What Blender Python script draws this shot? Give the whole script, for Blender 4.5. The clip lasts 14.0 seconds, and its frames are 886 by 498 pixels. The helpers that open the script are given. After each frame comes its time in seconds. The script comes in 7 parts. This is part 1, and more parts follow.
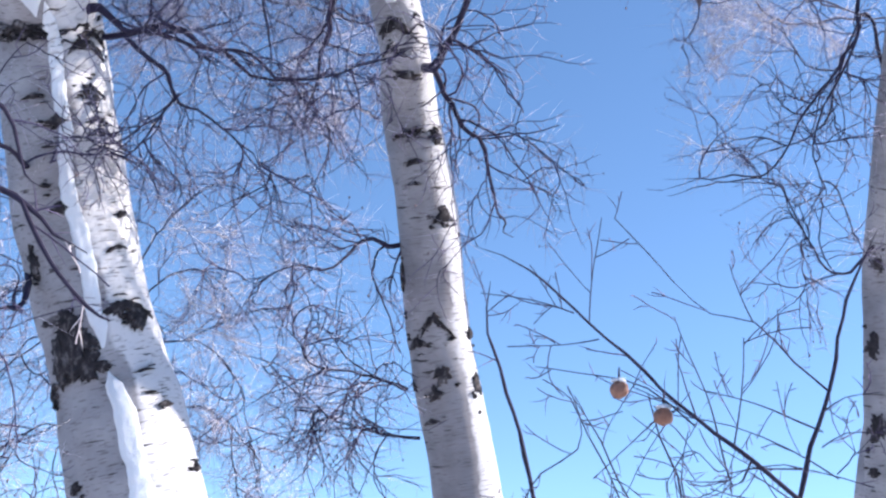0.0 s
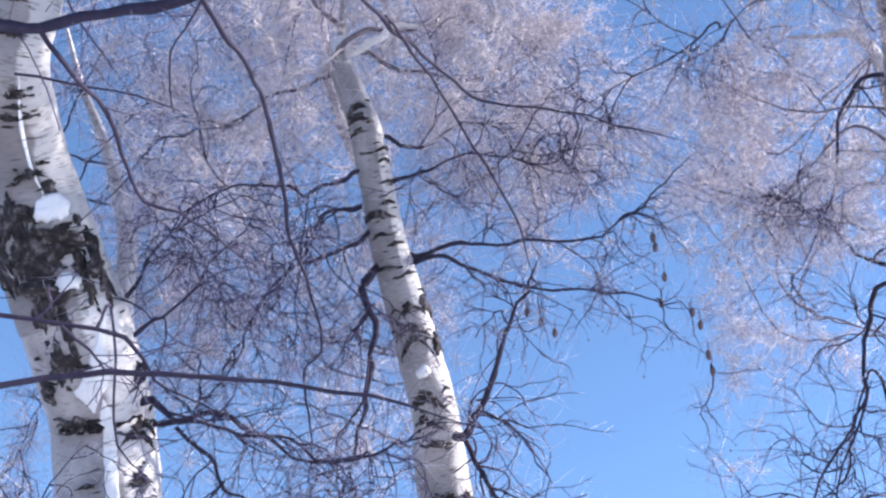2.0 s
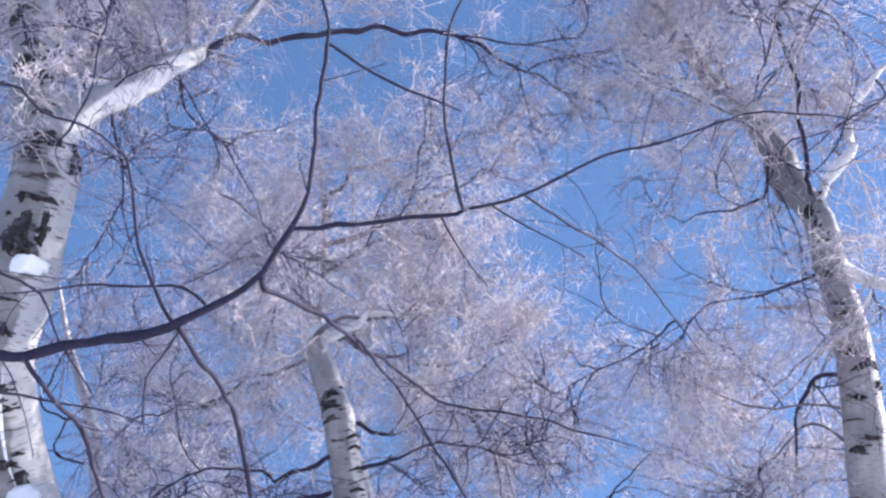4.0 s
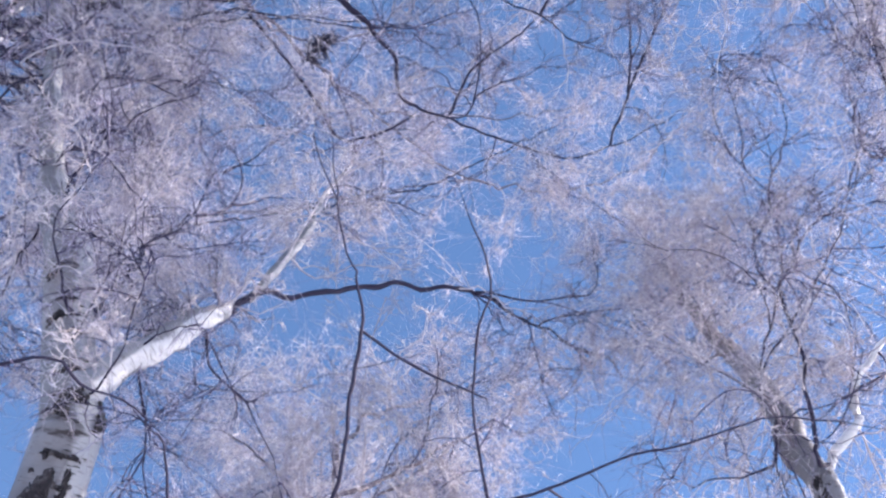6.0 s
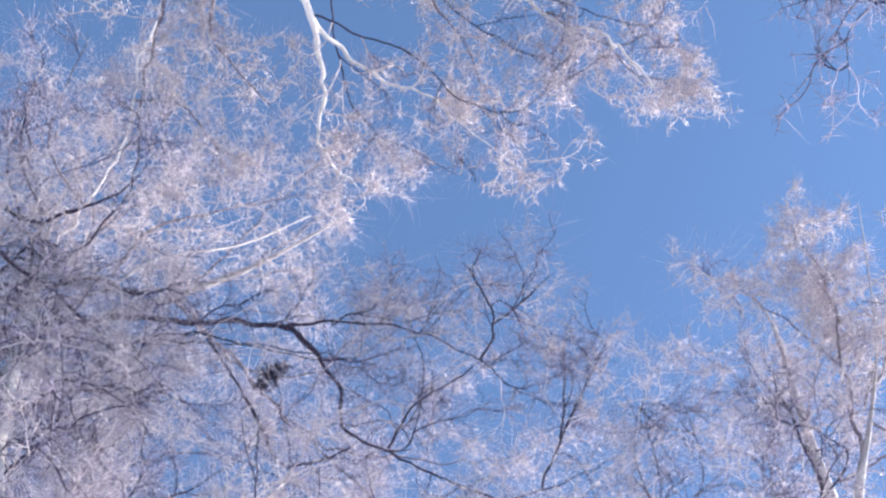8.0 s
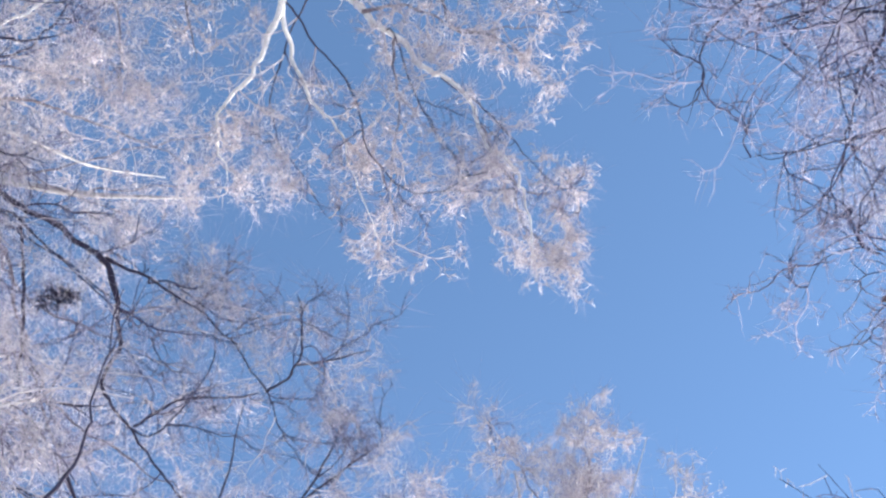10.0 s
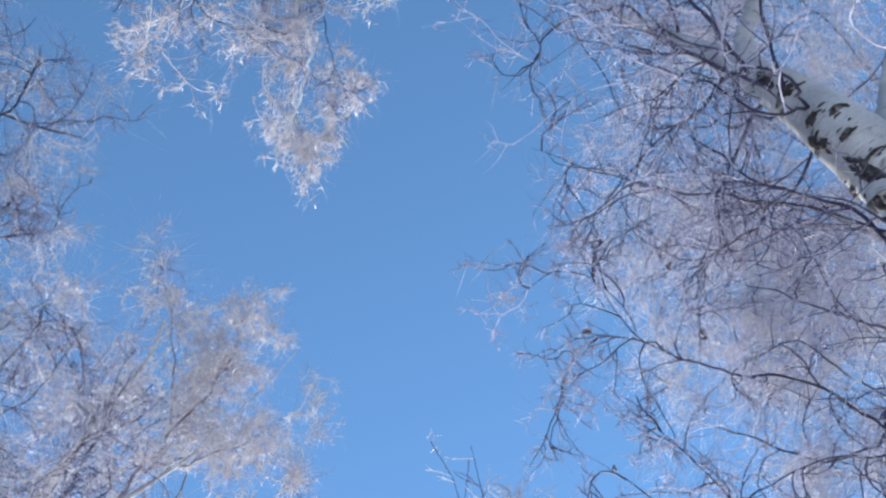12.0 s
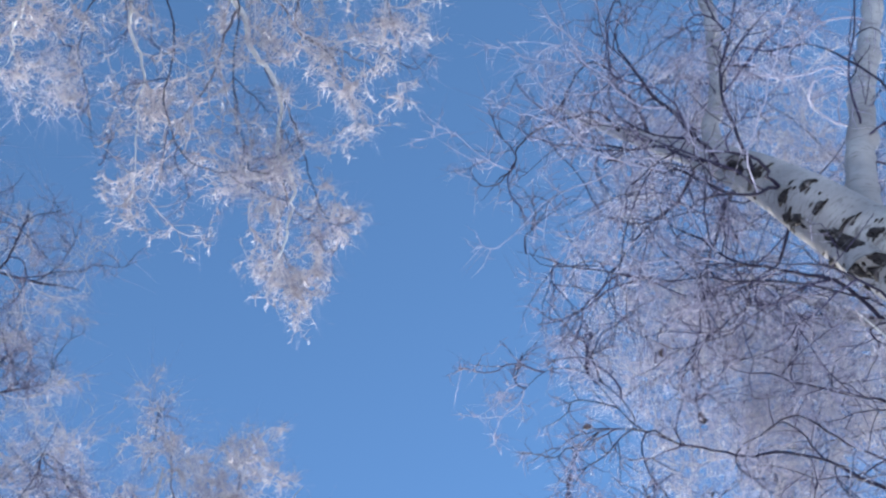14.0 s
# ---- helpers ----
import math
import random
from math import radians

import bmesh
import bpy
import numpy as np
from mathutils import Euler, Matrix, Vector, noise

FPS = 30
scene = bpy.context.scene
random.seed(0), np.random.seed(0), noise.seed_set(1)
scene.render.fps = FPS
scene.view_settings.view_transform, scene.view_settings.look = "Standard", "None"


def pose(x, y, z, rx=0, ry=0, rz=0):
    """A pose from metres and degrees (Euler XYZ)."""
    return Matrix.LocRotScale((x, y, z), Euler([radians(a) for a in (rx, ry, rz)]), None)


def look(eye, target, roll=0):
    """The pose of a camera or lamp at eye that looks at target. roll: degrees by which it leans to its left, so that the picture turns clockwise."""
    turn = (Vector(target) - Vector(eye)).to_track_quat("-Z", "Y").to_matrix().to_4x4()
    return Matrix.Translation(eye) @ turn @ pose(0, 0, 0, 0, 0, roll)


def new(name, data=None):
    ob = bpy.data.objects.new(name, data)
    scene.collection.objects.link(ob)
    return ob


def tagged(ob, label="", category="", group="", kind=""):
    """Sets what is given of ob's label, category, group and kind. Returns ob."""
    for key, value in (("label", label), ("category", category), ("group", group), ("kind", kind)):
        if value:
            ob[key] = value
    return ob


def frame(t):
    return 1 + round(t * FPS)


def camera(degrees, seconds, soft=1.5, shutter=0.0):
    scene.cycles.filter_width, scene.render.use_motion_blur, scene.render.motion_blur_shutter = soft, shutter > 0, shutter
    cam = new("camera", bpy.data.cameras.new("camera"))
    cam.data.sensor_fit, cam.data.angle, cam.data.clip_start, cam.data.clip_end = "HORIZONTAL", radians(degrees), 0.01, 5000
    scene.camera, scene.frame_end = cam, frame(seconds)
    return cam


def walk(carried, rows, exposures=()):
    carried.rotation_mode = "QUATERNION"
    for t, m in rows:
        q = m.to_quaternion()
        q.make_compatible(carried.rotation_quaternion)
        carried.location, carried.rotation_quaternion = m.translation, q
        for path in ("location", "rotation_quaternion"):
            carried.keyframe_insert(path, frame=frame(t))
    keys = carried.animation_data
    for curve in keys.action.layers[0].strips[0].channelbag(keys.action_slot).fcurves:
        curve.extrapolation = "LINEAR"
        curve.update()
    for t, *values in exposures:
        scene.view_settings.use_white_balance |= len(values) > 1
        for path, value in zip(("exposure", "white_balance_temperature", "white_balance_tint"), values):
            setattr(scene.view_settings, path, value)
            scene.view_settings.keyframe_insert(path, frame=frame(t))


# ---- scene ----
cam = camera(44.0, 14.0, soft=2.5)
PATH = [
    (0.0, pose(0.000, 0.000, 1.600, 109.11, -3.77, -1.31)),
    (0.5, pose(-0.025, -0.084, 1.635, 114.21, -3.36, -1.37)),
    (1.0, pose(-0.032, -0.155, 1.714, 116.82, -3.74, 0.44)),
    (1.5, pose(-0.046, -0.266, 1.764, 120.99, -3.00, 0.89)),
    (2.0, pose(-0.038, -0.336, 1.799, 123.77, -2.98, 0.50)),
    (2.5, pose(-0.039, -0.412, 1.822, 126.41, -3.42, -0.10)),
    (3.0, pose(0.046, -0.503, 1.882, 129.65, -3.87, 0.19)),
    (3.5, pose(0.041, -0.553, 1.883, 132.72, -3.65, -0.06)),
    (4.0, pose(0.026, -0.590, 1.877, 136.11, -3.46, -0.77)),
    (4.2, pose(0.024, -0.607, 1.870, 137.66, -3.41, -1.06)),
    (6.3, pose(-0.081, -0.862, 1.935, 148.40, -4.40, -2.55)),
    (6.5, pose(-0.081, -0.873, 1.939, 149.62, -3.69, -2.82)),
    (7.0, pose(-0.034, -0.844, 1.779, 155.57, -3.76, -3.67)),
    (7.5, pose(0.096, -0.837, 1.576, 161.55, -4.55, -6.16)),
    (7.7, pose(0.120, -0.832, 1.539, 163.57, -4.45, -6.36)),
    (9.8, pose(-0.294, -0.194, 1.597, 174.53, 1.84, -32.95)),
    (10.0, pose(-0.322, -0.183, 1.600, 173.01, 2.53, -38.53)),
    (10.5, pose(-0.342, -0.152, 1.654, 170.59, 5.99, -47.07)),
    (11.0, pose(-0.345, -0.111, 1.709, 167.86, 8.46, -56.73)),
    (11.5, pose(-0.397, -0.053, 1.714, 166.03, 10.91, -64.63)),
    (12.0, pose(-0.345, -0.045, 1.726, 163.97, 11.65, -69.32)),
    (12.5, pose(-0.234, -0.029, 1.814, 156.15, 15.64, -76.11)),
    (13.0, pose(-0.202, -0.018, 1.812, 155.51, 17.25, -76.70)),
    (13.5, pose(-0.201, -0.000, 1.781, 160.27, 15.76, -72.60)),
    (14.0, pose(-0.253, 0.003, 1.643, 172.17, 13.03, -64.69)),
]
walk(cam, PATH, [(0.0, 1.55, 6540, 9), (1.0, 1.73, 6740, 9), (2.0, 1.77, 6640, 10), (3.0, 1.81, 6560, 12), (4.0, 1.77, 6480, 12), (7.0, 1.94, 6830, 12), (9.8, 2.06, 7280, 5), (10.5, 1.97, 7250, 3), (11.5, 1.84, 6640, -4), (12.0, 1.79, 6520, -4), (13.0, 1.66, 6590, -4), (14.0, 1.68, 6380, 0)])

# ---- light: low winter sun from the side, clear blue sky ----
SUN_AZ, SUN_EL = radians(83), radians(24)   # azimuth from +y towards +x
world = bpy.data.worlds.new("winter_sky")
scene.world = world
world.use_nodes = True
wn = world.node_tree.nodes
sky = wn.new("ShaderNodeTexSky")
sky.sky_type = "NISHITA"
sky.sun_disc = False
sky.sun_elevation, sky.sun_rotation = SUN_EL, SUN_AZ
sky.altitude = 800
sky.air_density, sky.dust_density, sky.ozone_density = 0.88, 0.0, 4.5
# the sky is sampled a little higher up, which dims its bright low part
up = wn.new("ShaderNodeTexCoord")
lift = wn.new("ShaderNodeVectorMath")
lift.inputs[1].default_value = (0.0, 0.0, 0.06)
unit_way = wn.new("ShaderNodeVectorMath")
unit_way.operation = "NORMALIZE"
world.node_tree.links.new(up.outputs["Generated"], lift.inputs[0])
world.node_tree.links.new(lift.outputs[0], unit_way.inputs[0])
world.node_tree.links.new(unit_way.outputs[0], sky.inputs["Vector"])
world.node_tree.links.new(sky.outputs[0], wn["Background"].inputs[0])
wn["Background"].inputs[1].default_value = 0.1
sun = new("sun", bpy.data.lights.new("sun", "SUN"))
sun.data.energy, sun.data.angle, sun.data.color = 3.8, radians(0.6), (1.0, 0.92, 0.87)
sun_from = Vector((math.sin(SUN_AZ) * math.cos(SUN_EL), math.cos(SUN_AZ) * math.cos(SUN_EL), math.sin(SUN_EL)))
sun.matrix_world = look(sun_from * 50, (0, 0, 0))


# ---- materials ----
def material(name, rough):
    m = bpy.data.materials.new(name)
    m.use_nodes = True
    t = m.node_tree
    b = t.nodes["Principled BSDF"]
    b.inputs["Roughness"].default_value = rough
    b.inputs["Specular IOR Level"].default_value = 0.25
    return m, t, b


def add(t, kind, **values):
    n = t.nodes.new(kind)
    for k, v in values.items():
        n.inputs[k.replace("_", " ")].default_value = v
    return n


def ramp(t, source, stops):
    n = t.nodes.new("ShaderNodeValToRGB")
    while len(n.color_ramp.elements) < len(stops):
        n.color_ramp.elements.new(0.5)
    for e, (p, c) in zip(n.color_ramp.elements, stops):
        e.position, e.color = p, (*c, 1) if len(c) == 3 else c
    t.links.new(source, n.inputs[0])
    return n.outputs[0]


def mixed(t, fac, a, b, how="MIX"):
    n = t.nodes.new("ShaderNodeMix")
    n.data_type, n.blend_type = "RGBA", how
    for sock, v in ((n.inputs[0], fac), (n.inputs[6], a), (n.inputs[7], b)):
        if isinstance(v, (int, float)):
            sock.default_value = v
        elif isinstance(v, tuple):
            sock.default_value = (*v, 1)
        else:
            t.links.new(v, sock)
    return n.outputs[2]


def noise_of(t, vector, scale, detail=3.0, rough=0.55, stretch=None):
    if stretch:
        mp = add(t, "ShaderNodeMapping", Scale=stretch)
        t.links.new(vector, mp.inputs[0])
        vector = mp.outputs[0]
    n = add(t, "ShaderNodeTexNoise", Scale=scale, Detail=detail, Roughness=rough)
    t.links.new(vector, n.inputs["Vector"])
    return n.outputs["Fac"]


def bumped(t, b, height, strength, distance):
    n = add(t, "ShaderNodeBump", Strength=strength, Distance=distance)
    t.links.new(height, n.inputs["Height"])
    t.links.new(n.outputs[0], b.inputs["Normal"])


def snow_on_top(t, vector, low, high):
    """How far a face is turned up, broken by noise: where snow and rime can lie."""
    g = t.nodes.new("ShaderNodeNewGeometry")
    s = t.nodes.new("ShaderNodeSeparateXYZ")
    t.links.new(g.outputs["Normal"], s.inputs[0])
    n = t.nodes.new("ShaderNodeMath")
    n.operation = "MULTIPLY_ADD"
    t.links.new(noise_of(t, vector, 9.0, 3), n.inputs[0])
    n.inputs[1].default_value = 0.9
    t.links.new(s.outputs[2], n.inputs[2])
    return ramp(t, n.outputs[0], [(low, (0, 0, 0)), (high, (1, 1, 1))])


def sunlit_rimed_side(t, vector, low=0.9):
    """Sunward side with an uneven edge: painted sunlight on trunks, rime on branches."""
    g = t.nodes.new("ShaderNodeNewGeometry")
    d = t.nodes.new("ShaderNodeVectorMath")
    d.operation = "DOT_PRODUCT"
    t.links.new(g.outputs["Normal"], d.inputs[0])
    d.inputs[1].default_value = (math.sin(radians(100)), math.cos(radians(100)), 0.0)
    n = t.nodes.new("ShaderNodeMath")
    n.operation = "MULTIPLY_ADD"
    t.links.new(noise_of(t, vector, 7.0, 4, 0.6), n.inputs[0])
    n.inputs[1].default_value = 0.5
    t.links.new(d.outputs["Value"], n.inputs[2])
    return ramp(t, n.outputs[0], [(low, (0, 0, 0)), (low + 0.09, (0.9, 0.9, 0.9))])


def birch_bark(name, tone):
    """Peeling bark with dark dashes; tone sets how white it is, lower where shade is painted in."""
    m, t, b = material(name, 0.75)
    v = add(t, "ShaderNodeAttribute")
    v.attribute_name = "bark"
    v = v.outputs["Vector"]
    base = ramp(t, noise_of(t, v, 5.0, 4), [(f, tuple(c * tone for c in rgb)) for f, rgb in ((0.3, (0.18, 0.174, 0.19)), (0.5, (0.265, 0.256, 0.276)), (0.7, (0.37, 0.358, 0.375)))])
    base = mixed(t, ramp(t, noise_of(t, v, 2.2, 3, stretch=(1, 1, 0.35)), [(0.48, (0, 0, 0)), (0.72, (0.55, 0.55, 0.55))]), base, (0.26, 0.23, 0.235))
    # whiter towards the sun: sunlight put into the bark's colour
    base = mixed(t, sunlit_rimed_side(t, v, 0.82), base, tuple(c * tone for c in (0.58, 0.57, 0.59)))
    fine = ramp(t, noise_of(t, v, 1.0, 2, stretch=(22, 22, 170)), [(0.35, (0.7, 0.7, 0.7)), (0.43, (0, 0, 0))])
    dash = ramp(t, noise_of(t, v, 1.0, 3, 0.6, stretch=(7, 7, 62)), [(0.31, (1, 1, 1)), (0.36, (0, 0, 0))])
    base = mixed(t, fine, base, (0.13, 0.115, 0.12))
    base = mixed(t, dash, base, (0.035, 0.03, 0.032))
    peel = ramp(t, noise_of(t, v, 1.0, 4, 0.6, stretch=(3.5, 3.5, 13)), [(0.27, (1, 1, 1)), (0.33, (0, 0, 0))])
    base = mixed(t, peel, base, (0.05, 0.042, 0.045))
    base = mixed(t, snow_on_top(t, v, 1.05, 1.2), base, (0.7, 0.71, 0.75))
    t.links.new(base, b.inputs["Base Color"])
    h = mixed(t, 0.5, noise_of(t, v, 26.0, 5), dash)
    bumped(t, b, h, 0.5, 0.01)
    return m


def twig_bark(name, dark, mid, rime, rime_low, rime_high, bright=1.5, side=0.0):
    """Thin bark, varied from twig to twig, with rime where it faces up."""
    m, t, b = material(name, 0.8)
    g = t.nodes.new("ShaderNodeNewGeometry")
    v = g.outputs["Position"]
    base = ramp(t, g.outputs["Random Per Island"], [(0.0, dark), (0.55, mid), (1.0, tuple(min(0.93, c * bright) for c in mid))])
    base = mixed(t, noise_of(t, v, 60.0, 3), base, tuple(c * 0.5 for c in dark))
    base = mixed(t, snow_on_top(t, v, rime_low, rime_high), base, rime)
    if side:
        base = mixed(t, sunlit_rimed_side(t, v, side), base, rime)
    t.links.new(base, b.inputs["Base Color"])
    bumped(t, b, noise_of(t, v, 140.0, 3), 0.4, 0.003)
    return m


def snow_material():
    m, t, b = material("snow", 0.6)
    c = t.nodes.new("ShaderNodeTexCoord")
    v = c.outputs["Object"]
    t.links.new(ramp(t, noise_of(t, v, 3.0, 5), [(0.3, (0.56, 0.58, 0.63)), (0.7, (0.72, 0.74, 0.77))]), b.inputs["Base Color"])
    b.inputs["Subsurface Weight"].default_value = 0.15
    b.inputs["Subsurface Radius"].default_value = (0.02, 0.025, 0.03)
    bumped(t, b, noise_of(t, v, 30.0, 5), 0.5, 0.012)
    return m


def plain_noise(name, a, c, scale, rough, bump=0.4):
    m, t, b = material(name, rough)
    v = t.nodes.new("ShaderNodeTexCoord").outputs["Object"]
    t.links.new(ramp(t, noise_of(t, v, scale, 5), [(0.3, a), (0.7, c)]), b.inputs["Base Color"])
    bumped(t, b, noise_of(t, v, scale * 4, 4), bump, 0.004)
    return m


def torn_bark():
    """Black, cracked bark with grey shreds left on it."""
    m, t, b = material("black_bark", 0.9)
    v = t.nodes.new("ShaderNodeTexCoord").outputs["Object"]
    shreds = noise_of(t, v, 1.0, 5, 0.65, stretch=(38, 38, 22))
    t.links.new(ramp(t, shreds, [(0.3, (0.008, 0.007, 0.009)), (0.52, (0.03, 0.026, 0.03)), (0.62, (0.1, 0.09, 0.095)), (0.72, (0.24, 0.23, 0.24))]), b.inputs["Base Color"])
    bumped(t, b, shreds, 0.9, 0.012)
    return m


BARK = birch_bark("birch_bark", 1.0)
# darker copies of the same bark, with shade put into the tone
HALF_SHADED_BARK = birch_bark("half_shaded_birch_bark", 0.84)
SHADED_BARK = birch_bark("shaded_birch_bark", 0.68)
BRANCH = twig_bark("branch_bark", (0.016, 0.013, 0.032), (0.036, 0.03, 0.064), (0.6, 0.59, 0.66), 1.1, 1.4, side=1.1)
TWIG = twig_bark("twig_bark", (0.019, 0.015, 0.041), (0.056, 0.045, 0.1), (0.62, 0.58, 0.64), 1.25, 1.5)
MIST = twig_bark("hazed_twig", (0.17, 0.15, 0.23), (0.4, 0.36, 0.49), (0.78, 0.73, 0.78), 0.9, 1.3, 1.4)
VEIL = twig_bark("hair_twig", (0.3, 0.275, 0.385), (0.58, 0.545, 0.7), (0.84, 0.8, 0.84), 0.9, 1.3, 1.25)
FROST = twig_bark("rimed_twig", (0.38, 0.325, 0.37), (0.76, 0.69, 0.72), (0.9, 0.85, 0.84), 0.7, 1.1, 1.25)
PLUM = twig_bark("bare_twig", (0.065, 0.05, 0.1), (0.17, 0.14, 0.235), (0.7, 0.65, 0.72), 1.05, 1.35, 1.4)
RIMED = twig_bark("rimed_limb_bark", (0.1, 0.082, 0.108), (0.2, 0.17, 0.205), (0.76, 0.72, 0.75), 0.8, 1.2, 1.1)
# snow crust, whitened further in colour for the sun on pale stems
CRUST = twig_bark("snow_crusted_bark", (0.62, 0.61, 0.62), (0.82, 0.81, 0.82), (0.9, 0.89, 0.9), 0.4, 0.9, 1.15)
SNOW = snow_material()
SCAR = torn_bark()
FRUIT = plain_noise("fruit_skin", (0.17, 0.08, 0.058), (0.33, 0.175, 0.125), 45.0, 0.6, 0.8)
LEAF = plain_noise("dead_leaf", (0.06, 0.043, 0.052), (0.15, 0.108, 0.115), 40.0, 0.8)
GROUND = plain_noise("trodden_snow", (0.6, 0.61, 0.64), (0.78, 0.79, 0.82), 0.8, 0.7)


# ---- building ----
rng = np.random.default_rng(7)


def mesh_of(name, verts, faces_per):
    """A mesh from arrays: verts (n, 3) and quads or triangles (m, k)."""
    me = bpy.data.meshes.new(name)
    k = faces_per.shape[1]
    me.vertices.add(len(verts))
    me.vertices.foreach_set("co", np.ascontiguousarray(verts, dtype=np.float32).ravel())
    me.loops.add(faces_per.size)
    me.loops.foreach_set("vertex_index", np.ascontiguousarray(faces_per, dtype=np.int32).ravel())
    me.polygons.add(len(faces_per))
    me.polygons.foreach_set("loop_start", np.arange(0, faces_per.size, k, dtype=np.int32))
    me.polygons.foreach_set("use_smooth", np.ones(len(faces_per), dtype=bool))
    me.update(calc_edges=True)
    return me


def part(name, me, mat, parent, label="", kind=""):
    if isinstance(me, bmesh.types.BMesh):
        bm, me = me, bpy.data.meshes.new(name)
        bm.to_mesh(me)
        bm.free()
        me.polygons.foreach_set("use_smooth", np.ones(len(me.polygons), dtype=bool))
    me.materials.append(mat)
    ob = new(name, me)
    ob.parent = parent
    if parent is not None:
        root = parent.parent or parent
        ob.matrix_parent_inverse = root.matrix_basis.inverted() if parent is root else Matrix.Translation((0, 0, 0))
    return tagged(ob, label=label, kind=kind)


def unit(v):
    return v / np.maximum(np.linalg.norm(v, axis=-1, keepdims=True), 1e-9)


def smooth_path(points, step):
    """A Catmull-Rom line through points of x, y, z, radius."""
    p = np.array(points, float)
    p = np.vstack([2 * p[0] - p[1], p, 2 * p[-1] - p[-2]])
    out = []
    for a, b, c, d in zip(p[:-3], p[1:-2], p[2:-1], p[3:]):
        n = max(2, int(np.linalg.norm(c[:3] - b[:3]) / step))
        u = np.linspace(0, 1, n, endpoint=False)[:, None]
        out.append(0.5 * (2 * b + (c - a) * u + (2 * a - 5 * b + 4 * c - d) * u**2 + (3 * b - a - 3 * c + d) * u**3))
    out = np.vstack(out + [p[-2:-1]])
    out[:, 3] = np.maximum(out[:, 3], 0.0014)
    return out[:, :3], out[:, 3]


def frames(P):
    """Tangent and two normals along paths (n, k, 3)."""
    T = unit(np.gradient(P, axis=-2))
    ref = np.where(np.abs(T[..., :1, 2:3]) > 0.9, [[1.0, 0, 0]], [[0, 0, 1.0]])
    A = unit(np.cross(T, np.broadcast_to(ref, T.shape)))
    return T, A, np.cross(T, A)


def tubes(P, R, sides):
    """Verts and quads of tapered tubes along paths (n, k, 3) of radii (n, k)."""
    n, k, _ = P.shape
    _, A, B = frames(P)
    a = np.arange(sides) * 2 * math.pi / sides
    ring = A[:, :, None] * np.cos(a)[:, None] + B[:, :, None] * np.sin(a)[:, None]
    verts = (P[:, :, None] + R[:, :, None, None] * ring).reshape(-1, 3)
    i, j, s = np.meshgrid(np.arange(n), np.arange(k - 1), np.arange(sides), indexing="ij")
    at = lambda jj, ss: ((i * k + jj) * sides + ss % sides).ravel()
    return verts, np.stack([at(j, s), at(j, s + 1), at(j + 1, s + 1), at(j + 1, s)], 1)


def spikes(P, R):
    """Three-sided tubes that end in a point."""
    n, k, _ = P.shape
    _, A, B = frames(P)
    a = np.arange(3) * 2 * math.pi / 3
    ring = A[:, :-1, None] * np.cos(a)[:, None] + B[:, :-1, None] * np.sin(a)[:, None]
    body = (P[:, :-1, None] + R[:, :-1, None, None] * ring).reshape(n, -1, 3)
    verts = np.concatenate([body, P[:, -1:]], 1)
    per = (k - 1) * 3 + 1
    tris = []
    for q in range(k - 1):
        for c in range(3):
            i0, i1 = q * 3 + c, q * 3 + (c + 1) % 3
            if q == k - 2:
                tris.append((i0, i1, per - 1))
            else:
                tris += [(i0, i1, i1 + 3), (i0, i1 + 3, i0 + 3)]
    return verts.reshape(-1, 3), (np.arange(n)[:, None, None] * per + np.array(tris)[None]).reshape(-1, 3)


def grow(P, R, per, length, angle, droop, wiggle, k, thick, most):
    """Children sprouting along parent paths: per children on each, bending down by droop and wandering by wiggle."""
    n, kk, _ = P.shape
    who = np.repeat(np.arange(n), per)
    m = len(who)
    u = rng.uniform(0.12, 1.0, m) * (kk - 1)
    lo = np.minimum(u.astype(int), kk - 2)
    w = (u - lo)[:, None]
    start = P[who, lo] * (1 - w) + P[who, lo + 1] * w
    tang = unit(P[who, lo + 1] - P[who, lo])
    side = unit(np.cross(tang, rng.normal(size=(m, 3))))
    a = radians(angle) * rng.uniform(0.55, 1.35, m)[:, None]
    d = tang * np.cos(a) + side * np.sin(a)
    size = length * rng.uniform(0.45, 1.4, m) * (1.15 - 0.6 * u / (kk - 1))
    step = (size / (k - 1))[:, None]
    bend = rng.normal(size=(m, 3)) * wiggle * 0.8
    out = [start]
    for q in range(k - 1):
        d = unit(d + wiggle * 0.8 * rng.normal(size=(m, 3)) + bend + np.array([0, 0, -droop]) * (0.4 + 1.2 * q / k))
        out.append(out[-1] + d * step)
    r0 = np.minimum(R[who, lo] * thick, most)
    taper = np.linspace(1, 0.45, k)
    return np.stack(out, 1), r0[:, None] * taper


def resample(path, radii, k):
    s = np.r_[0, np.cumsum(np.linalg.norm(np.diff(path, axis=0), axis=1))]
    q = np.linspace(0, s[-1], k)
    return np.stack([np.interp(q, s, path[:, i]) for i in range(3)], 1)[None], np.interp(q, s, radii)[None]


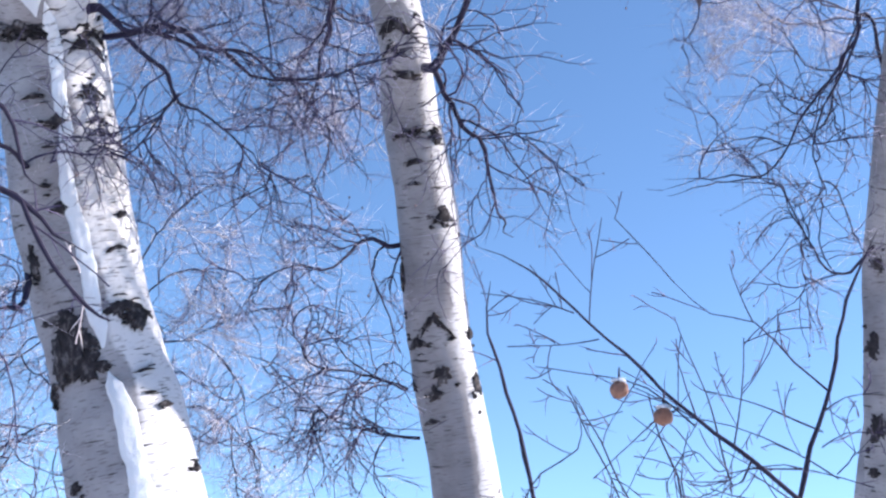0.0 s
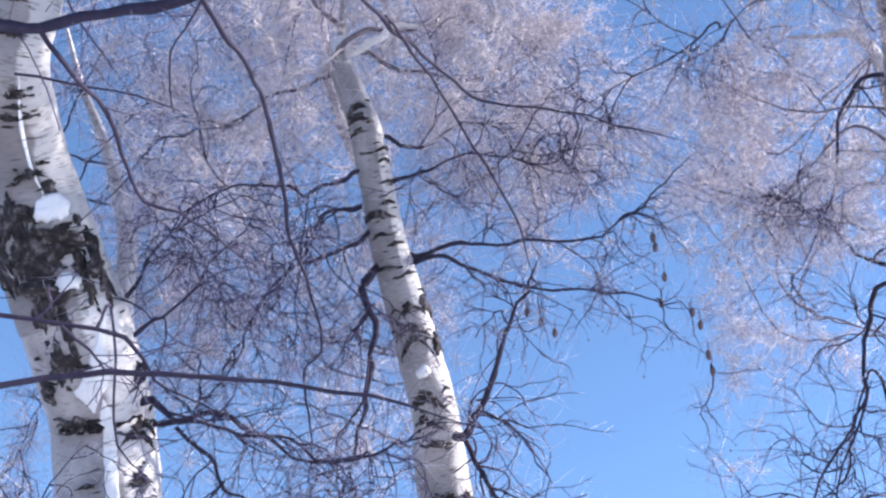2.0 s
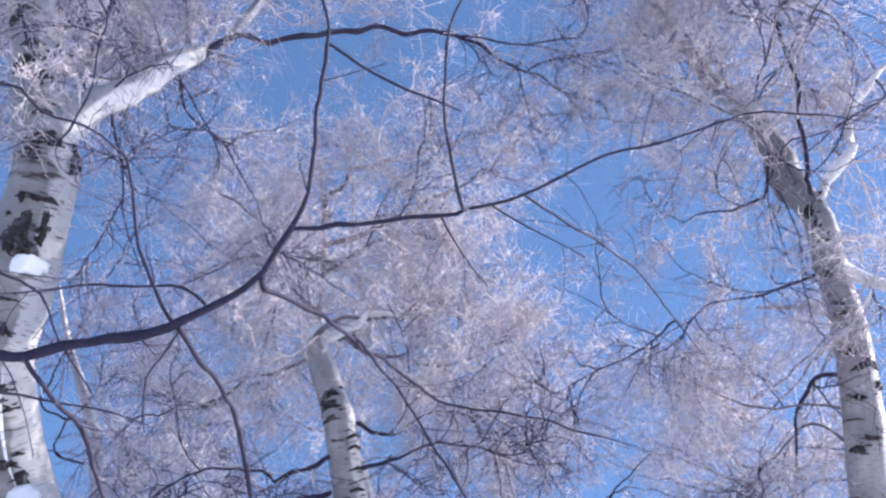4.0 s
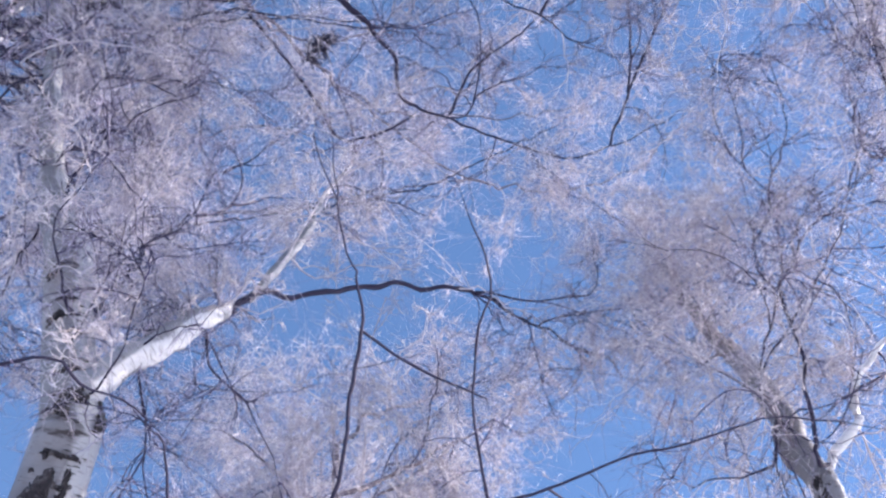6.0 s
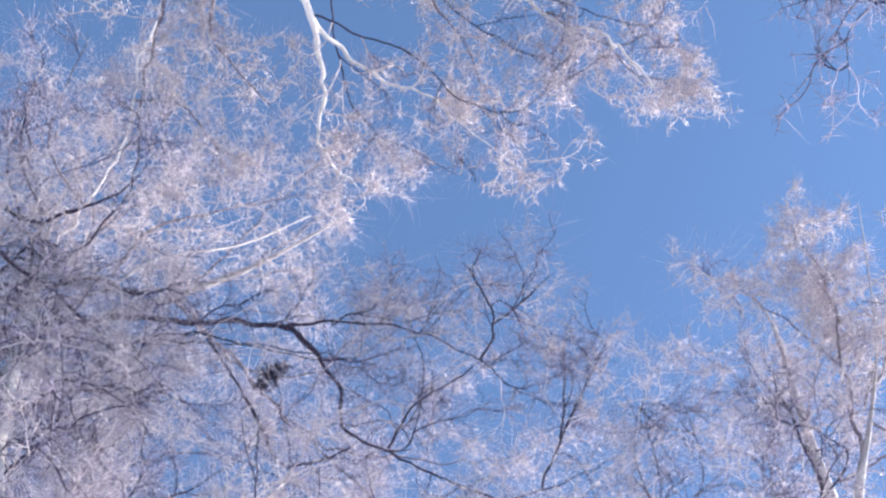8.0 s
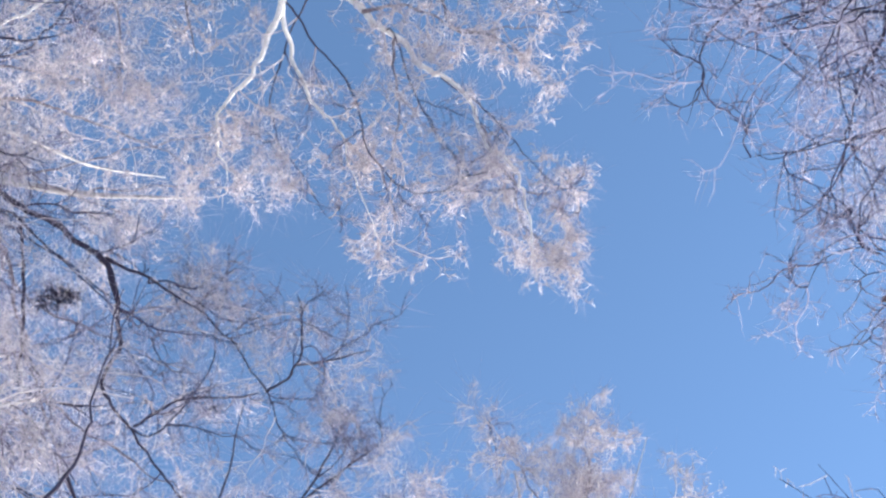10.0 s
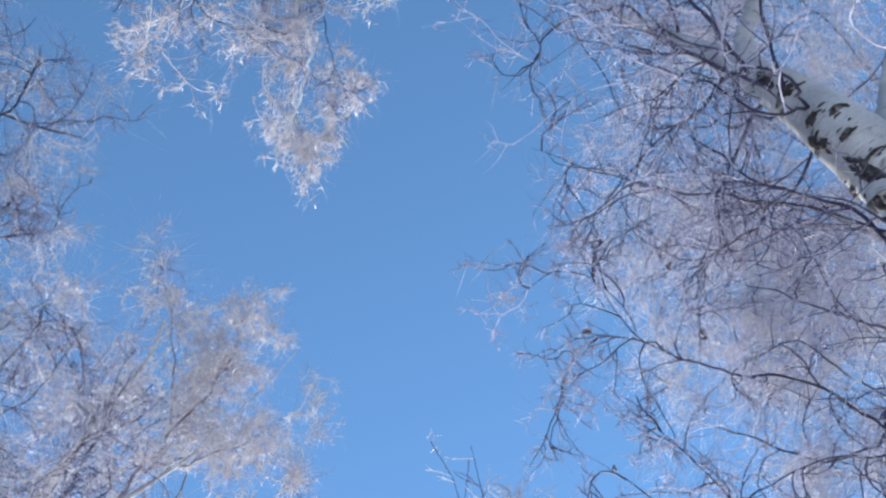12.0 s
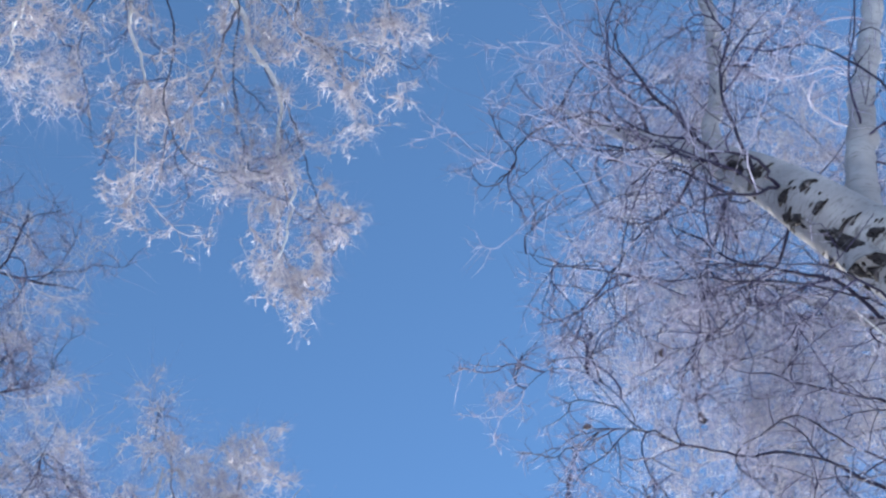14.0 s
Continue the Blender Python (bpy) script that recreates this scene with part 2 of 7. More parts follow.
class Tree:
    """A tree in the making: an Empty at its foot, a trunk, limbs, and the fine wood that the limbs carry."""

    def __init__(self, name, label, foot, category="tree", dark=TWIG, pale=FROST, kink=0.6, slim=0.74):
        self.root = tagged(new(name), label=label, category=category, group="birches" if "birch" in name else "")
        self.root.location = foot
        self.root.matrix_basis = Matrix.Translation(foot)
        self.fine, self.dark, self.pale, self.kink, self.slim = [], dark, pale, kink, slim
        self.trunk_path, self.wood = None, []

    def trunk(self, points, sides=28, step=0.04, lumps=0.05, bark=None, young=99.0):
        """The trunk; above the height young its bark is toned darker, standing in for shade."""
        path, radii = smooth_path(points, step)
        self.trunk_path, self.trunk_radii = path, radii
        self.wood.append(np.c_[path, radii])
        cut = int(np.searchsorted(path[:, 2], young))
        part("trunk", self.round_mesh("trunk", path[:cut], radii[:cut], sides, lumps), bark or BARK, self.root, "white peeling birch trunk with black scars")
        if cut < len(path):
            part("upper_trunk", self.round_mesh("upper_trunk", path[cut - 2:], radii[cut - 2:] * 1.004, sides, lumps), SHADED_BARK, self.root, "birch trunk toned grey for shade")

    def round_mesh(self, name, path, radii, sides, lumps):
        s = np.r_[0, np.cumsum(np.linalg.norm(np.diff(path, axis=0), axis=1))]
        v, f = tubes(path[None], radii[None], sides)
        v = v.reshape(len(path), sides, 3)
        a = np.arange(sides) * 2 * math.pi / sides
        seed = rng.uniform(0, 50)
        for i in range(len(path)):
            for j in range(sides):
                p = Vector((math.cos(a[j]) * 1.2 + seed, math.sin(a[j]) * 1.2, s[i] * 4.5))
                v[i, j] = path[i] + (v[i, j] - path[i]) * (1 + lumps * (noise.noise(p) + 0.5 * noise.noise(p * 3)))
        me = mesh_of(name, v.reshape(-1, 3), f)
        at = me.attributes.new("bark", "FLOAT_VECTOR", "POINT")
        r = float(radii.mean())
        co = np.stack([np.broadcast_to(np.cos(a) * r, (len(path), sides)), np.broadcast_to(np.sin(a) * r, (len(path), sides)),
                       np.broadcast_to(s[:, None] + seed, (len(path), sides))], -1)
        at.data.foreach_set("vector", co.astype(np.float32).ravel())
        return me

    def limb(self, points, sprays=6, length=0.5, rime=0.0, white=False):
        """One limb with its side branches; rime is the share of them that hoar frost covers; white: with the trunk's bark."""
        points = self.joined(points)
        path, radii = smooth_path(points, 0.04)
        k = len(path)
        seed = rng.uniform(0, 90)
        size = min(0.018, radii[0] * 1.7)
        for i in range(1, k):
            s = i * 0.04
            path[i] += [size * (noise.noise(Vector((s * 3.2, seed, q * 9.0))) + 0.6 * noise.noise(Vector((s * 9.0, seed, q * 9.0))) + 0.35 * noise.noise(Vector((s * 21.0, seed, q * 9.0)))) for q in range(3)]
        if not white:
            path = path + self.kinks(path, self.kink * min(0.024, 0.006 + radii[0]))
            radii = radii * self.slim
        if white == "crusted":
            path = path + self.kinks(path, min(0.03, 0.008 + radii[0]))
        radii = radii * np.linspace(1, 0.85, k) * np.clip((k - np.arange(k)) / (0.15 * k), 0.35, 1)
        knots = 0.95 + 0.5 * np.array([max(0.0, noise.noise(Vector((i * 0.55, seed, 3.0)))) for i in range(k)])
        me = self.round_mesh("limb", path, radii * knots, 14 if white else 7, 0.1)
        wood = part("limb", me, {"crusted": CRUST, "torn": SCAR, "grey": SHADED_BARK}.get(white, BARK) if white else (RIMED if rime >= 0.75 else BRANCH), self.root, {"crusted": "pale limb crusted with snow", "torn": "dark rough dead stub", "grey": "pale grey birch limb, toned for shade"}.get(white, "white birch limb") if white else "")
        self.wood.append(np.c_[path, radii])
        self.fine.append((wood, *resample(path, radii, 24), sprays, length, rime))

    def joined(self, points):
        """Lead a limb that begins just off the tree's wood back to the nearest wood."""
        if not self.wood:
            return points
        wood = np.vstack(self.wood)
        d = np.linalg.norm(wood[:, :3] - np.array(points[0][:3]), axis=1)
        tip = np.linalg.norm(wood[:, :3] - np.array(points[-1][:3]), axis=1)
        i = int(np.argmin(d - wood[:, 3]))
        if 0.02 < d[i] - wood[i, 3] < 0.25 and d.min() < tip.min():
            return [(*wood[i, :3], points[0][3])] + list(points)
        return points

    def stout(self, R, least):
        """Radii of at least so much at the foot, tapering to the tip."""
        return np.maximum(R, least * np.linspace(1.15, 0.45, R.shape[1]))

    def kinks(self, path, size):
        """The small angles at which a branch turns from node to node: offsets that are straight between nodes."""
        s = np.r_[0, np.cumsum(np.linalg.norm(np.diff(path, axis=0), axis=1))]
        nodes = np.r_[0, np.cumsum(rng.uniform(0.05, 0.17, 3 + int(s[-1] / 0.05)))]
        nodes = np.r_[nodes[nodes < s[-1]], s[-1]]
        off = rng.normal(size=(len(nodes), 3)) * size * 0.75
        off[0] = 0
        return np.stack([np.interp(s, nodes, off[:, q]) for q in range(3)], 1)

    def leaf_out(self, far, density, shoots=False, coarse=False, hoar=1.0):
        """Grow branches, twigs and spurs on all limbs; far thickens the finest ones, which rime makes stout; shoots: only short straight ones; coarse: few of the finest; hoar: how thick the frost lies on the white ones."""
        for wood, P, R, sprays, length, rime in self.fine:
            bins = {}
            keep = lambda key, *lot: bins.setdefault(key, []).append(lot)
            for icy, share in ((False, 1 - rime), (True, rime)):
                n = int(round(sprays * share * density * (1.15 if rime <= 0.05 else 1)))
                if n < 1:
                    continue
                tone = "pale" if icy else "dark"
                if shoots:
                    P1, R1 = grow(P, R, n, length, 55, -0.02, 0.1, 6, 0.45, 0.0022)
                    keep((tone, 4), P1, np.maximum(R1, 0.0011))
                    P2, R2 = grow(P1, R1, 2, length * 0.35, 50, 0.0, 0.15, 3, 0.8, 0.002)
                    keep((tone if icy else "bare", 0), P2, np.maximum(R2, 0.001))
                    continue
                coat = far * 1.22
                P1, R1 = grow(P, R, n, length * (0.95 if rime <= 0.05 else 1.6), 50, 0.08 if rime > 0.05 else 0.15, 0.31, 12, 0.5, 0.0048 * coat)
                R1 = self.stout(R1, (0.002 * hoar if icy else 0.0028) * coat)
                keep((tone, 4), P1, R1)
                few = length < 0.2
                hanging = rime <= 0.05
                P2, R2 = grow(P1, R1, 4 if few else (5 if hanging else 6 if coarse else 9), length * (0.78 if hanging else 0.7), 46, 0.22 if hanging else 0.2, 0.37, 9 if hanging else 6, 0.7, 0.003 * coat)
                R2 = self.stout(R2, (0.0019 if hanging else 0.0013 * hoar if icy else 0.0018) * coat)
                keep((tone, 0), P2, R2)
                P3, R3 = grow(P2, R2, 2 if few else (2 if hanging else 3 if coarse else (4 if hoar > 1 else 5) if icy else 4), length * (0.26 if icy else 0.34 if hanging else 0.32), 48, 0.2 if hanging else 0.16, 0.4, 4 if hanging else 3, 0.85, 0.0022 * coat)
                R3 = self.stout(R3, (0.0013 if hanging else 0.0013 * hoar if icy else 0.0013) * coat)
                keep((tone if icy else ("bare" if hanging else "haze"), 0), P3, R3)
                if hanging and not few:
                    P5, R5 = grow(P2, R2, 7, length * 0.36, 60, 0.12, 0.25, 2, 0.5, 0.0007 * coat)
                    keep(("veil", 0), P5, np.maximum(R5, 0.0007 * coat))
                if not (few or hanging):
                    P5, R5 = grow(P2, R2, ((3 if far > 1.25 else 2) if rime > 0.94 else (8 if far > 1.25 else 4)) if icy else (6 if far > 1.25 else 3), length * (0.5 if coarse else 0.8), 65, 0.12, 0.25, 2, 0.6, 0.0009 * coat)
                    keep(("veil", 0), P5, np.maximum(R5, 0.0009 * coat))
                if hanging:
                    ends = P3[rng.random(len(P3)) < 0.3, -1]
                    size = rng.uniform(0.004, 0.008, (len(ends), 1, 1))
                    star = np.array([(0.6, 0, 0), (0, 0.6, 0), (-0.6, 0, 0), (0, -0.6, 0), (0, 0, 0.9), (0, 0, -1.3)])
                    faces = np.array([(0, 1, 4), (1, 2, 4), (2, 3, 4), (3, 0, 4), (1, 0, 5), (2, 1, 5), (3, 2, 5), (0, 3, 5)])
                    v = (ends[:, None] + star[None] * size).reshape(-1, 3)
                    if len(ends):
                        part("bud_spray", mesh_of("bud_spray", v, (np.arange(len(ends))[:, None, None] * 6 + faces).reshape(-1, 3)), LEAF, wood, "small dark buds", "stuff")
                if icy:
                    P4, R4 = grow(P3, R3, 2 if few else (1 if coarse else 2 if hoar > 1 else 3), 0.055 * far * hoar**0.7, 60, 0.0, 0.2, 2, 1.0, 0.0024 * coat)
                    keep((tone, 0), P4, np.maximum(R4, 0.0015 * hoar * coat))
            for tone, mat, name in (("dark", self.dark, "twig_spray"), ("haze", MIST, "fine_twig_spray"), ("veil", VEIL if self.pale is FROST else MIST, "hair_twig_spray"), ("bare", PLUM, "bare_twig_spray"), ("pale", FROST if rime > 0.97 else self.pale, "rimed_spray")):
                V, F, at = [], [], 0
                for (tn, sides), lots in bins.items():
                    for P_, R_ in lots if tn == tone else ():
                        v, f = tubes(P_, R_, sides) if sides else spikes(P_, R_)
                        if f.shape[1] == 4:
                            f = np.vstack([f[:, [0, 1, 2]], f[:, [0, 2, 3]]])
                        V.append(v)
                        F.append(f + at)
                        at += len(v)
                if V:
                    part(name, mesh_of(name, np.vstack(V), np.vstack(F)), mat, wood, {"dark": "", "bare": "fine bare purple twigs", "haze": "fine lilac-grey twigs touched with frost", "veil": "hair-thin lilac-grey twigs", "pale": "twigs white with hoar frost"}[tone], "stuff")

    def mark(self, spot, wide, high, droop, snow=False):
        """A scar, or clinging snow, where the trunk's skin is nearest to a spot."""
        d = np.array(spot) - self.trunk_path
        i = int(np.argmin((d**2).sum(1)))
        T, A, B = frames(self.trunk_path[None])
        turn = math.atan2(d[i] @ B[0, i], d[i] @ A[0, i])
        if snow:
            self.scar(i / (len(self.trunk_path) - 1), turn, wide, high, droop, SNOW, 0.007, "snow_patch", "white snow clinging to bark")
        else:
            self.scar(i / (len(self.trunk_path) - 1), turn, wide, high, droop)

    def drift(self, spots):
        """A long ragged ribbon of wind-blown snow plastered down a trunk; each spot gives its place and half width."""
        T, A, B = frames(self.trunk_path[None])
        rows = []
        for x, y, z, half in spots:
            d = np.array((x, y, z)) - self.trunk_path
            i = int(np.argmin((d**2).sum(1)))
            rows.append((i, math.atan2(d[i] @ B[0, i], d[i] @ A[0, i]), half))
        rows.sort()
        at = np.linspace(rows[0][0], rows[-1][0], 4 * (rows[-1][0] - rows[0][0]) + 1)
        turns, halves = (np.interp(at, [q[0] for q in rows], [q[c] for q in rows]) for c in (1, 2))
        seed, across = rng.uniform(0, 99), 13
        verts = np.zeros((len(at), across, 3))
        for a, (f, turn, half) in enumerate(zip(at, turns, halves)):
            k, w = min(int(f), len(self.trunk_path) - 2), f - min(int(f), len(self.trunk_path) - 2)
            c = self.trunk_path[k] * (1 - w) + self.trunk_path[k + 1] * w
            r = self.trunk_radii[k] * (1 - w) + self.trunk_radii[k + 1] * w
            ends = min(1.0, 0.15 + min(a, len(at) - 1 - a) / 9)
            wander = 0.35 * noise.noise(Vector((f * 0.22, seed, 0)))
            lo, hi = (ends * (1 + 0.4 * noise.noise(Vector((f * 0.35, seed, 5.0 * q))) + 0.2 * noise.noise(Vector((f * 1.3, seed, 9.0 * q)))) for q in (1, 2))
            for b in range(across):
                u = b / (across - 1) * 2 - 1
                x = half * (wander + (u * lo if u < 0 else u * hi))
                rise = 0.006 * ends * (1 - u * u) ** 0.6 * (1 + 0.5 * noise.noise(Vector((f * 0.6, u * 1.5, seed)))) - (0.006 if abs(u) == 1 else -0.002)
                th = turn + x / r
                verts[a, b] = c + (A[0, k] * math.cos(th) + B[0, k] * math.sin(th)) * (r * 1.02 + rise)
        i, j = np.meshgrid(np.arange(len(at) - 1), np.arange(across - 1), indexing="ij")
        quads = np.stack([i * across + j, (i + 1) * across + j, (i + 1) * across + j + 1, i * across + j + 1], -1).reshape(-1, 4)
        part("snow_drift", mesh_of("snow_drift", verts.reshape(-1, 3), quads), SNOW, self.root, "white snow plastered down the bark")

    def scar(self, s, turn, wide, high, droop=0.5, mat=None, lift=0.004, name="bark_scar", label=""):
        """A ragged patch that hugs the trunk: a black branch scar, or snow that clings to it."""
        i0 = s * (len(self.trunk_path) - 1)
        T, A, B = frames(self.trunk_path[None])
        total = np.linalg.norm(np.diff(self.trunk_path, axis=0), axis=1).mean()
        spots = [(0.0, 0.0, 1.0, 1.0)]
        if not mat:
            for _ in range(4):
                spots.append((rng.uniform(-1.5, 1.5) * wide, rng.normal() * (high * 0.9 + 0.012), rng.uniform(0.2, 0.6), rng.uniform(0.1, 0.3)))
        for ox, oy, kw, kh in spots:
            bm = bmesh.new()
            whole = kw == 1.0
            n = (72 if wide > 0.045 else 36) if whole else 12
            seed = rng.uniform(0, 99)
            waves = ((0.25, 1.0), (0.2, 2.5), (0.12, 9.0)) if mat else ((0.55, 1.1), (0.5, 3.2), (0.5, 9.0))
            jag = [max(0.15, 1 + sum(amp * noise.noise(Vector((math.cos(q * 2 * math.pi / n) * fr, math.sin(q * 2 * math.pi / n) * fr, seed))) for amp, fr in waves)) for q in range(n)]
            rings = []
            for share, up in ((1.0, -0.006), (0.9, lift * 0.8), (0.72, lift * 1.5), (0.4, lift * 2.0), (0.0, lift * 2.2)) if whole else ((1.0, -0.006), (0.6, lift), (0.0, lift * 1.2)):
                ring = []
                for q in range(n if share else 1):
                    ang = 2 * math.pi * q / n
                    x = math.cos(ang) * wide * kw * jag[q] * share
                    thin = 1.0 if mat or high > wide else 1.15 - 0.75 * abs(math.cos(ang)) ** 2
                    y = math.sin(ang) * high * kh * jag[q] * share * thin - droop * abs(x) ** 1.4 / max(wide, 0.01) ** 0.4
                    x, y = x + ox, y + oy
                    f = min(max(i0 + y / total, 0), len(self.trunk_path) - 1.001)
                    k, w = int(f), f - int(f)
                    c = self.trunk_path[k] * (1 - w) + self.trunk_path[k + 1] * w
                    r = self.trunk_radii[k] * 1.03
                    th = turn + x / r
                    rise = up * (1 + 0.7 * noise.noise(Vector((x * 30, y * 30, seed)))) if up > 0 else up
                    ring.append(bm.verts.new(c + (A[0, k] * math.cos(th) + B[0, k] * math.sin(th)) * (r + rise)))
                rings.append(ring)
            for a, b in zip(rings[:-2], rings[1:-1]):
                for q in range(n):
                    bm.faces.new((a[q], a[(q + 1) % n], b[(q + 1) % n], b[q]))
            for q in range(n):
                bm.faces.new((rings[-2][q], rings[-2][(q + 1) % n], rings[-1][0]))
            part(name if whole else "bark_fleck", bm, mat or SCAR, self.root, label)


def lump(name, centre, size, mat, parent, label="", turn=0.0, rough=0.3):
    """A rounded, uneven mass, flat below."""
    bm = bmesh.new()
    bmesh.ops.create_icosphere(bm, subdivisions=3, radius=1)
    seed = Vector(centre) * 7
    for v in bm.verts:
        k = 1 + rough * noise.noise(v.co * 1.3 + seed) + rough * 0.4 * noise.noise(v.co * 4 + seed)
        v.co = v.co * k
        if v.co.z < 0:
            v.co.z *= 0.5
        v.co = Matrix.Rotation(turn, 3, "Z") @ Vector((v.co.x * size[0], v.co.y * size[1], v.co.z * size[2])) + Vector(centre)
    return part(name, bm, mat, parent, label)



# ---- ground ----
n = 60
xs = np.sinh(np.linspace(-6, 6, n)) * 4.0
gx, gy = np.meshgrid(xs, xs, indexing="ij")
gz = np.zeros_like(gx)
for i in range(n):
    for j in range(n):
        gz[i, j] = 0.12 * noise.noise(Vector((gx[i, j] * 0.25, gy[i, j] * 0.25, 0))) - 0.05
i, j = np.meshgrid(np.arange(n - 1), np.arange(n - 1), indexing="ij")
quads = np.stack([i * n + j, (i + 1) * n + j, (i + 1) * n + j + 1, i * n + j + 1], -1).reshape(-1, 4)
ground = part("ground", mesh_of("ground", np.stack([gx, gy, gz], -1).reshape(-1, 3), quads), GROUND, None, "soft white snow cover over open ground", "structure")
ground["category"] = "snow"

# ---- trees ----
l = Tree("birch_tree", "leaning white birch with black scars and clinging snow", (-0.40, 4.01, -0.15), kink=0.9, slim=0.85)
l.trunk([(-0.40, 4.01, -0.15, 0.3286), (-0.64, 3.90, 0.93, 0.2454), (-1.00, 3.74, 2.07, 0.2191), (-1.11, 3.69, 2.37, 0.1924), (-1.24, 3.61, 2.72, 0.1948), (-1.33, 3.48, 3.10, 0.1906), (-1.40, 3.34, 3.43, 0.1862), (-1.44, 3.05, 3.61, 0.1858), (-1.54, 2.85, 3.83, 0.1782), (-1.62, 2.58, 4.10, 0.1370), (-1.60, 2.31, 4.22, 0.1150), (-1.57, 2.20, 4.38, 0.1160), (-1.56, 2.12, 4.50, 0.1260), (-1.53, 1.94, 4.78, 0.1162), (-1.54, 1.93, 4.83, 0.1147), (-1.69, 1.84, 5.23, 0.0951), (-1.82, 1.72, 5.64, 0.0915), (-1.90, 1.77, 5.78, 0.0500)], sides=36, young=3.72)
l.limb([(-1.76, 1.78, 5.45, 0.0930), (-1.82, 1.74, 5.64, 0.0920), (-2.04, 1.87, 6.03, 0.0760), (-2.27, 1.76, 6.62, 0.0598), (-2.53, 1.57, 7.44, 0.0402), (-2.70, 1.39, 8.02, 0.0271), (-2.89, 1.19, 8.69, 0.0157), (-3.00, 0.95, 9.27, 0.0063)], 14, .45, .3, white="grey")
l.limb([(-1.55, 1.94, 4.81, 0.0498), (-1.50, 1.86, 4.91, 0.0649), (-1.38, 1.85, 5.11, 0.0665), (-1.24, 1.86, 5.35, 0.0573), (-1.15, 1.93, 5.52, 0.0427), (-1.13, 1.93, 5.60, 0.0192)], 9, .4, .5, white=True)
l.limb([(-1.15, 1.94, 5.51, 0.0200), (-1.08, 1.97, 5.70, 0.0168), (-0.84, 2.05, 5.89, 0.0155), (-0.58, 2.15, 6.12, 0.0154), (-0.31, 2.26, 6.31, 0.0134), (-0.06, 2.43, 6.45, 0.0111), (0.29, 2.65, 6.54, 0.0076), (0.62, 2.82, 6.51, 0.0058), (0.97, 2.99, 6.45, 0.0040)], 7, .45, .3)
l.limb([(-0.09, 2.35, 6.40, 0.0074), (0.17, 2.41, 6.47, 0.0065), (0.48, 2.40, 6.58, 0.0047), (0.49, 2.27, 6.78, 0.0039)], 5, .5, .38)
l.limb([(0.24, 2.56, 6.48, 0.0057), (0.49, 2.49, 6.51, 0.0047), (0.74, 2.45, 6.50, 0.0038)], 5, .5, .38)
l.limb([(-1.08, 1.98, 5.70, 0.0184), (-1.01, 1.96, 5.92, 0.0227), (-0.93, 1.97, 6.28, 0.0201), (-0.94, 2.02, 6.54, 0.0149), (-0.90, 2.08, 6.98, 0.0103), (-0.82, 2.11, 7.33, 0.0048)], 12, .4, .8, white="grey")
l.limb([(-1.20, 3.23, 3.45, 0.0177), (-1.13, 3.21, 3.38, 0.0108), (-0.87, 3.24, 3.38, 0.0081), (-0.67, 3.30, 3.35, 0.0066), (-0.46, 3.38, 3.36, 0.0052), (-0.24, 3.36, 3.44, 0.0053), (-0.10, 3.35, 3.47, 0.0035)], 9, .5, .0)
l.limb([(-1.09, 3.21, 3.37, 0.0104), (-0.94, 3.22, 3.26, 0.0085), (-0.90, 3.27, 3.17, 0.0068), (-0.78, 3.27, 3.11, 0.0051), (-0.60, 3.34, 2.99, 0.0034)], 6, .5, .0)
l.limb([(-0.90, 3.26, 3.20, 0.0068), (-0.96, 3.24, 3.08, 0.0051), (-1.03, 3.21, 2.94, 0.0033)], 4, .4, .0)
l.limb([(-1.39, 3.36, 3.40, 0.0139), (-0.99, 3.34, 3.47, 0.0121), (-0.79, 3.37, 3.39, 0.0093), (-0.65, 3.37, 3.34, 0.0067), (-0.49, 3.35, 3.32, 0.0050), (-0.26, 3.33, 3.41, 0.0033)], 5, .5, .0)
l.limb([(-1.32, 3.05, 3.80, 0.0108), (-1.23, 3.06, 4.04, 0.0074), (-1.10, 3.11, 4.21, 0.0057), (-1.00, 3.16, 4.36, 0.0039)], 6, .6, .0)
l.limb([(-1.26, 3.05, 3.64, 0.0105), (-1.09, 2.95, 3.71, 0.0068), (-0.96, 2.88, 3.88, 0.0051), (-0.83, 2.80, 4.04, 0.0034)], 6, .5, .0)
l.limb([(-1.99, 1.86, 5.93, 0.0174), (-2.02, 1.77, 6.23, 0.0118), (-1.94, 1.69, 6.56, 0.0094), (-1.75, 1.70, 6.98, 0.0068), (-1.50, 1.66, 7.30, 0.0050)], 7, .5, .38)
l.limb([(-2.26, 1.76, 6.63, 0.0194), (-2.40, 1.54, 6.80, 0.0129), (-2.67, 1.35, 6.88, 0.0080), (-2.90, 1.26, 6.91, 0.0050)], 8, .6, .38)
l.limb([(-1.69, 1.97, 5.19, 0.0139), (-1.69, 1.97, 5.73, 0.0117), (-1.64, 2.06, 6.20, 0.0109), (-1.50, 2.15, 6.68, 0.0088), (-1.12, 2.33, 7.15, 0.0062)], 7, .5, .38)
l.limb([(-1.19, 1.92, 5.39, 0.0068), (-1.15, 2.00, 5.28, 0.0060), (-1.01, 2.08, 5.20, 0.0051), (-0.91, 2.22, 5.11, 0.0036), (-0.81, 2.38, 4.99, 0.0029)], 4, .4, .1)
l.limb([(-1.37, 1.86, 5.10, 0.0072), (-1.27, 1.91, 4.84, 0.0055), (-1.24, 2.00, 4.70, 0.0041), (-1.14, 2.17, 4.50, 0.0027)], 4, .4, .1)
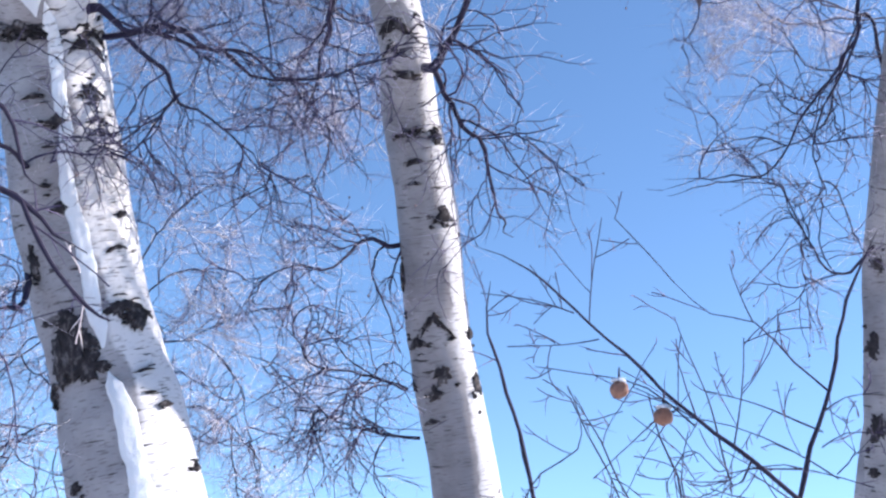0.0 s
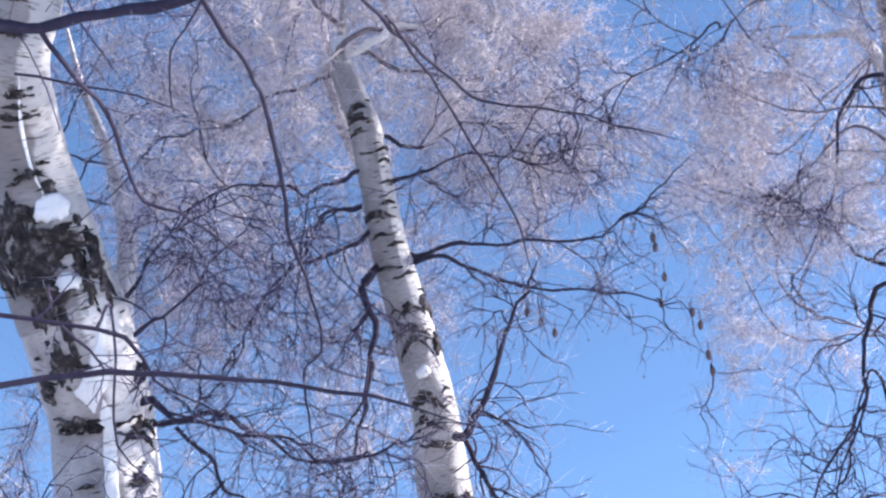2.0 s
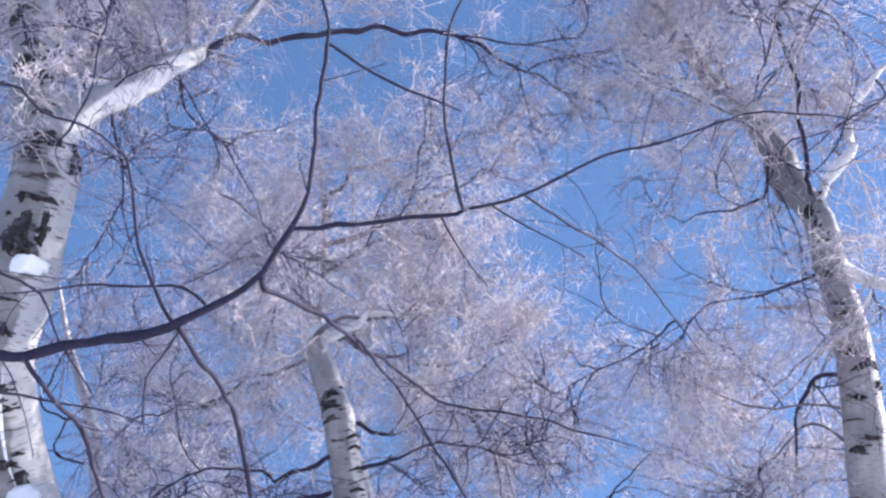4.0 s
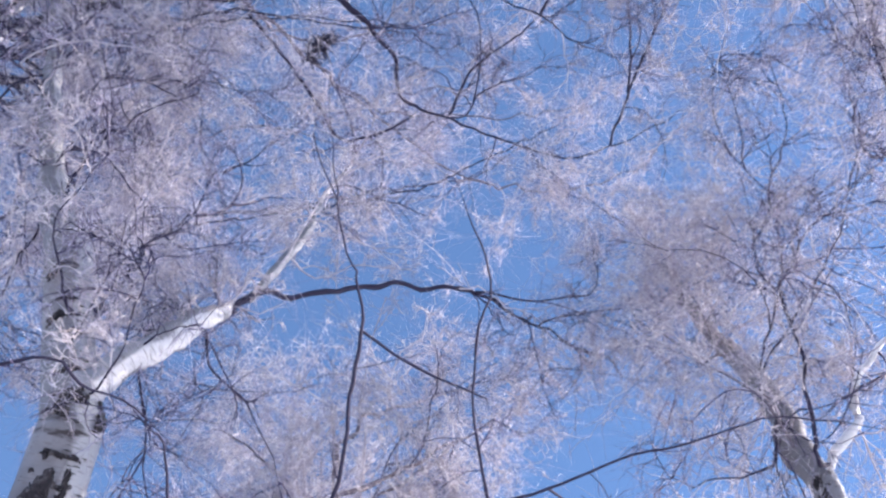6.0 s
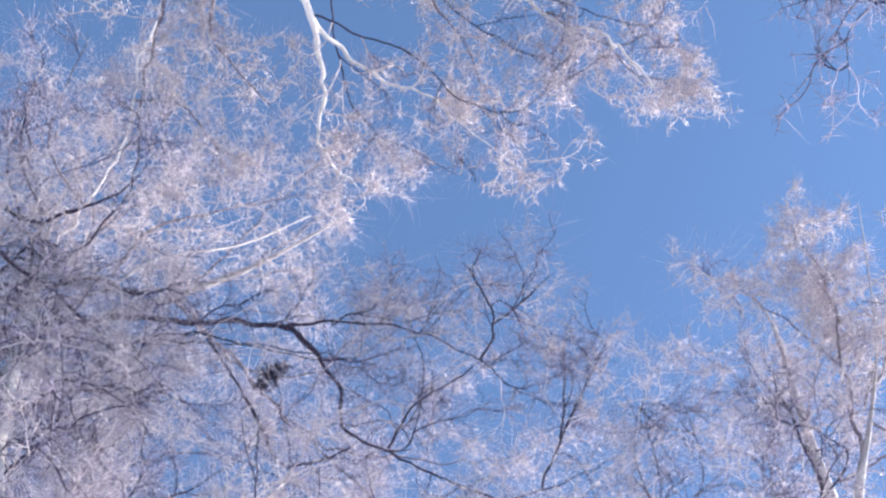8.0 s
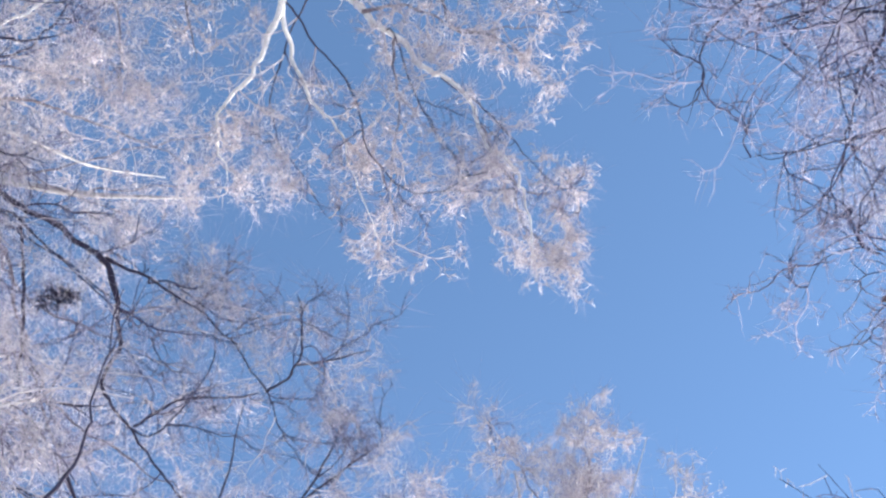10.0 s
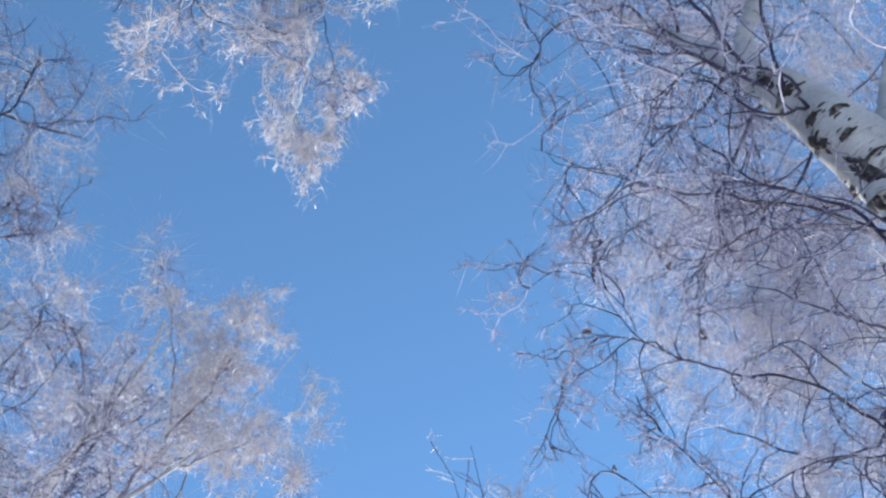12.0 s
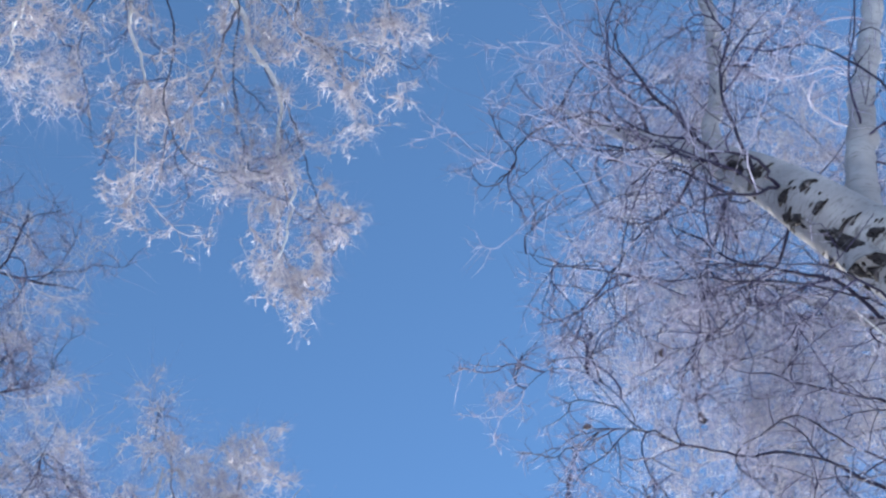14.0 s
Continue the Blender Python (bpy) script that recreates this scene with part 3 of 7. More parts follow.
l.limb([(-1.39, 3.55, 2.64, 0.0156), (-1.34, 3.34, 2.47, 0.0097), (-1.35, 3.14, 2.38, 0.0069), (-1.38, 3.03, 2.28, 0.0053)], 5, .5, .0)
l.limb([(-1.35, 3.50, 3.00, 0.0158), (-1.42, 3.14, 2.95, 0.0089), (-1.49, 2.98, 2.95, 0.0056)], 6, .5, .0)
l.limb([(-2.30, 1.70, 6.76, 0.0119), (-2.09, 1.62, 7.02, 0.0080), (-1.84, 1.73, 7.17, 0.0061), (-1.62, 2.01, 7.21, 0.0042)], 7, .5, .38)
l.limb([(-2.22, 1.79, 6.51, 0.0115), (-2.05, 1.86, 6.66, 0.0078), (-1.85, 2.10, 6.60, 0.0058), (-1.80, 2.34, 6.45, 0.0039)], 7, .5, .38)
l.limb([(-2.41, 1.67, 7.09, 0.0125), (-2.60, 1.68, 7.00, 0.0083), (-2.76, 1.89, 6.80, 0.0062), (-2.79, 2.19, 6.61, 0.0042)], 7, .5, .38)
l.limb([(-2.52, 1.57, 7.45, 0.0109), (-2.24, 1.60, 7.66, 0.0077), (-1.90, 1.74, 7.72, 0.0054), (-1.61, 1.99, 7.69, 0.0044)], 7, .5, .38)
l.limb([(-2.09, 1.85, 6.15, 0.0109), (-2.20, 2.01, 5.99, 0.0072), (-2.27, 2.14, 5.72, 0.0053), (-2.27, 2.29, 5.44, 0.0035)], 10, .5, .38)
l.limb([(-1.89, 1.94, 5.66, 0.0100), (-1.72, 1.92, 5.75, 0.0067), (-1.55, 2.04, 5.73, 0.0050), (-1.45, 2.16, 5.54, 0.0033)], 10, .45, .38)
l.limb([(-1.62, 1.79, 5.08, 0.0074), (-1.52, 1.61, 5.27, 0.0051), (-1.41, 1.57, 5.48, 0.0037), (-1.25, 1.57, 5.66, 0.0024)], 6, .35, .38)
l.limb([(-1.64, 1.69, 5.16, 0.0074), (-1.72, 1.47, 5.28, 0.0051), (-1.68, 1.37, 5.49, 0.0037), (-1.59, 1.30, 5.70, 0.0024)], 6, .35, .38)
l.limb([(-1.46, 1.81, 4.86, 0.0064), (-1.33, 1.61, 4.95, 0.0041), (-1.31, 1.45, 5.08, 0.0034), (-1.40, 1.31, 5.15, 0.0021)], 5, .3, .38)
l.mark((-1.24, 3.26, 3.39), 0.069, 0.024, 0.90)
l.mark((-1.40, 3.17, 3.34), 0.080, 0.022, 0.90)
l.mark((-1.22, 3.32, 3.22), 0.040, 0.028, 0.10)
l.mark((-1.30, 3.29, 3.10), 0.040, 0.018, 0.10)
l.mark((-1.19, 3.37, 3.11), 0.056, 0.012, 0.20)
l.mark((-1.26, 3.39, 2.81), 0.039, 0.018, 0.10)
l.mark((-1.10, 3.49, 2.85), 0.022, 0.012, 0.10)
l.mark((-1.09, 3.49, 2.73), 0.039, 0.008, 0.30)
l.mark((-1.34, 3.46, 2.65), 0.020, 0.052, 0.10)
l.mark((-1.18, 3.50, 2.40), 0.066, 0.082, 0.30)
l.mark((-1.11, 3.51, 2.32), 0.077, 0.050, 0.40)
l.mark((-1.21, 3.53, 2.34), 0.043, 0.078, 0.20)
l.mark((-1.05, 3.52, 2.52), 0.090, 0.018, 0.30)
l.mark((-1.01, 3.55, 2.51), 0.047, 0.031, 0.30)
l.mark((-1.20, 3.48, 2.48), 0.047, 0.031, 0.20)
l.mark((-0.77, 3.69, 2.05), 0.027, 0.022, 0.10)
l.mark((-0.96, 3.56, 2.34), 0.035, 0.008, 0.30)
l.mark((-0.88, 3.60, 2.23), 0.025, 0.008, 0.20)
l.mark((-0.93, 3.56, 2.28), 0.023, 0.006, 0.20)
l.mark((-1.11, 3.59, 1.96), 0.031, 0.023, 0.30)
l.mark((-1.24, 3.60, 2.24), 0.018, 0.068, 0.10)
l.mark((-1.37, 3.26, 3.16), 0.036, 0.008, 0.10)
l.mark((-1.31, 3.36, 2.88), 0.020, 0.006, 0.10)
l.mark((-1.54, 2.70, 3.73), 0.080, 0.092, 0.30)
l.mark((-1.46, 2.69, 3.79), 0.071, 0.028, 0.50)
l.mark((-1.61, 2.62, 3.86), 0.072, 0.060, 0.30)
l.mark((-1.65, 2.75, 3.73), 0.053, 0.102, 0.20)
l.mark((-1.38, 2.79, 3.82), 0.032, 0.073, 0.20)
l.mark((-1.34, 2.84, 3.75), 0.024, 0.069, 0.20)
l.mark((-1.49, 2.81, 3.60), 0.036, 0.072, 0.20)
l.mark((-1.51, 3.04, 3.42), 0.033, 0.053, 0.20)
l.mark((-1.24, 3.13, 3.55), 0.046, 0.031, 0.30)
l.mark((-1.41, 3.16, 3.35), 0.091, 0.021, 0.90)
l.mark((-1.25, 3.25, 3.37), 0.063, 0.025, 0.90)
l.mark((-1.22, 3.32, 3.23), 0.042, 0.023, 0.20)
l.mark((-1.30, 3.29, 3.10), 0.035, 0.014, 0.20)
l.mark((-1.20, 3.36, 3.13), 0.046, 0.010, 0.30)
l.mark((-1.42, 2.86, 3.56), 0.020, 0.068, 0.10)
l.mark((-1.56, 2.34, 3.95), 0.042, 0.012, 0.10)
l.mark((-1.54, 2.31, 4.01), 0.038, 0.010, 0.10)
l.mark((-1.50, 2.47, 3.88), 0.050, 0.023, 0.30)
l.mark((-1.56, 1.99, 4.53), 0.037, 0.053, 0.20)
l.mark((-1.52, 2.02, 4.49), 0.049, 0.024, 0.30)
l.mark((-1.56, 2.15, 4.25), 0.044, 0.010, 0.10)
l.mark((-1.55, 2.12, 4.32), 0.036, 0.008, 0.10)
l.mark((-1.54, 1.82, 4.75), 0.046, 0.008, 0.20)
l.mark((-1.47, 1.92, 4.65), 0.033, 0.008, 0.20)
l.mark((-1.53, 2.26, 4.08), 0.040, 0.010, 0.10)
l.mark((-1.48, 2.37, 3.98), 0.036, 0.008, 0.10)
l.mark((-1.48, 1.98, 4.57), 0.016, 0.045, 0.10)
l.mark((-1.53, 1.96, 4.56), 0.033, 0.042, 0.20)
l.mark((-1.51, 1.82, 4.83), 0.051, 0.021, 0.30)
l.mark((-1.43, 1.88, 4.85), 0.021, 0.043, 0.20)
l.mark((-1.51, 1.91, 4.63), 0.050, 0.008, 0.10)
l.mark((-1.57, 1.80, 4.96), 0.048, 0.013, 0.20)
l.mark((-1.70, 1.73, 5.29), 0.046, 0.014, 0.20)
l.mark((-1.62, 1.78, 5.14), 0.036, 0.018, 0.20)
l.mark((-1.76, 1.67, 5.46), 0.043, 0.012, 0.20)
l.mark((-1.52, 1.82, 4.84), 0.052, 0.013, 0.30)
l.mark((-1.69, 1.76, 5.21), 0.046, 0.019, 0.20)
l.mark((-1.78, 1.70, 5.38), 0.038, 0.014, 0.20)
l.mark((-1.43, 2.76, 3.69), 0.052, 0.028, 0.30, True)
l.mark((-1.48, 2.64, 3.87), 0.066, 0.046, 0.20, True)
l.mark((-1.51, 2.06, 4.44), 0.069, 0.032, 0.20, True)
# snow plastered down the trunk
l.drift([(-1.30, 2.85, 3.65, 0.020), (-1.29, 2.87, 3.61, 0.034), (-1.30, 2.90, 3.55, 0.024), (-1.31, 2.93, 3.49, 0.030), (-1.31, 2.97, 3.42, 0.055), (-1.31, 3.01, 3.35, 0.060), (-1.31, 3.03, 3.29, 0.045), (-1.31, 3.06, 3.25, 0.025)])
l.drift([(-1.24, 2.98, 3.28, 0.022), (-1.21, 3.06, 3.11, 0.026), (-1.19, 3.13, 2.98, 0.024), (-1.18, 3.19, 2.84, 0.028), (-1.14, 3.25, 2.72, 0.028), (-1.11, 3.30, 2.60, 0.027), (-1.08, 3.33, 2.51, 0.03), (-1.06, 3.37, 2.39, 0.034)])
l.drift([(-1.03, 3.40, 2.31, 0.02), (-1.00, 3.41, 2.27, 0.03), (-0.96, 3.45, 2.16, 0.036), (-0.91, 3.47, 2.04, 0.042), (-0.87, 3.49, 1.93, 0.046), (-0.80, 3.53, 1.75, 0.04), (-0.74, 3.56, 1.58, 0.03)])
l.mark((-1.44, 2.64, 3.78), 0.085, 0.022, 0.10)
l.mark((-1.51, 2.65, 3.72), 0.050, 0.050, 0.10)
l.mark((-1.52, 2.69, 3.64), 0.045, 0.060, 0.10)
l.mark((-1.44, 2.74, 3.62), 0.075, 0.030, 0.00)
l.mark((-1.35, 2.71, 3.74), 0.022, 0.060, 0.00)
l.mark((-1.32, 2.76, 3.68), 0.020, 0.050, 0.00)
l.mark((-1.41, 2.81, 3.53), 0.018, 0.055, 0.00)
l.mark((-1.45, 2.87, 3.38), 0.030, 0.050, 0.10)
l.mark((-1.40, 2.88, 3.42), 0.070, 0.018, 0.20)
# thin snow ribbon standing in for a pale raised ridge of bark
l.drift([(-1.52, 2.25, 4.08, 0.006), (-1.52, 2.33, 4.01, 0.006), (-1.52, 2.42, 3.95, 0.006), (-1.50, 2.50, 3.90, 0.006), (-1.47, 2.56, 3.87, 0.006)])
lump("bark_ridge", (-1.44, 2.67, 3.79), (0.085, 0.035, 0.020), SCAR, l.root, "dark swollen ridge of torn bark", 0.3, 0.5)
lump("bark_ridge", (-1.50, 2.75, 3.63), (0.070, 0.035, 0.026), SCAR, l.root, "dark swollen ridge of torn bark", -0.2, 0.5)
lump("bark_ridge", (-1.34, 2.76, 3.73), (0.022, 0.030, 0.062), SCAR, l.root, "dark swollen ridge of torn bark", 0.0, 0.5)
l.leaf_out(1.0, 1.1)

m = Tree("birch_tree", "slender white birch with dark drooping branches and rimed crown", (0.57, 4.93, -0.15), kink=1.0, slim=0.88)
m.trunk([(0.57, 4.93, -0.15, 0.2075), (0.41, 4.77, 0.95, 0.1549), (0.17, 4.52, 2.11, 0.1383), (0.01, 4.36, 2.72, 0.1299), (-0.07, 4.17, 3.18, 0.1218), (-0.17, 3.99, 3.55, 0.1144), (-0.20, 3.76, 3.70, 0.0960), (-0.26, 3.62, 3.86, 0.0911), (-0.34, 3.49, 4.07, 0.0843), (-0.42, 3.35, 4.27, 0.0752), (-0.47, 3.25, 4.45, 0.0686), (-0.53, 3.12, 4.66, 0.0670), (-0.58, 3.12, 4.79, 0.0620), (-0.65, 3.11, 4.97, 0.0569), (-0.68, 3.10, 5.07, 0.0406), (-0.68, 3.08, 5.20, 0.0180), (-0.70, 3.04, 5.45, 0.0133), (-0.74, 2.99, 5.78, 0.0110), (-0.81, 2.93, 6.15, 0.0072)], sides=36, bark=HALF_SHADED_BARK)
m.limb([(-0.73, 3.00, 5.69, 0.0166), (-0.69, 2.97, 6.00, 0.0123), (-0.51, 3.09, 6.33, 0.0103), (-0.24, 3.22, 6.65, 0.0081), (0.04, 3.26, 6.89, 0.0056)], 8, .5, .8)
m.limb([(-0.69, 2.98, 5.58, 0.0163), (-0.45, 3.07, 5.82, 0.0120), (-0.20, 3.18, 6.17, 0.0090), (0.05, 3.19, 6.44, 0.0065)], 8, .5, .8)
m.limb([(-0.64, 3.01, 5.08, 0.0150), (-0.44, 3.14, 5.27, 0.0100), (-0.17, 3.33, 5.54, 0.0083), (0.17, 3.54, 5.61, 0.0061), (0.38, 3.66, 5.61, 0.0050)], 9, .5, .9)
m.limb([(-0.64, 3.01, 5.45, 0.0137), (-0.90, 3.05, 5.63, 0.0106), (-1.14, 3.04, 5.84, 0.0087), (-1.38, 3.06, 6.02, 0.0063)], 7, .5, .8)
m.limb([(-0.65, 3.11, 4.97, 0.0147), (-0.89, 3.19, 4.96, 0.0096), (-1.10, 3.29, 4.93, 0.0077), (-1.33, 3.38, 4.89, 0.0055), (-1.59, 3.47, 4.81, 0.0046)], 7, .5, .6)
m.limb([(-0.48, 3.16, 4.53, 0.0140), (-0.71, 3.23, 4.45, 0.0090), (-0.99, 3.27, 4.49, 0.0073), (-1.29, 3.36, 4.39, 0.0052)], 7, .5, .6)
m.limb([(-0.53, 3.14, 4.63, 0.0141), (-0.31, 3.15, 4.65, 0.0090), (-0.05, 3.20, 4.77, 0.0073), (0.25, 3.33, 4.76, 0.0052)], 8, .45, .5)
m.limb([(-0.08, 3.73, 3.61, 0.0231), (-0.04, 3.65, 3.66, 0.0200), (0.01, 3.55, 3.75, 0.0160), (0.08, 3.39, 3.92, 0.0112), (0.13, 3.28, 4.01, 0.0092), (0.17, 3.16, 4.10, 0.0073)], 4, .45, 0)
m.limb([(-0.32, 3.40, 4.22, 0.0155), (-0.24, 3.33, 4.20, 0.0114), (-0.01, 3.32, 4.14, 0.0084), (0.25, 3.33, 4.10, 0.0066), (0.51, 3.31, 4.08, 0.0057), (0.66, 3.32, 4.02, 0.0038), (0.79, 3.32, 3.99, 0.0028), (0.86, 3.41, 3.80, 0.0028)], 4, .35, 0)
m.limb([(-0.34, 3.38, 4.25, 0.0136), (-0.13, 3.29, 4.27, 0.0095), (0.14, 3.28, 4.27, 0.0076), (0.34, 3.27, 4.27, 0.0067), (0.48, 3.21, 4.33, 0.0057), (0.68, 3.13, 4.47, 0.0048), (0.80, 3.04, 4.54, 0.0039)], 4, .4, 0)
m.limb([(-0.04, 3.76, 3.55, 0.0135), (0.07, 3.73, 3.36, 0.0103), (0.14, 3.78, 3.22, 0.0084), (0.17, 3.81, 3.12, 0.0066), (0.27, 4.13, 3.10, 0.0048)], 5, .5, 0)
m.limb([(-0.45, 3.31, 4.33, 0.0136), (-0.63, 3.26, 4.15, 0.0084), (-0.81, 3.24, 4.05, 0.0066), (-0.96, 3.33, 3.74, 0.0055), (-1.07, 3.41, 3.52, 0.0037)], 5, .5, 0)
m.limb([(-0.42, 3.38, 4.24, 0.0174), (-0.48, 3.36, 4.03, 0.0207), (-0.44, 3.40, 3.88, 0.0168), (-0.46, 3.46, 3.66, 0.0129), (-0.49, 3.55, 3.47, 0.0082), (-0.51, 3.62, 3.29, 0.0045)], 4, .5, 0)
m.limb([(-0.54, 3.27, 4.40, 0.0136), (-0.62, 3.19, 4.34, 0.0095), (-0.72, 3.22, 4.19, 0.0066), (-0.89, 3.31, 3.91, 0.0046)], 5, .5, 0)
m.limb([(-0.43, 3.22, 4.49, 0.0117), (-0.30, 3.17, 4.51, 0.0077), (-0.10, 3.11, 4.58, 0.0058), (0.19, 3.13, 4.55, 0.0048), (0.36, 3.03, 4.65, 0.0039)], 6, .5, 0)
m.limb([(-0.22, 4.20, 3.06, 0.0136), (-0.32, 4.05, 3.00, 0.0094), (-0.41, 3.97, 2.90, 0.0065), (-0.59, 3.87, 2.81, 0.0044), (-0.75, 3.86, 2.75, 0.0036)], 5, .4, 0)
m.limb([(-0.11, 4.41, 2.51, 0.0099), (-0.28, 4.20, 2.50, 0.0057), (-0.45, 4.08, 2.50, 0.0045), (-0.57, 3.92, 2.65, 0.0036)], 5, .45, 0)
m.limb([(-0.04, 4.44, 2.32, 0.0088), (-0.23, 4.34, 2.32, 0.0058), (-0.35, 4.22, 2.34, 0.0047), (-0.49, 4.19, 2.41, 0.0038)], 5, .45, 0)
m.limb([(-0.68, 3.10, 5.07, 0.0229), (-0.62, 3.09, 5.09, 0.0229), (-0.56, 3.09, 5.14, 0.0153), (-0.48, 3.09, 5.22, 0.0129), (-0.37, 3.10, 5.23, 0.0103), (-0.27, 3.11, 5.30, 0.0078)], 4, .35, .9, white="crusted")
m.limb([(-0.68, 3.08, 5.20, 0.0155), (-0.76, 3.04, 5.30, 0.0130), (-0.85, 3.01, 5.38, 0.0105), (-0.98, 2.98, 5.52, 0.0080)], 6, .45, .9)
m.limb([(-0.70, 3.04, 5.45, 0.0133), (-0.55, 3.08, 5.66, 0.0109), (-0.35, 3.14, 5.90, 0.0085), (-0.14, 3.12, 6.20, 0.0059)], 9, .5, .9)
m.limb([(-0.59, 3.11, 5.10, 0.0128), (-0.36, 3.23, 5.08, 0.0103), (-0.10, 3.24, 5.08, 0.0077), (0.18, 3.21, 5.28, 0.0053)], 9, .45, .9)
m.mark((-0.26, 3.60, 3.73), 0.078, 0.022, 0.70)
m.mark((-0.01, 4.08, 3.14), 0.049, 0.031, 0.40)
m.mark((-0.18, 3.94, 3.42), 0.054, 0.020, 0.40)
m.mark((-0.05, 3.97, 3.43), 0.032, 0.027, 0.20)
m.mark((-0.15, 4.23, 2.95), 0.018, 0.050, 0.10)
m.mark((-0.02, 4.21, 2.77), 0.063, 0.020, 0.90)
m.mark((-0.07, 4.28, 2.66), 0.050, 0.023, 0.40)
m.mark((0.04, 4.28, 2.54), 0.041, 0.036, 0.20)
m.mark((0.17, 4.35, 2.53), 0.028, 0.046, 0.10)
m.mark((0.13, 4.31, 2.74), 0.028, 0.023, 0.20)
m.mark((0.01, 4.36, 2.37), 0.041, 0.011, 0.30)
m.mark((-0.07, 4.37, 2.53), 0.018, 0.023, 0.10)
m.mark((-0.19, 3.74, 3.60), 0.053, 0.013, 0.20)
m.mark((0.01, 4.31, 2.50), 0.032, 0.032, 0.20)
m.mark((-0.13, 4.02, 3.24), 0.027, 0.007, 0.10)
m.mark((0.06, 4.25, 2.69), 0.023, 0.009, 0.10)
m.mark((-0.13, 3.98, 3.32), 0.045, 0.009, 0.20)
m.mark((-0.32, 3.43, 4.02), 0.054, 0.018, 0.70)
m.mark((-0.20, 3.54, 3.92), 0.027, 0.036, 0.20)
m.mark((-0.30, 3.49, 3.92), 0.058, 0.013, 0.80)
m.mark((-0.33, 3.78, 3.78), 0.021, 0.047, 0.10)
m.mark((-0.24, 3.68, 3.64), 0.059, 0.016, 0.50)
m.mark((-0.10, 3.90, 3.72), 0.038, 0.028, 0.20)
m.mark((-0.16, 3.92, 3.43), 0.060, 0.016, 0.30)
m.mark((-0.06, 3.97, 3.43), 0.033, 0.028, 0.20)
m.mark((-0.49, 3.24, 4.35), 0.050, 0.014, 0.40)
m.mark((-0.46, 3.12, 4.58), 0.046, 0.007, 0.20)
m.mark((-0.45, 3.15, 4.53), 0.045, 0.007, 0.20)
m.mark((-0.44, 3.18, 4.48), 0.045, 0.007, 0.20)
m.mark((-0.35, 3.36, 4.17), 0.045, 0.007, 0.20)
m.mark((-0.39, 3.30, 4.25), 0.040, 0.007, 0.20)
m.mark((-0.58, 2.99, 4.75), 0.046, 0.011, 0.30)
m.mark((-0.43, 3.22, 4.39), 0.036, 0.007, 0.20)
m.mark((-0.24, 3.49, 4.05), 0.018, 0.036, 0.10)
m.mark((-0.46, 3.23, 4.34), 0.060, 0.014, 0.40)
m.mark((-0.27, 3.45, 4.06), 0.023, 0.037, 0.10)
m.mark((-0.59, 3.02, 4.72), 0.047, 0.009, 0.20)
m.mark((-0.55, 3.07, 4.63), 0.042, 0.007, 0.20)
m.mark((-0.42, 3.35, 4.16), 0.051, 0.007, 0.20)
m.mark((-0.44, 3.29, 4.26), 0.042, 0.007, 0.20)
m.mark((-0.32, 3.46, 3.95), 0.065, 0.019, 0.50)
# small white patch set in for lit bark beside a scar
m.mark((-0.25, 3.56, 3.80), 0.034, 0.022, 0.20, True)
m.mark((-0.67, 3.08, 5.10), 0.080, 0.045, 0.10, True)
m.leaf_out(1.0, 1.7)

r = Tree("birch_tree", "white birch forking into pale frosted limbs", (2.02, 5.00, -0.15))
r.trunk([(2.02, 5.00, -0.15, 0.1531), (1.98, 4.81, 1.02, 0.1143), (1.90, 4.52, 2.27, 0.1020), (1.86, 4.36, 2.85, 0.0960), (1.82, 4.18, 3.28, 0.0927), (1.64, 3.14, 4.48, 0.0857), (1.61, 2.95, 4.74, 0.0808), (1.56, 2.76, 5.03, 0.0739), (1.48, 2.60, 5.18, 0.0630), (1.43, 2.48, 5.34, 0.0650), (1.41, 2.49, 5.42, 0.0450)], sides=36, bark=HALF_SHADED_BARK)
r.limb([(1.48, 2.60, 5.18, 0.0640), (1.43, 2.48, 5.34, 0.0665), (1.37, 2.49, 5.56, 0.0696), (1.30, 2.48, 5.86, 0.0670), (1.23, 2.53, 6.22, 0.0595), (1.17, 2.68, 6.63, 0.0456), (1.01, 2.69, 7.02, 0.0325), (1.01, 2.75, 7.59, 0.0210), (1.03, 2.81, 8.15, 0.0132)], 12, .4, .9, white="grey")
r.limb([(1.45, 2.49, 5.28, 0.0273), (1.49, 2.54, 5.19, 0.0322), (1.57, 2.55, 5.14, 0.0322), (1.67, 2.57, 5.07, 0.0272), (1.79, 2.59, 4.98, 0.0173), (1.99, 2.60, 5.01, 0.0101)], 5, .5, .9, white="crusted")
r.limb([(1.43, 2.41, 5.40, 0.0175), (1.50, 2.31, 5.52, 0.0202), (1.56, 2.25, 5.67, 0.0193), (1.62, 2.20, 5.81, 0.0171), (1.72, 2.15, 5.94, 0.0147), (1.87, 2.10, 6.16, 0.0111), (1.83, 2.19, 6.35, 0.0073)], 4, .4, .9, white="crusted")
r.limb([(1.34, 2.31, 5.39, 0.0131), (1.34, 2.15, 5.66, 0.0134), (1.29, 2.06, 6.01, 0.0122), (1.32, 2.07, 6.25, 0.0109), (1.45, 2.05, 6.59, 0.0087), (1.49, 2.06, 6.93, 0.0060)], 8, .5, .3)
r.limb([(1.45, 2.04, 6.60, 0.0076), (1.54, 1.99, 6.72, 0.0058), (1.71, 1.86, 6.85, 0.0049), (1.88, 1.72, 6.98, 0.0031)], 7, .45, .3)
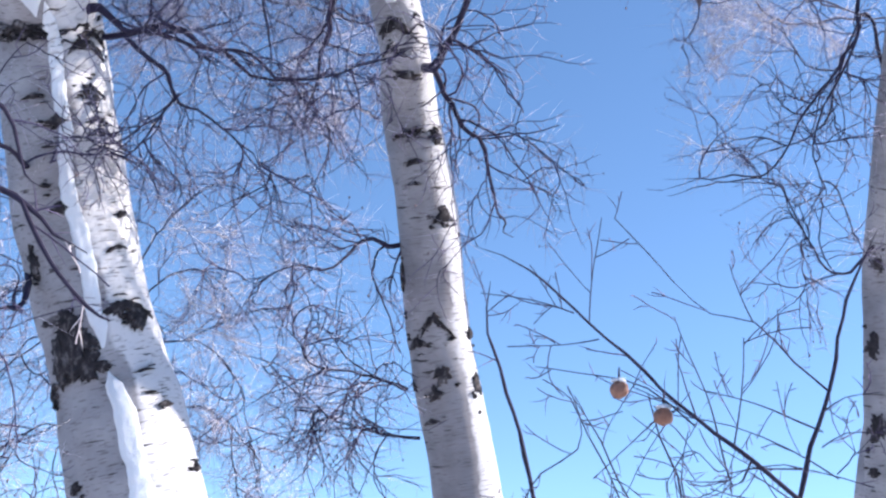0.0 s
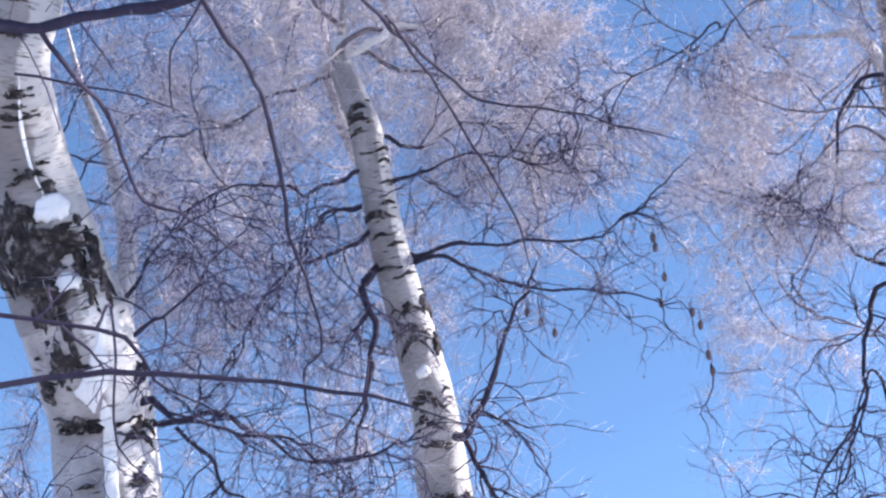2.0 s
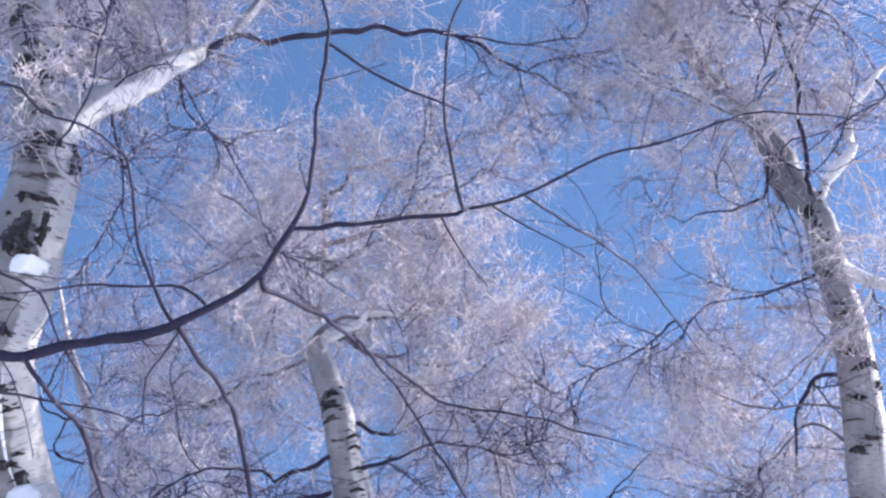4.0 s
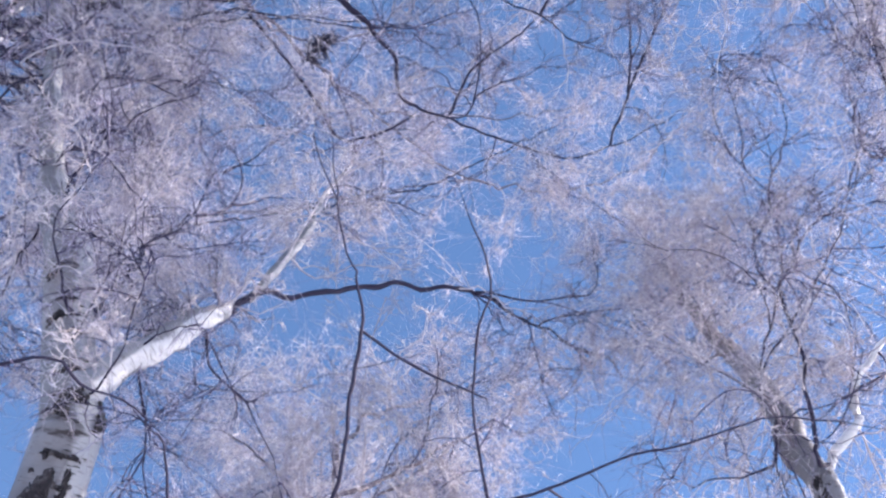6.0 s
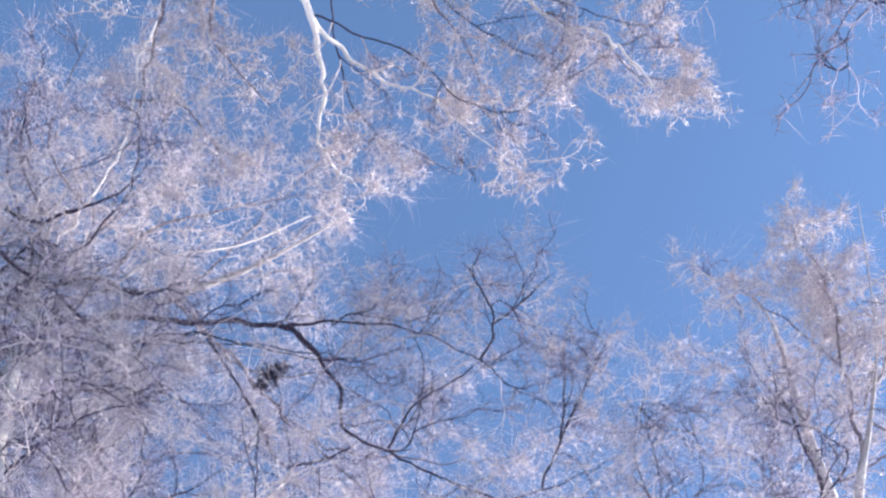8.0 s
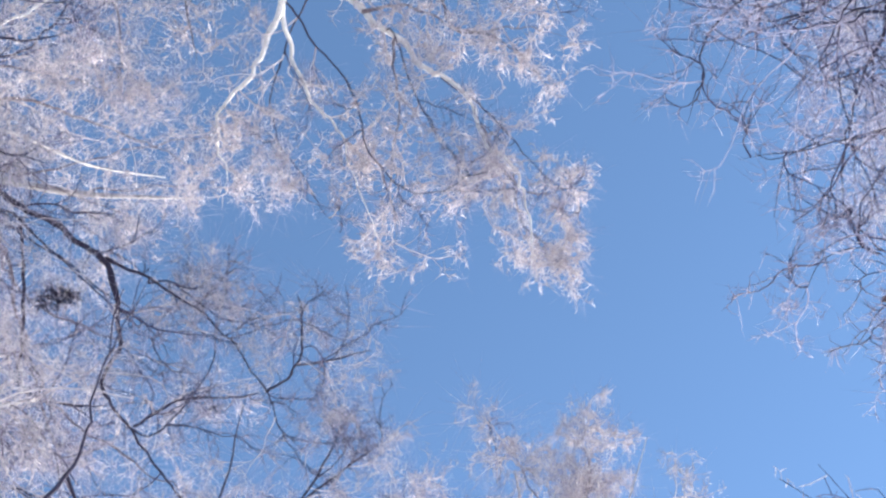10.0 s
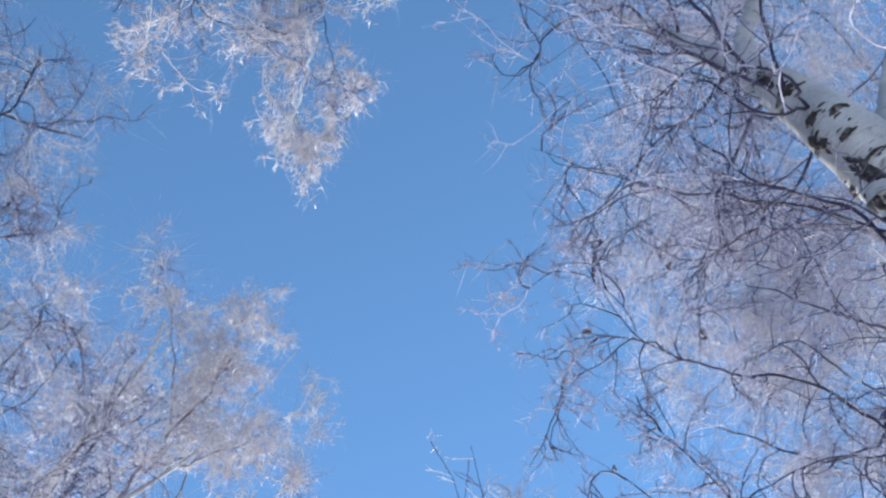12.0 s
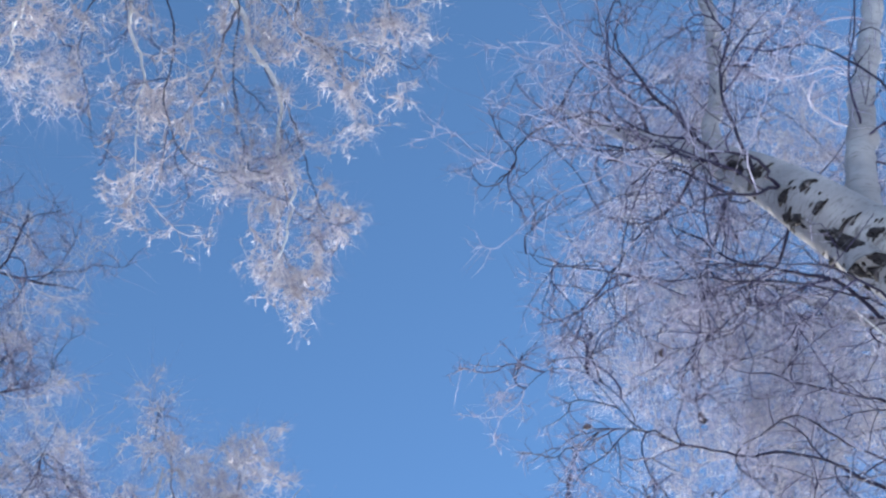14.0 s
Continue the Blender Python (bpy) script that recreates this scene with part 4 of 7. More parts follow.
r.limb([(1.32, 2.09, 6.24, 0.0072), (1.25, 2.13, 6.48, 0.0056), (1.26, 2.08, 6.75, 0.0048), (1.19, 2.04, 6.91, 0.0030)], 7, .45, .3)
r.limb([(1.25, 2.50, 6.10, 0.0146), (1.08, 2.38, 6.10, 0.0127), (0.99, 2.52, 6.27, 0.0085), (0.73, 2.53, 6.57, 0.0058), (0.59, 2.45, 6.89, 0.0040)], 8, .5, .9)
r.limb([(1.06, 2.52, 6.51, 0.0088), (1.15, 2.51, 6.74, 0.0100), (1.12, 2.54, 6.97, 0.0062), (1.26, 2.41, 7.39, 0.0054), (1.41, 2.28, 7.66, 0.0035)], 9, .5, .9)
r.limb([(1.01, 2.78, 7.57, 0.0091), (0.76, 2.78, 7.85, 0.0070), (0.51, 2.73, 8.15, 0.0048), (0.25, 2.67, 8.31, 0.0038)], 8, .5, .9)
r.limb([(1.58, 3.50, 4.26, 0.0147), (1.52, 3.57, 3.99, 0.0124), (1.47, 3.58, 3.79, 0.0101), (1.39, 3.68, 3.64, 0.0081), (1.26, 3.84, 3.37, 0.0060), (1.06, 3.87, 3.30, 0.0049), (0.83, 3.88, 3.29, 0.0029)], 4, .5, 0)
r.limb([(1.49, 3.55, 3.82, 0.0081), (1.44, 3.66, 3.65, 0.0060), (1.38, 3.76, 3.48, 0.0050), (1.45, 3.83, 3.23, 0.0040)], 4, .5, 0)
r.limb([(1.60, 3.44, 4.33, 0.0147), (1.47, 3.36, 4.34, 0.0092), (1.33, 3.30, 4.42, 0.0072), (1.04, 3.26, 4.52, 0.0060), (0.82, 3.28, 4.57, 0.0040)], 4, .5, 0)
r.limb([(1.47, 2.97, 4.90, 0.0125), (1.39, 3.05, 4.77, 0.0103), (1.36, 3.16, 4.57, 0.0081), (1.29, 3.31, 4.34, 0.0060), (1.22, 3.41, 4.22, 0.0040)], 4, .5, 0)
r.limb([(1.44, 2.63, 5.19, 0.0114), (1.28, 2.68, 5.13, 0.0064), (1.09, 2.72, 5.09, 0.0048), (0.94, 2.78, 5.07, 0.0039), (0.80, 2.89, 4.99, 0.0032)], 6, .4, .2)
r.limb([(0.85, 2.82, 5.05, 0.0072), (0.73, 2.87, 4.95, 0.0054), (0.54, 2.96, 4.88, 0.0039), (0.34, 3.07, 4.78, 0.0024)], 6, .5, .2)
r.limb([(1.79, 4.20, 3.24, 0.0127), (1.63, 4.16, 3.06, 0.0082), (1.47, 4.09, 3.10, 0.0060), (1.30, 3.95, 3.32, 0.0049), (1.11, 4.00, 3.33, 0.0039), (0.88, 4.07, 3.31, 0.0029)], 4, .45, 0)
r.limb([(1.75, 3.95, 3.80, 0.0127), (1.62, 3.80, 4.04, 0.0084), (1.52, 3.87, 3.79, 0.0062), (1.43, 3.91, 3.56, 0.0050), (1.13, 3.97, 3.39, 0.0039)], 4, .45, 0)
r.limb([(1.24, 2.39, 5.65, 0.0129), (1.21, 2.47, 5.46, 0.0094), (1.04, 2.54, 5.46, 0.0063), (0.88, 2.62, 5.43, 0.0042)], 8, .45, .7)
r.limb([(1.61, 2.95, 4.74, 0.0104), (1.40, 3.00, 4.79, 0.0073), (1.21, 3.06, 4.80, 0.0073), (1.06, 3.06, 4.85, 0.0051), (0.87, 3.02, 4.96, 0.0042)], 8, .45, .8)
r.limb([(1.62, 3.06, 4.60, 0.0104), (1.43, 3.03, 4.73, 0.0073), (1.29, 3.16, 4.64, 0.0073), (1.16, 3.27, 4.54, 0.0051), (1.05, 3.40, 4.40, 0.0042)], 8, .45, .8)
r.limb([(1.20, 2.34, 5.90, 0.0074), (1.35, 2.09, 6.40, 0.0067), (1.35, 1.92, 6.96, 0.0062), (1.47, 1.76, 7.35, 0.0054), (1.42, 1.58, 7.65, 0.0045), (1.31, 1.41, 7.85, 0.0035)], 8, .5, .5)
r.limb([(1.22, 2.33, 5.90, 0.0074), (1.63, 2.01, 6.60, 0.0070), (1.81, 1.77, 7.13, 0.0053), (1.89, 1.60, 7.53, 0.0045)], 8, .5, .5)
r.limb([(1.35, 1.95, 6.94, 0.0051), (1.15, 1.86, 7.25, 0.0043), (1.09, 1.66, 7.57, 0.0044), (1.14, 1.44, 7.76, 0.0035)], 8, .45, .5)
r.limb([(1.37, 2.49, 5.56, 0.0095), (1.18, 2.24, 5.58, 0.0083), (0.98, 2.25, 5.83, 0.0068), (0.79, 2.34, 6.07, 0.0053), (0.56, 2.32, 6.37, 0.0028)], 8, .45, .85)
r.limb([(1.05, 2.44, 6.31, 0.0075), (0.95, 2.40, 6.74, 0.0059), (0.80, 2.44, 6.99, 0.0050), (0.58, 2.58, 7.17, 0.0032)], 8, .45, .85)
r.mark((1.40, 2.46, 5.26), 0.034, 0.034, 0.20)
r.mark((1.51, 2.68, 5.04), 0.034, 0.007, 0.10)
r.mark((1.55, 2.78, 4.89), 0.039, 0.010, 0.10)
r.mark((1.57, 2.86, 4.75), 0.034, 0.010, 0.10)
r.mark((1.57, 3.01, 4.55), 0.039, 0.010, 0.20)
r.mark((1.57, 3.13, 4.42), 0.044, 0.010, 0.20)
r.mark((1.61, 2.78, 4.87), 0.074, 0.015, 0.40)
r.mark((1.43, 2.46, 5.25), 0.034, 0.025, 0.20)
r.mark((1.66, 2.85, 4.80), 0.035, 0.017, 0.20)
r.mark((1.55, 2.94, 4.67), 0.039, 0.010, 0.10)
r.mark((1.61, 2.94, 4.60), 0.044, 0.010, 0.10)
r.mark((1.51, 2.69, 5.02), 0.035, 0.010, 0.20)
r.mark((1.44, 2.56, 5.12), 0.024, 0.015, 0.20)
r.mark((1.35, 2.43, 5.49), 0.035, 0.013, 0.20)
r.mark((1.29, 2.42, 5.75), 0.042, 0.013, 0.20)
r.mark((1.38, 2.43, 5.36), 0.025, 0.030, 0.20)
r.mark((1.78, 4.33, 2.79), 0.035, 0.055, 0.10)
r.mark((1.81, 4.39, 2.51), 0.040, 0.055, 0.10)
r.mark((1.78, 4.23, 3.10), 0.030, 0.020, 0.20)
r.mark((1.81, 4.46, 2.33), 0.035, 0.013, 0.10)
r.leaf_out(1.0, 1.5)

t4 = Tree("birch_tree", "tall birch with a dark arching limb and frosted crown", (-2.81, 3.27, -0.15), kink=0.55, slim=0.95)
t4.trunk([(-2.81, 3.27, -0.15, 0.1055), (-2.93, 2.87, 2.81, 0.0788), (-3.11, 2.26, 6.25, 0.0703), (-3.14, 2.16, 6.70, 0.0638), (-3.18, 2.01, 7.27, 0.0493), (-3.19, 1.82, 7.97, 0.0333), (-3.06, 1.78, 8.51, 0.0190), (-2.73, 1.82, 9.21, 0.0124), (-2.48, 1.68, 9.78, 0.0114), (-1.95, 1.62, 10.37, 0.0102), (-1.50, 1.43, 10.94, 0.0053)])
t4.limb([(-3.16, 1.82, 7.98, 0.0298), (-2.40, 1.71, 8.36, 0.0274), (-1.91, 1.72, 8.51, 0.0228), (-1.32, 1.69, 8.67, 0.0206), (-1.04, 1.81, 8.68, 0.0206), (-0.83, 2.03, 8.62, 0.0161), (-0.72, 2.30, 8.52, 0.0137), (-0.43, 2.43, 8.49, 0.0103), (0.02, 2.56, 8.45, 0.0079), (0.38, 2.62, 8.42, 0.0079), (0.68, 2.53, 8.44, 0.0069), (1.12, 2.26, 8.52, 0.0058), (1.31, 1.98, 8.61, 0.0034)], 7, .6, .3)
t4.limb([(-1.21, 1.69, 8.69, 0.0137), (-0.90, 1.65, 8.76, 0.0103), (-0.51, 1.63, 8.81, 0.0079), (-0.14, 1.69, 8.81, 0.0069), (0.15, 1.79, 8.78, 0.0058), (0.45, 1.95, 8.71, 0.0046)], 7, .5, .3)
t4.limb([(0.15, 1.79, 8.78, 0.0097), (0.21, 1.56, 8.96, 0.0098), (0.03, 1.30, 9.14, 0.0083), (-0.07, 1.22, 9.27, 0.0049)], 6, .5, .55)
t4.limb([(0.21, 1.56, 8.96, 0.0082), (0.38, 1.42, 9.11, 0.0083), (0.58, 1.22, 9.26, 0.0049)], 5, .5, .55)
t4.limb([(-0.90, 1.67, 8.75, 0.0079), (-0.81, 1.59, 8.79, 0.0069), (-0.64, 1.53, 8.83, 0.0058), (-0.59, 1.36, 8.89, 0.0034)], 6, .4, .55)
t4.limb([(0.68, 2.52, 8.45, 0.0097), (0.77, 2.24, 8.68, 0.0098), (0.91, 1.92, 8.90, 0.0083), (1.02, 1.63, 9.10, 0.0049)], 6, .4, .3)
t4.limb([(0.77, 2.24, 8.68, 0.0082), (0.77, 1.94, 8.91, 0.0083), (0.73, 1.63, 9.13, 0.0049)], 5, .4, .3)
t4.limb([(-1.72, 1.81, 8.53, 0.0103), (-1.49, 2.06, 8.49, 0.0115), (-1.26, 2.37, 8.41, 0.0137), (-1.13, 2.55, 8.34, 0.0115), (-0.96, 2.56, 8.37, 0.0115), (-0.70, 2.46, 8.45, 0.0103), (-0.60, 2.40, 8.49, 0.0091)], 5, .4, .3)
t4.limb([(-0.40, 2.41, 8.50, 0.0111), (-0.28, 2.15, 8.63, 0.0097), (-0.07, 2.02, 8.80, 0.0082), (0.15, 1.82, 8.87, 0.0064)], 6, .5, .3)
t4.limb([(-0.43, 2.43, 8.49, 0.0069), (-0.25, 2.36, 8.54, 0.0058), (-0.25, 1.89, 8.84, 0.0058), (-0.46, 1.59, 9.04, 0.0035)], 6, .5, .3)
t4.limb([(-3.16, 1.96, 7.92, 0.0274), (-2.86, 1.97, 8.07, 0.0183), (-2.40, 1.98, 8.25, 0.0115), (-2.01, 1.80, 8.45, 0.0091), (-1.64, 1.81, 8.55, 0.0079), (-1.02, 1.90, 8.65, 0.0058), (-0.47, 1.93, 8.70, 0.0034)], 6, .6, .3)
t4.limb([(-3.19, 1.88, 7.73, 0.0259), (-3.10, 2.05, 7.79, 0.0225), (-2.60, 2.10, 8.00, 0.0135), (-1.91, 2.18, 8.21, 0.0102), (-1.84, 2.19, 8.23, 0.0045)], 5, .6, .55)
t4.limb([(-3.13, 1.85, 7.86, 0.0249), (-2.76, 2.03, 7.85, 0.0133), (-2.49, 2.26, 7.74, 0.0088), (-2.06, 2.60, 7.60, 0.0055)], 9, .6, .55)
t4.limb([(-3.13, 1.97, 7.57, 0.0242), (-2.75, 2.20, 7.53, 0.0141), (-2.55, 2.41, 7.39, 0.0096), (-2.43, 2.71, 7.13, 0.0073)], 9, .6, .55)
t4.limb([(-3.17, 1.75, 8.00, 0.0206), (-2.83, 1.45, 8.16, 0.0123), (-2.98, 1.05, 8.33, 0.0091), (-3.11, 0.72, 8.47, 0.0070), (-3.06, 0.22, 8.69, 0.0047)], 9, .6, .55)
t4.limb([(-3.07, 1.75, 8.53, 0.0179), (-2.91, 1.53, 9.01, 0.0130), (-2.67, 1.27, 9.51, 0.0096), (-2.38, 1.10, 9.96, 0.0070), (-2.02, 1.02, 10.29, 0.0040)], 11, .55, 1)
t4.limb([(-2.73, 1.82, 9.21, 0.0133), (-2.49, 1.41, 9.64, 0.0136), (-2.09, 1.30, 10.10, 0.0094), (-1.63, 1.21, 10.54, 0.0061), (-1.20, 1.17, 10.84, 0.0037)], 11, .55, 1)
t4.limb([(-2.69, 1.82, 9.22, 0.0106), (-2.24, 1.82, 9.59, 0.0079), (-1.79, 1.77, 9.94, 0.0060), (-1.35, 1.70, 10.26, 0.0040)], 11, .55, 1)
t4.limb([(-3.01, 1.67, 8.58, 0.0167), (-2.87, 1.21, 9.12, 0.0108), (-2.76, 0.77, 9.59, 0.0101), (-2.77, 0.29, 9.88, 0.0103), (-2.78, 0.04, 10.01, 0.0114), (-2.68, -0.39, 10.29, 0.0066)], 11, .55, 1, white="crusted")
t4.limb([(-2.84, 1.17, 9.14, 0.0113), (-3.17, 0.76, 9.21, 0.0088), (-3.14, 0.30, 9.53, 0.0065), (-3.08, -0.10, 9.70, 0.0039)], 10, .55, .9)
t4.limb([(-2.76, 0.46, 9.86, 0.0105), (-2.44, 0.49, 10.06, 0.0081), (-2.14, 0.83, 10.19, 0.0068), (-1.80, 0.91, 10.36, 0.0040)], 10, .5, .9)
t4.limb([(-3.19, 1.84, 7.89, 0.0221), (-3.35, 1.98, 7.93, 0.0193), (-2.88, 1.95, 8.18, 0.0137), (-2.43, 1.96, 8.36, 0.0111), (-2.02, 2.13, 8.42, 0.0069), (-1.79, 2.37, 8.37, 0.0042)], 8, .55, .55)
t4.limb([(-3.18, 1.81, 8.05, 0.0224), (-3.40, 1.83, 8.10, 0.0195), (-2.82, 1.88, 8.24, 0.0124), (-2.13, 1.91, 8.48, 0.0095), (-1.61, 1.87, 8.64, 0.0069), (-0.57, 1.91, 8.78, 0.0042)], 8, .55, .55)
t4.limb([(-3.04, 1.55, 8.14, 0.0143), (-2.71, 1.41, 8.34, 0.0115), (-2.40, 0.92, 8.82, 0.0088), (-2.48, 0.42, 9.11, 0.0061)], 10, .5, .3)
t4.limb([(-3.05, 1.48, 8.16, 0.0143), (-2.84, 1.16, 8.36, 0.0115), (-3.10, 0.66, 8.60, 0.0088), (-3.09, 0.09, 8.92, 0.0061)], 10, .5, .3)
t4.limb([(-3.19, 1.82, 7.97, 0.0154), (-3.25, 1.40, 7.99, 0.0134), (-2.85, 1.62, 8.10, 0.0108), (-2.48, 1.84, 8.16, 0.0080), (-2.15, 1.96, 8.23, 0.0041)], 9, .45, .55)
t4.limb([(-3.25, 1.74, 7.86, 0.0134), (-2.84, 1.90, 7.98, 0.0108), (-2.50, 2.06, 8.05, 0.0080), (-2.07, 2.19, 8.14, 0.0041)], 9, .45, .55)
t4.limb([(-3.15, 1.87, 7.60, 0.0130), (-2.76, 2.04, 7.71, 0.0105), (-2.48, 2.28, 7.71, 0.0078), (-2.21, 2.58, 7.65, 0.0040)], 9, .45, .55)
t4.limb([(-3.15, 1.79, 8.20, 0.0158), (-3.33, 1.34, 8.21, 0.0137), (-2.80, 1.44, 8.42, 0.0111), (-2.35, 1.60, 8.53, 0.0082), (-2.05, 1.81, 8.55, 0.0042)], 9, .45, .55)
t4.limb([(-3.19, 1.87, 7.77, 0.0207), (-3.08, 1.12, 7.77, 0.0180), (-2.74, 1.29, 7.87, 0.0162), (-2.46, 1.50, 7.91, 0.0144), (-2.17, 1.73, 7.93, 0.0108), (-1.95, 2.03, 7.87, 0.0054)], 10, .4, .55)
t4.limb([(-3.12, 1.37, 7.78, 0.0183), (-2.71, 1.42, 7.95, 0.0165), (-2.41, 1.37, 8.09, 0.0128), (-2.06, 1.44, 8.19, 0.0110), (-1.77, 1.35, 8.31, 0.0055)], 10, .4, .55)
t4.limb([(-3.19, 1.91, 7.60, 0.0207), (-3.06, 1.58, 7.61, 0.0180), (-2.77, 1.73, 7.69, 0.0162), (-2.55, 1.93, 7.69, 0.0144), (-2.38, 2.19, 7.64, 0.0108), (-2.25, 2.50, 7.51, 0.0054)], 10, .4, .55)
t4.limb([(-3.18, 1.81, 8.01, 0.0213), (-3.17, 0.89, 8.02, 0.0186), (-2.83, 1.06, 8.14, 0.0167), (-2.62, 1.00, 8.24, 0.0130), (-2.34, 0.84, 8.39, 0.0093), (-2.15, 0.57, 8.51, 0.0056)], 10, .4, .55)
t4.limb([(-3.19, 1.94, 7.52, 0.0207), (-3.04, 1.82, 7.51, 0.0180), (-2.80, 2.03, 7.53, 0.0162), (-2.66, 2.34, 7.43, 0.0126), (-2.68, 2.63, 7.25, 0.0090), (-2.55, 2.93, 7.11, 0.0054)], 10, .4, .55)
t4.leaf_out(1.2, 1.2)

t5 = Tree("birch_tree", "birch with sunlit white stems and thick hoar frost", (-5.36, -4.32, -0.15))
t5.trunk([(-5.36, -4.32, -0.15, 0.1565), (-4.64, -3.52, 3.60, 0.1169), (-3.57, -2.30, 8.01, 0.1044), (-2.84, -1.49, 9.07, 0.0907), (-2.11, -0.86, 9.87, 0.0745), (-1.62, -0.72, 10.24, 0.0330)])
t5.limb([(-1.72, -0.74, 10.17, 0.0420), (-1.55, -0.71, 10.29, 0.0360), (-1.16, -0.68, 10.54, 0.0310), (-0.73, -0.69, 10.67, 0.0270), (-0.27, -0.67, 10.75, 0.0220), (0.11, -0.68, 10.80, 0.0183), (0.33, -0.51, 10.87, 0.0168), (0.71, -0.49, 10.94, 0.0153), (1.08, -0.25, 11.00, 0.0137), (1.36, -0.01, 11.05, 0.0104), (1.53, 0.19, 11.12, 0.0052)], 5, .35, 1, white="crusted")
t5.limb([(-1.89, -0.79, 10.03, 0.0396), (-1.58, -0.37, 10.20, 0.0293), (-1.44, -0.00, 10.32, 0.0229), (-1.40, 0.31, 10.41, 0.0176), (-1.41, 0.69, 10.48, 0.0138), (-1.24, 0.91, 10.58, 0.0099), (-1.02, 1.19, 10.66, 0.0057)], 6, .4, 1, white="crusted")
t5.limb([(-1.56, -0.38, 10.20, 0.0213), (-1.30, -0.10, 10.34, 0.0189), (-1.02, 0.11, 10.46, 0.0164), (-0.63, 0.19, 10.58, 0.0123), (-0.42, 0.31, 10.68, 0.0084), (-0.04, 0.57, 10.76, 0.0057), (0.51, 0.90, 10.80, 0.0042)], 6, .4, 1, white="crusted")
t5.limb([(-1.51, -0.34, 10.21, 0.0114), (-1.10, -0.22, 10.26, 0.0105), (-0.68, -0.13, 10.29, 0.0094), (-0.31, 0.16, 10.29, 0.0085), (0.13, 0.22, 10.28, 0.0076), (0.31, 0.09, 10.27, 0.0056), (0.52, -0.16, 10.26, 0.0047)], 8, .45, .5)
t5.limb([(-0.72, -0.68, 10.57, 0.0097), (-0.24, -0.39, 10.59, 0.0088), (0.10, -0.26, 10.59, 0.0079), (0.42, -0.19, 10.57, 0.0058), (0.76, -0.08, 10.53, 0.0039)], 7, .45, .6)
t5.limb([(-0.21, -0.66, 10.78, 0.0090), (0.33, -0.68, 10.76, 0.0081), (0.79, -0.59, 10.72, 0.0059), (1.37, -0.55, 10.64, 0.0031)], 6, .4, .5)
t5.limb([(0.32, -0.56, 10.97, 0.0143), (0.81, -0.36, 11.03, 0.0110), (1.16, -0.47, 11.08, 0.0079), (1.18, -0.78, 11.06, 0.0049)], 8, .4, 1)
t5.limb([(-1.47, -0.70, 10.35, 0.0099), (-1.25, 0.14, 10.34, 0.0086), (-0.98, 0.49, 10.34, 0.0066), (-0.48, 0.70, 10.35, 0.0057), (-0.08, 0.82, 10.34, 0.0039)], 7, .45, .6)
t5.limb([(-1.03, -0.66, 10.55, 0.0241), (-0.78, -0.94, 10.65, 0.0152), (-0.40, -1.04, 10.76, 0.0123), (0.04, -1.22, 10.83, 0.0093), (0.55, -1.17, 10.91, 0.0063)], 7, .4, 1)
t5.limb([(-1.49, -0.75, 10.30, 0.0236), (-1.04, -1.18, 10.51, 0.0181), (-0.66, -1.18, 10.64, 0.0169), (-0.36, -1.06, 10.76, 0.0107), (0.08, -1.42, 10.81, 0.0077), (0.47, -1.62, 10.86, 0.0048)], 8, .4, 1)
t5.limb([(-1.07, -1.22, 10.51, 0.0181), (-0.58, -1.71, 10.57, 0.0152), (-0.04, -1.75, 10.66, 0.0107), (0.31, -1.67, 10.76, 0.0062)], 8, .4, .9)
t5.limb([(0.73, -0.51, 11.14, 0.0096), (1.14, -0.15, 11.19, 0.0080), (1.65, -0.12, 11.20, 0.0051)], 9, .4, 1)
t5.limb([(-0.69, -0.62, 10.58, 0.0151), (-0.31, -0.21, 10.60, 0.0104), (0.01, 0.29, 10.58, 0.0074), (0.39, 0.71, 10.53, 0.0046)], 8, .45, 1)
t5.limb([(-2.15, -0.84, 9.87, 0.0228), (-2.26, -0.20, 9.97, 0.0160), (-2.11, 0.09, 10.10, 0.0117), (-1.76, 0.47, 10.25, 0.0073)], 8, .45, 1)
t5.limb([(-2.34, -0.96, 9.71, 0.0225), (-2.59, -0.19, 9.78, 0.0158), (-2.71, 0.42, 9.83, 0.0115), (-2.73, 0.97, 9.87, 0.0072)], 8, .45, 1)
t5.leaf_out(1.2, 1.4, hoar=1.8)

t6 = Tree("birch_tree", "birch with an upright crown white with frost", (1.90, 5.75, -0.15), kink=1.0)
t6.trunk([(1.90, 5.75, -0.15, 0.1231), (2.11, 4.91, 2.88, 0.0919), (2.42, 3.65, 6.40, 0.0821), (2.57, 3.01, 7.24, 0.0734), (2.75, 2.45, 8.10, 0.0523), (2.76, 2.25, 8.43, 0.0375), (2.93, 1.88, 8.98, 0.0169), (3.05, 1.49, 9.51, 0.0088), (3.05, 1.02, 10.06, 0.0062), (3.04, 0.62, 10.57, 0.0032)])
t6.limb([(2.84, 2.07, 8.71, 0.0237), (2.78, 1.64, 9.33, 0.0155), (2.77, 1.28, 9.88, 0.0114), (2.63, 0.95, 10.31, 0.0067)], 10, .4, 1)
t6.limb([(2.79, 1.68, 9.32, 0.0124), (2.55, 1.52, 9.66, 0.0095), (2.25, 1.39, 10.00, 0.0065), (2.04, 1.28, 10.18, 0.0049)], 9, .4, 1)
t6.limb([(2.98, 1.75, 9.23, 0.0124), (3.21, 1.32, 9.60, 0.0096), (3.30, 0.94, 9.88, 0.0066), (3.37, 0.73, 10.00, 0.0050)], 9, .4, 1)
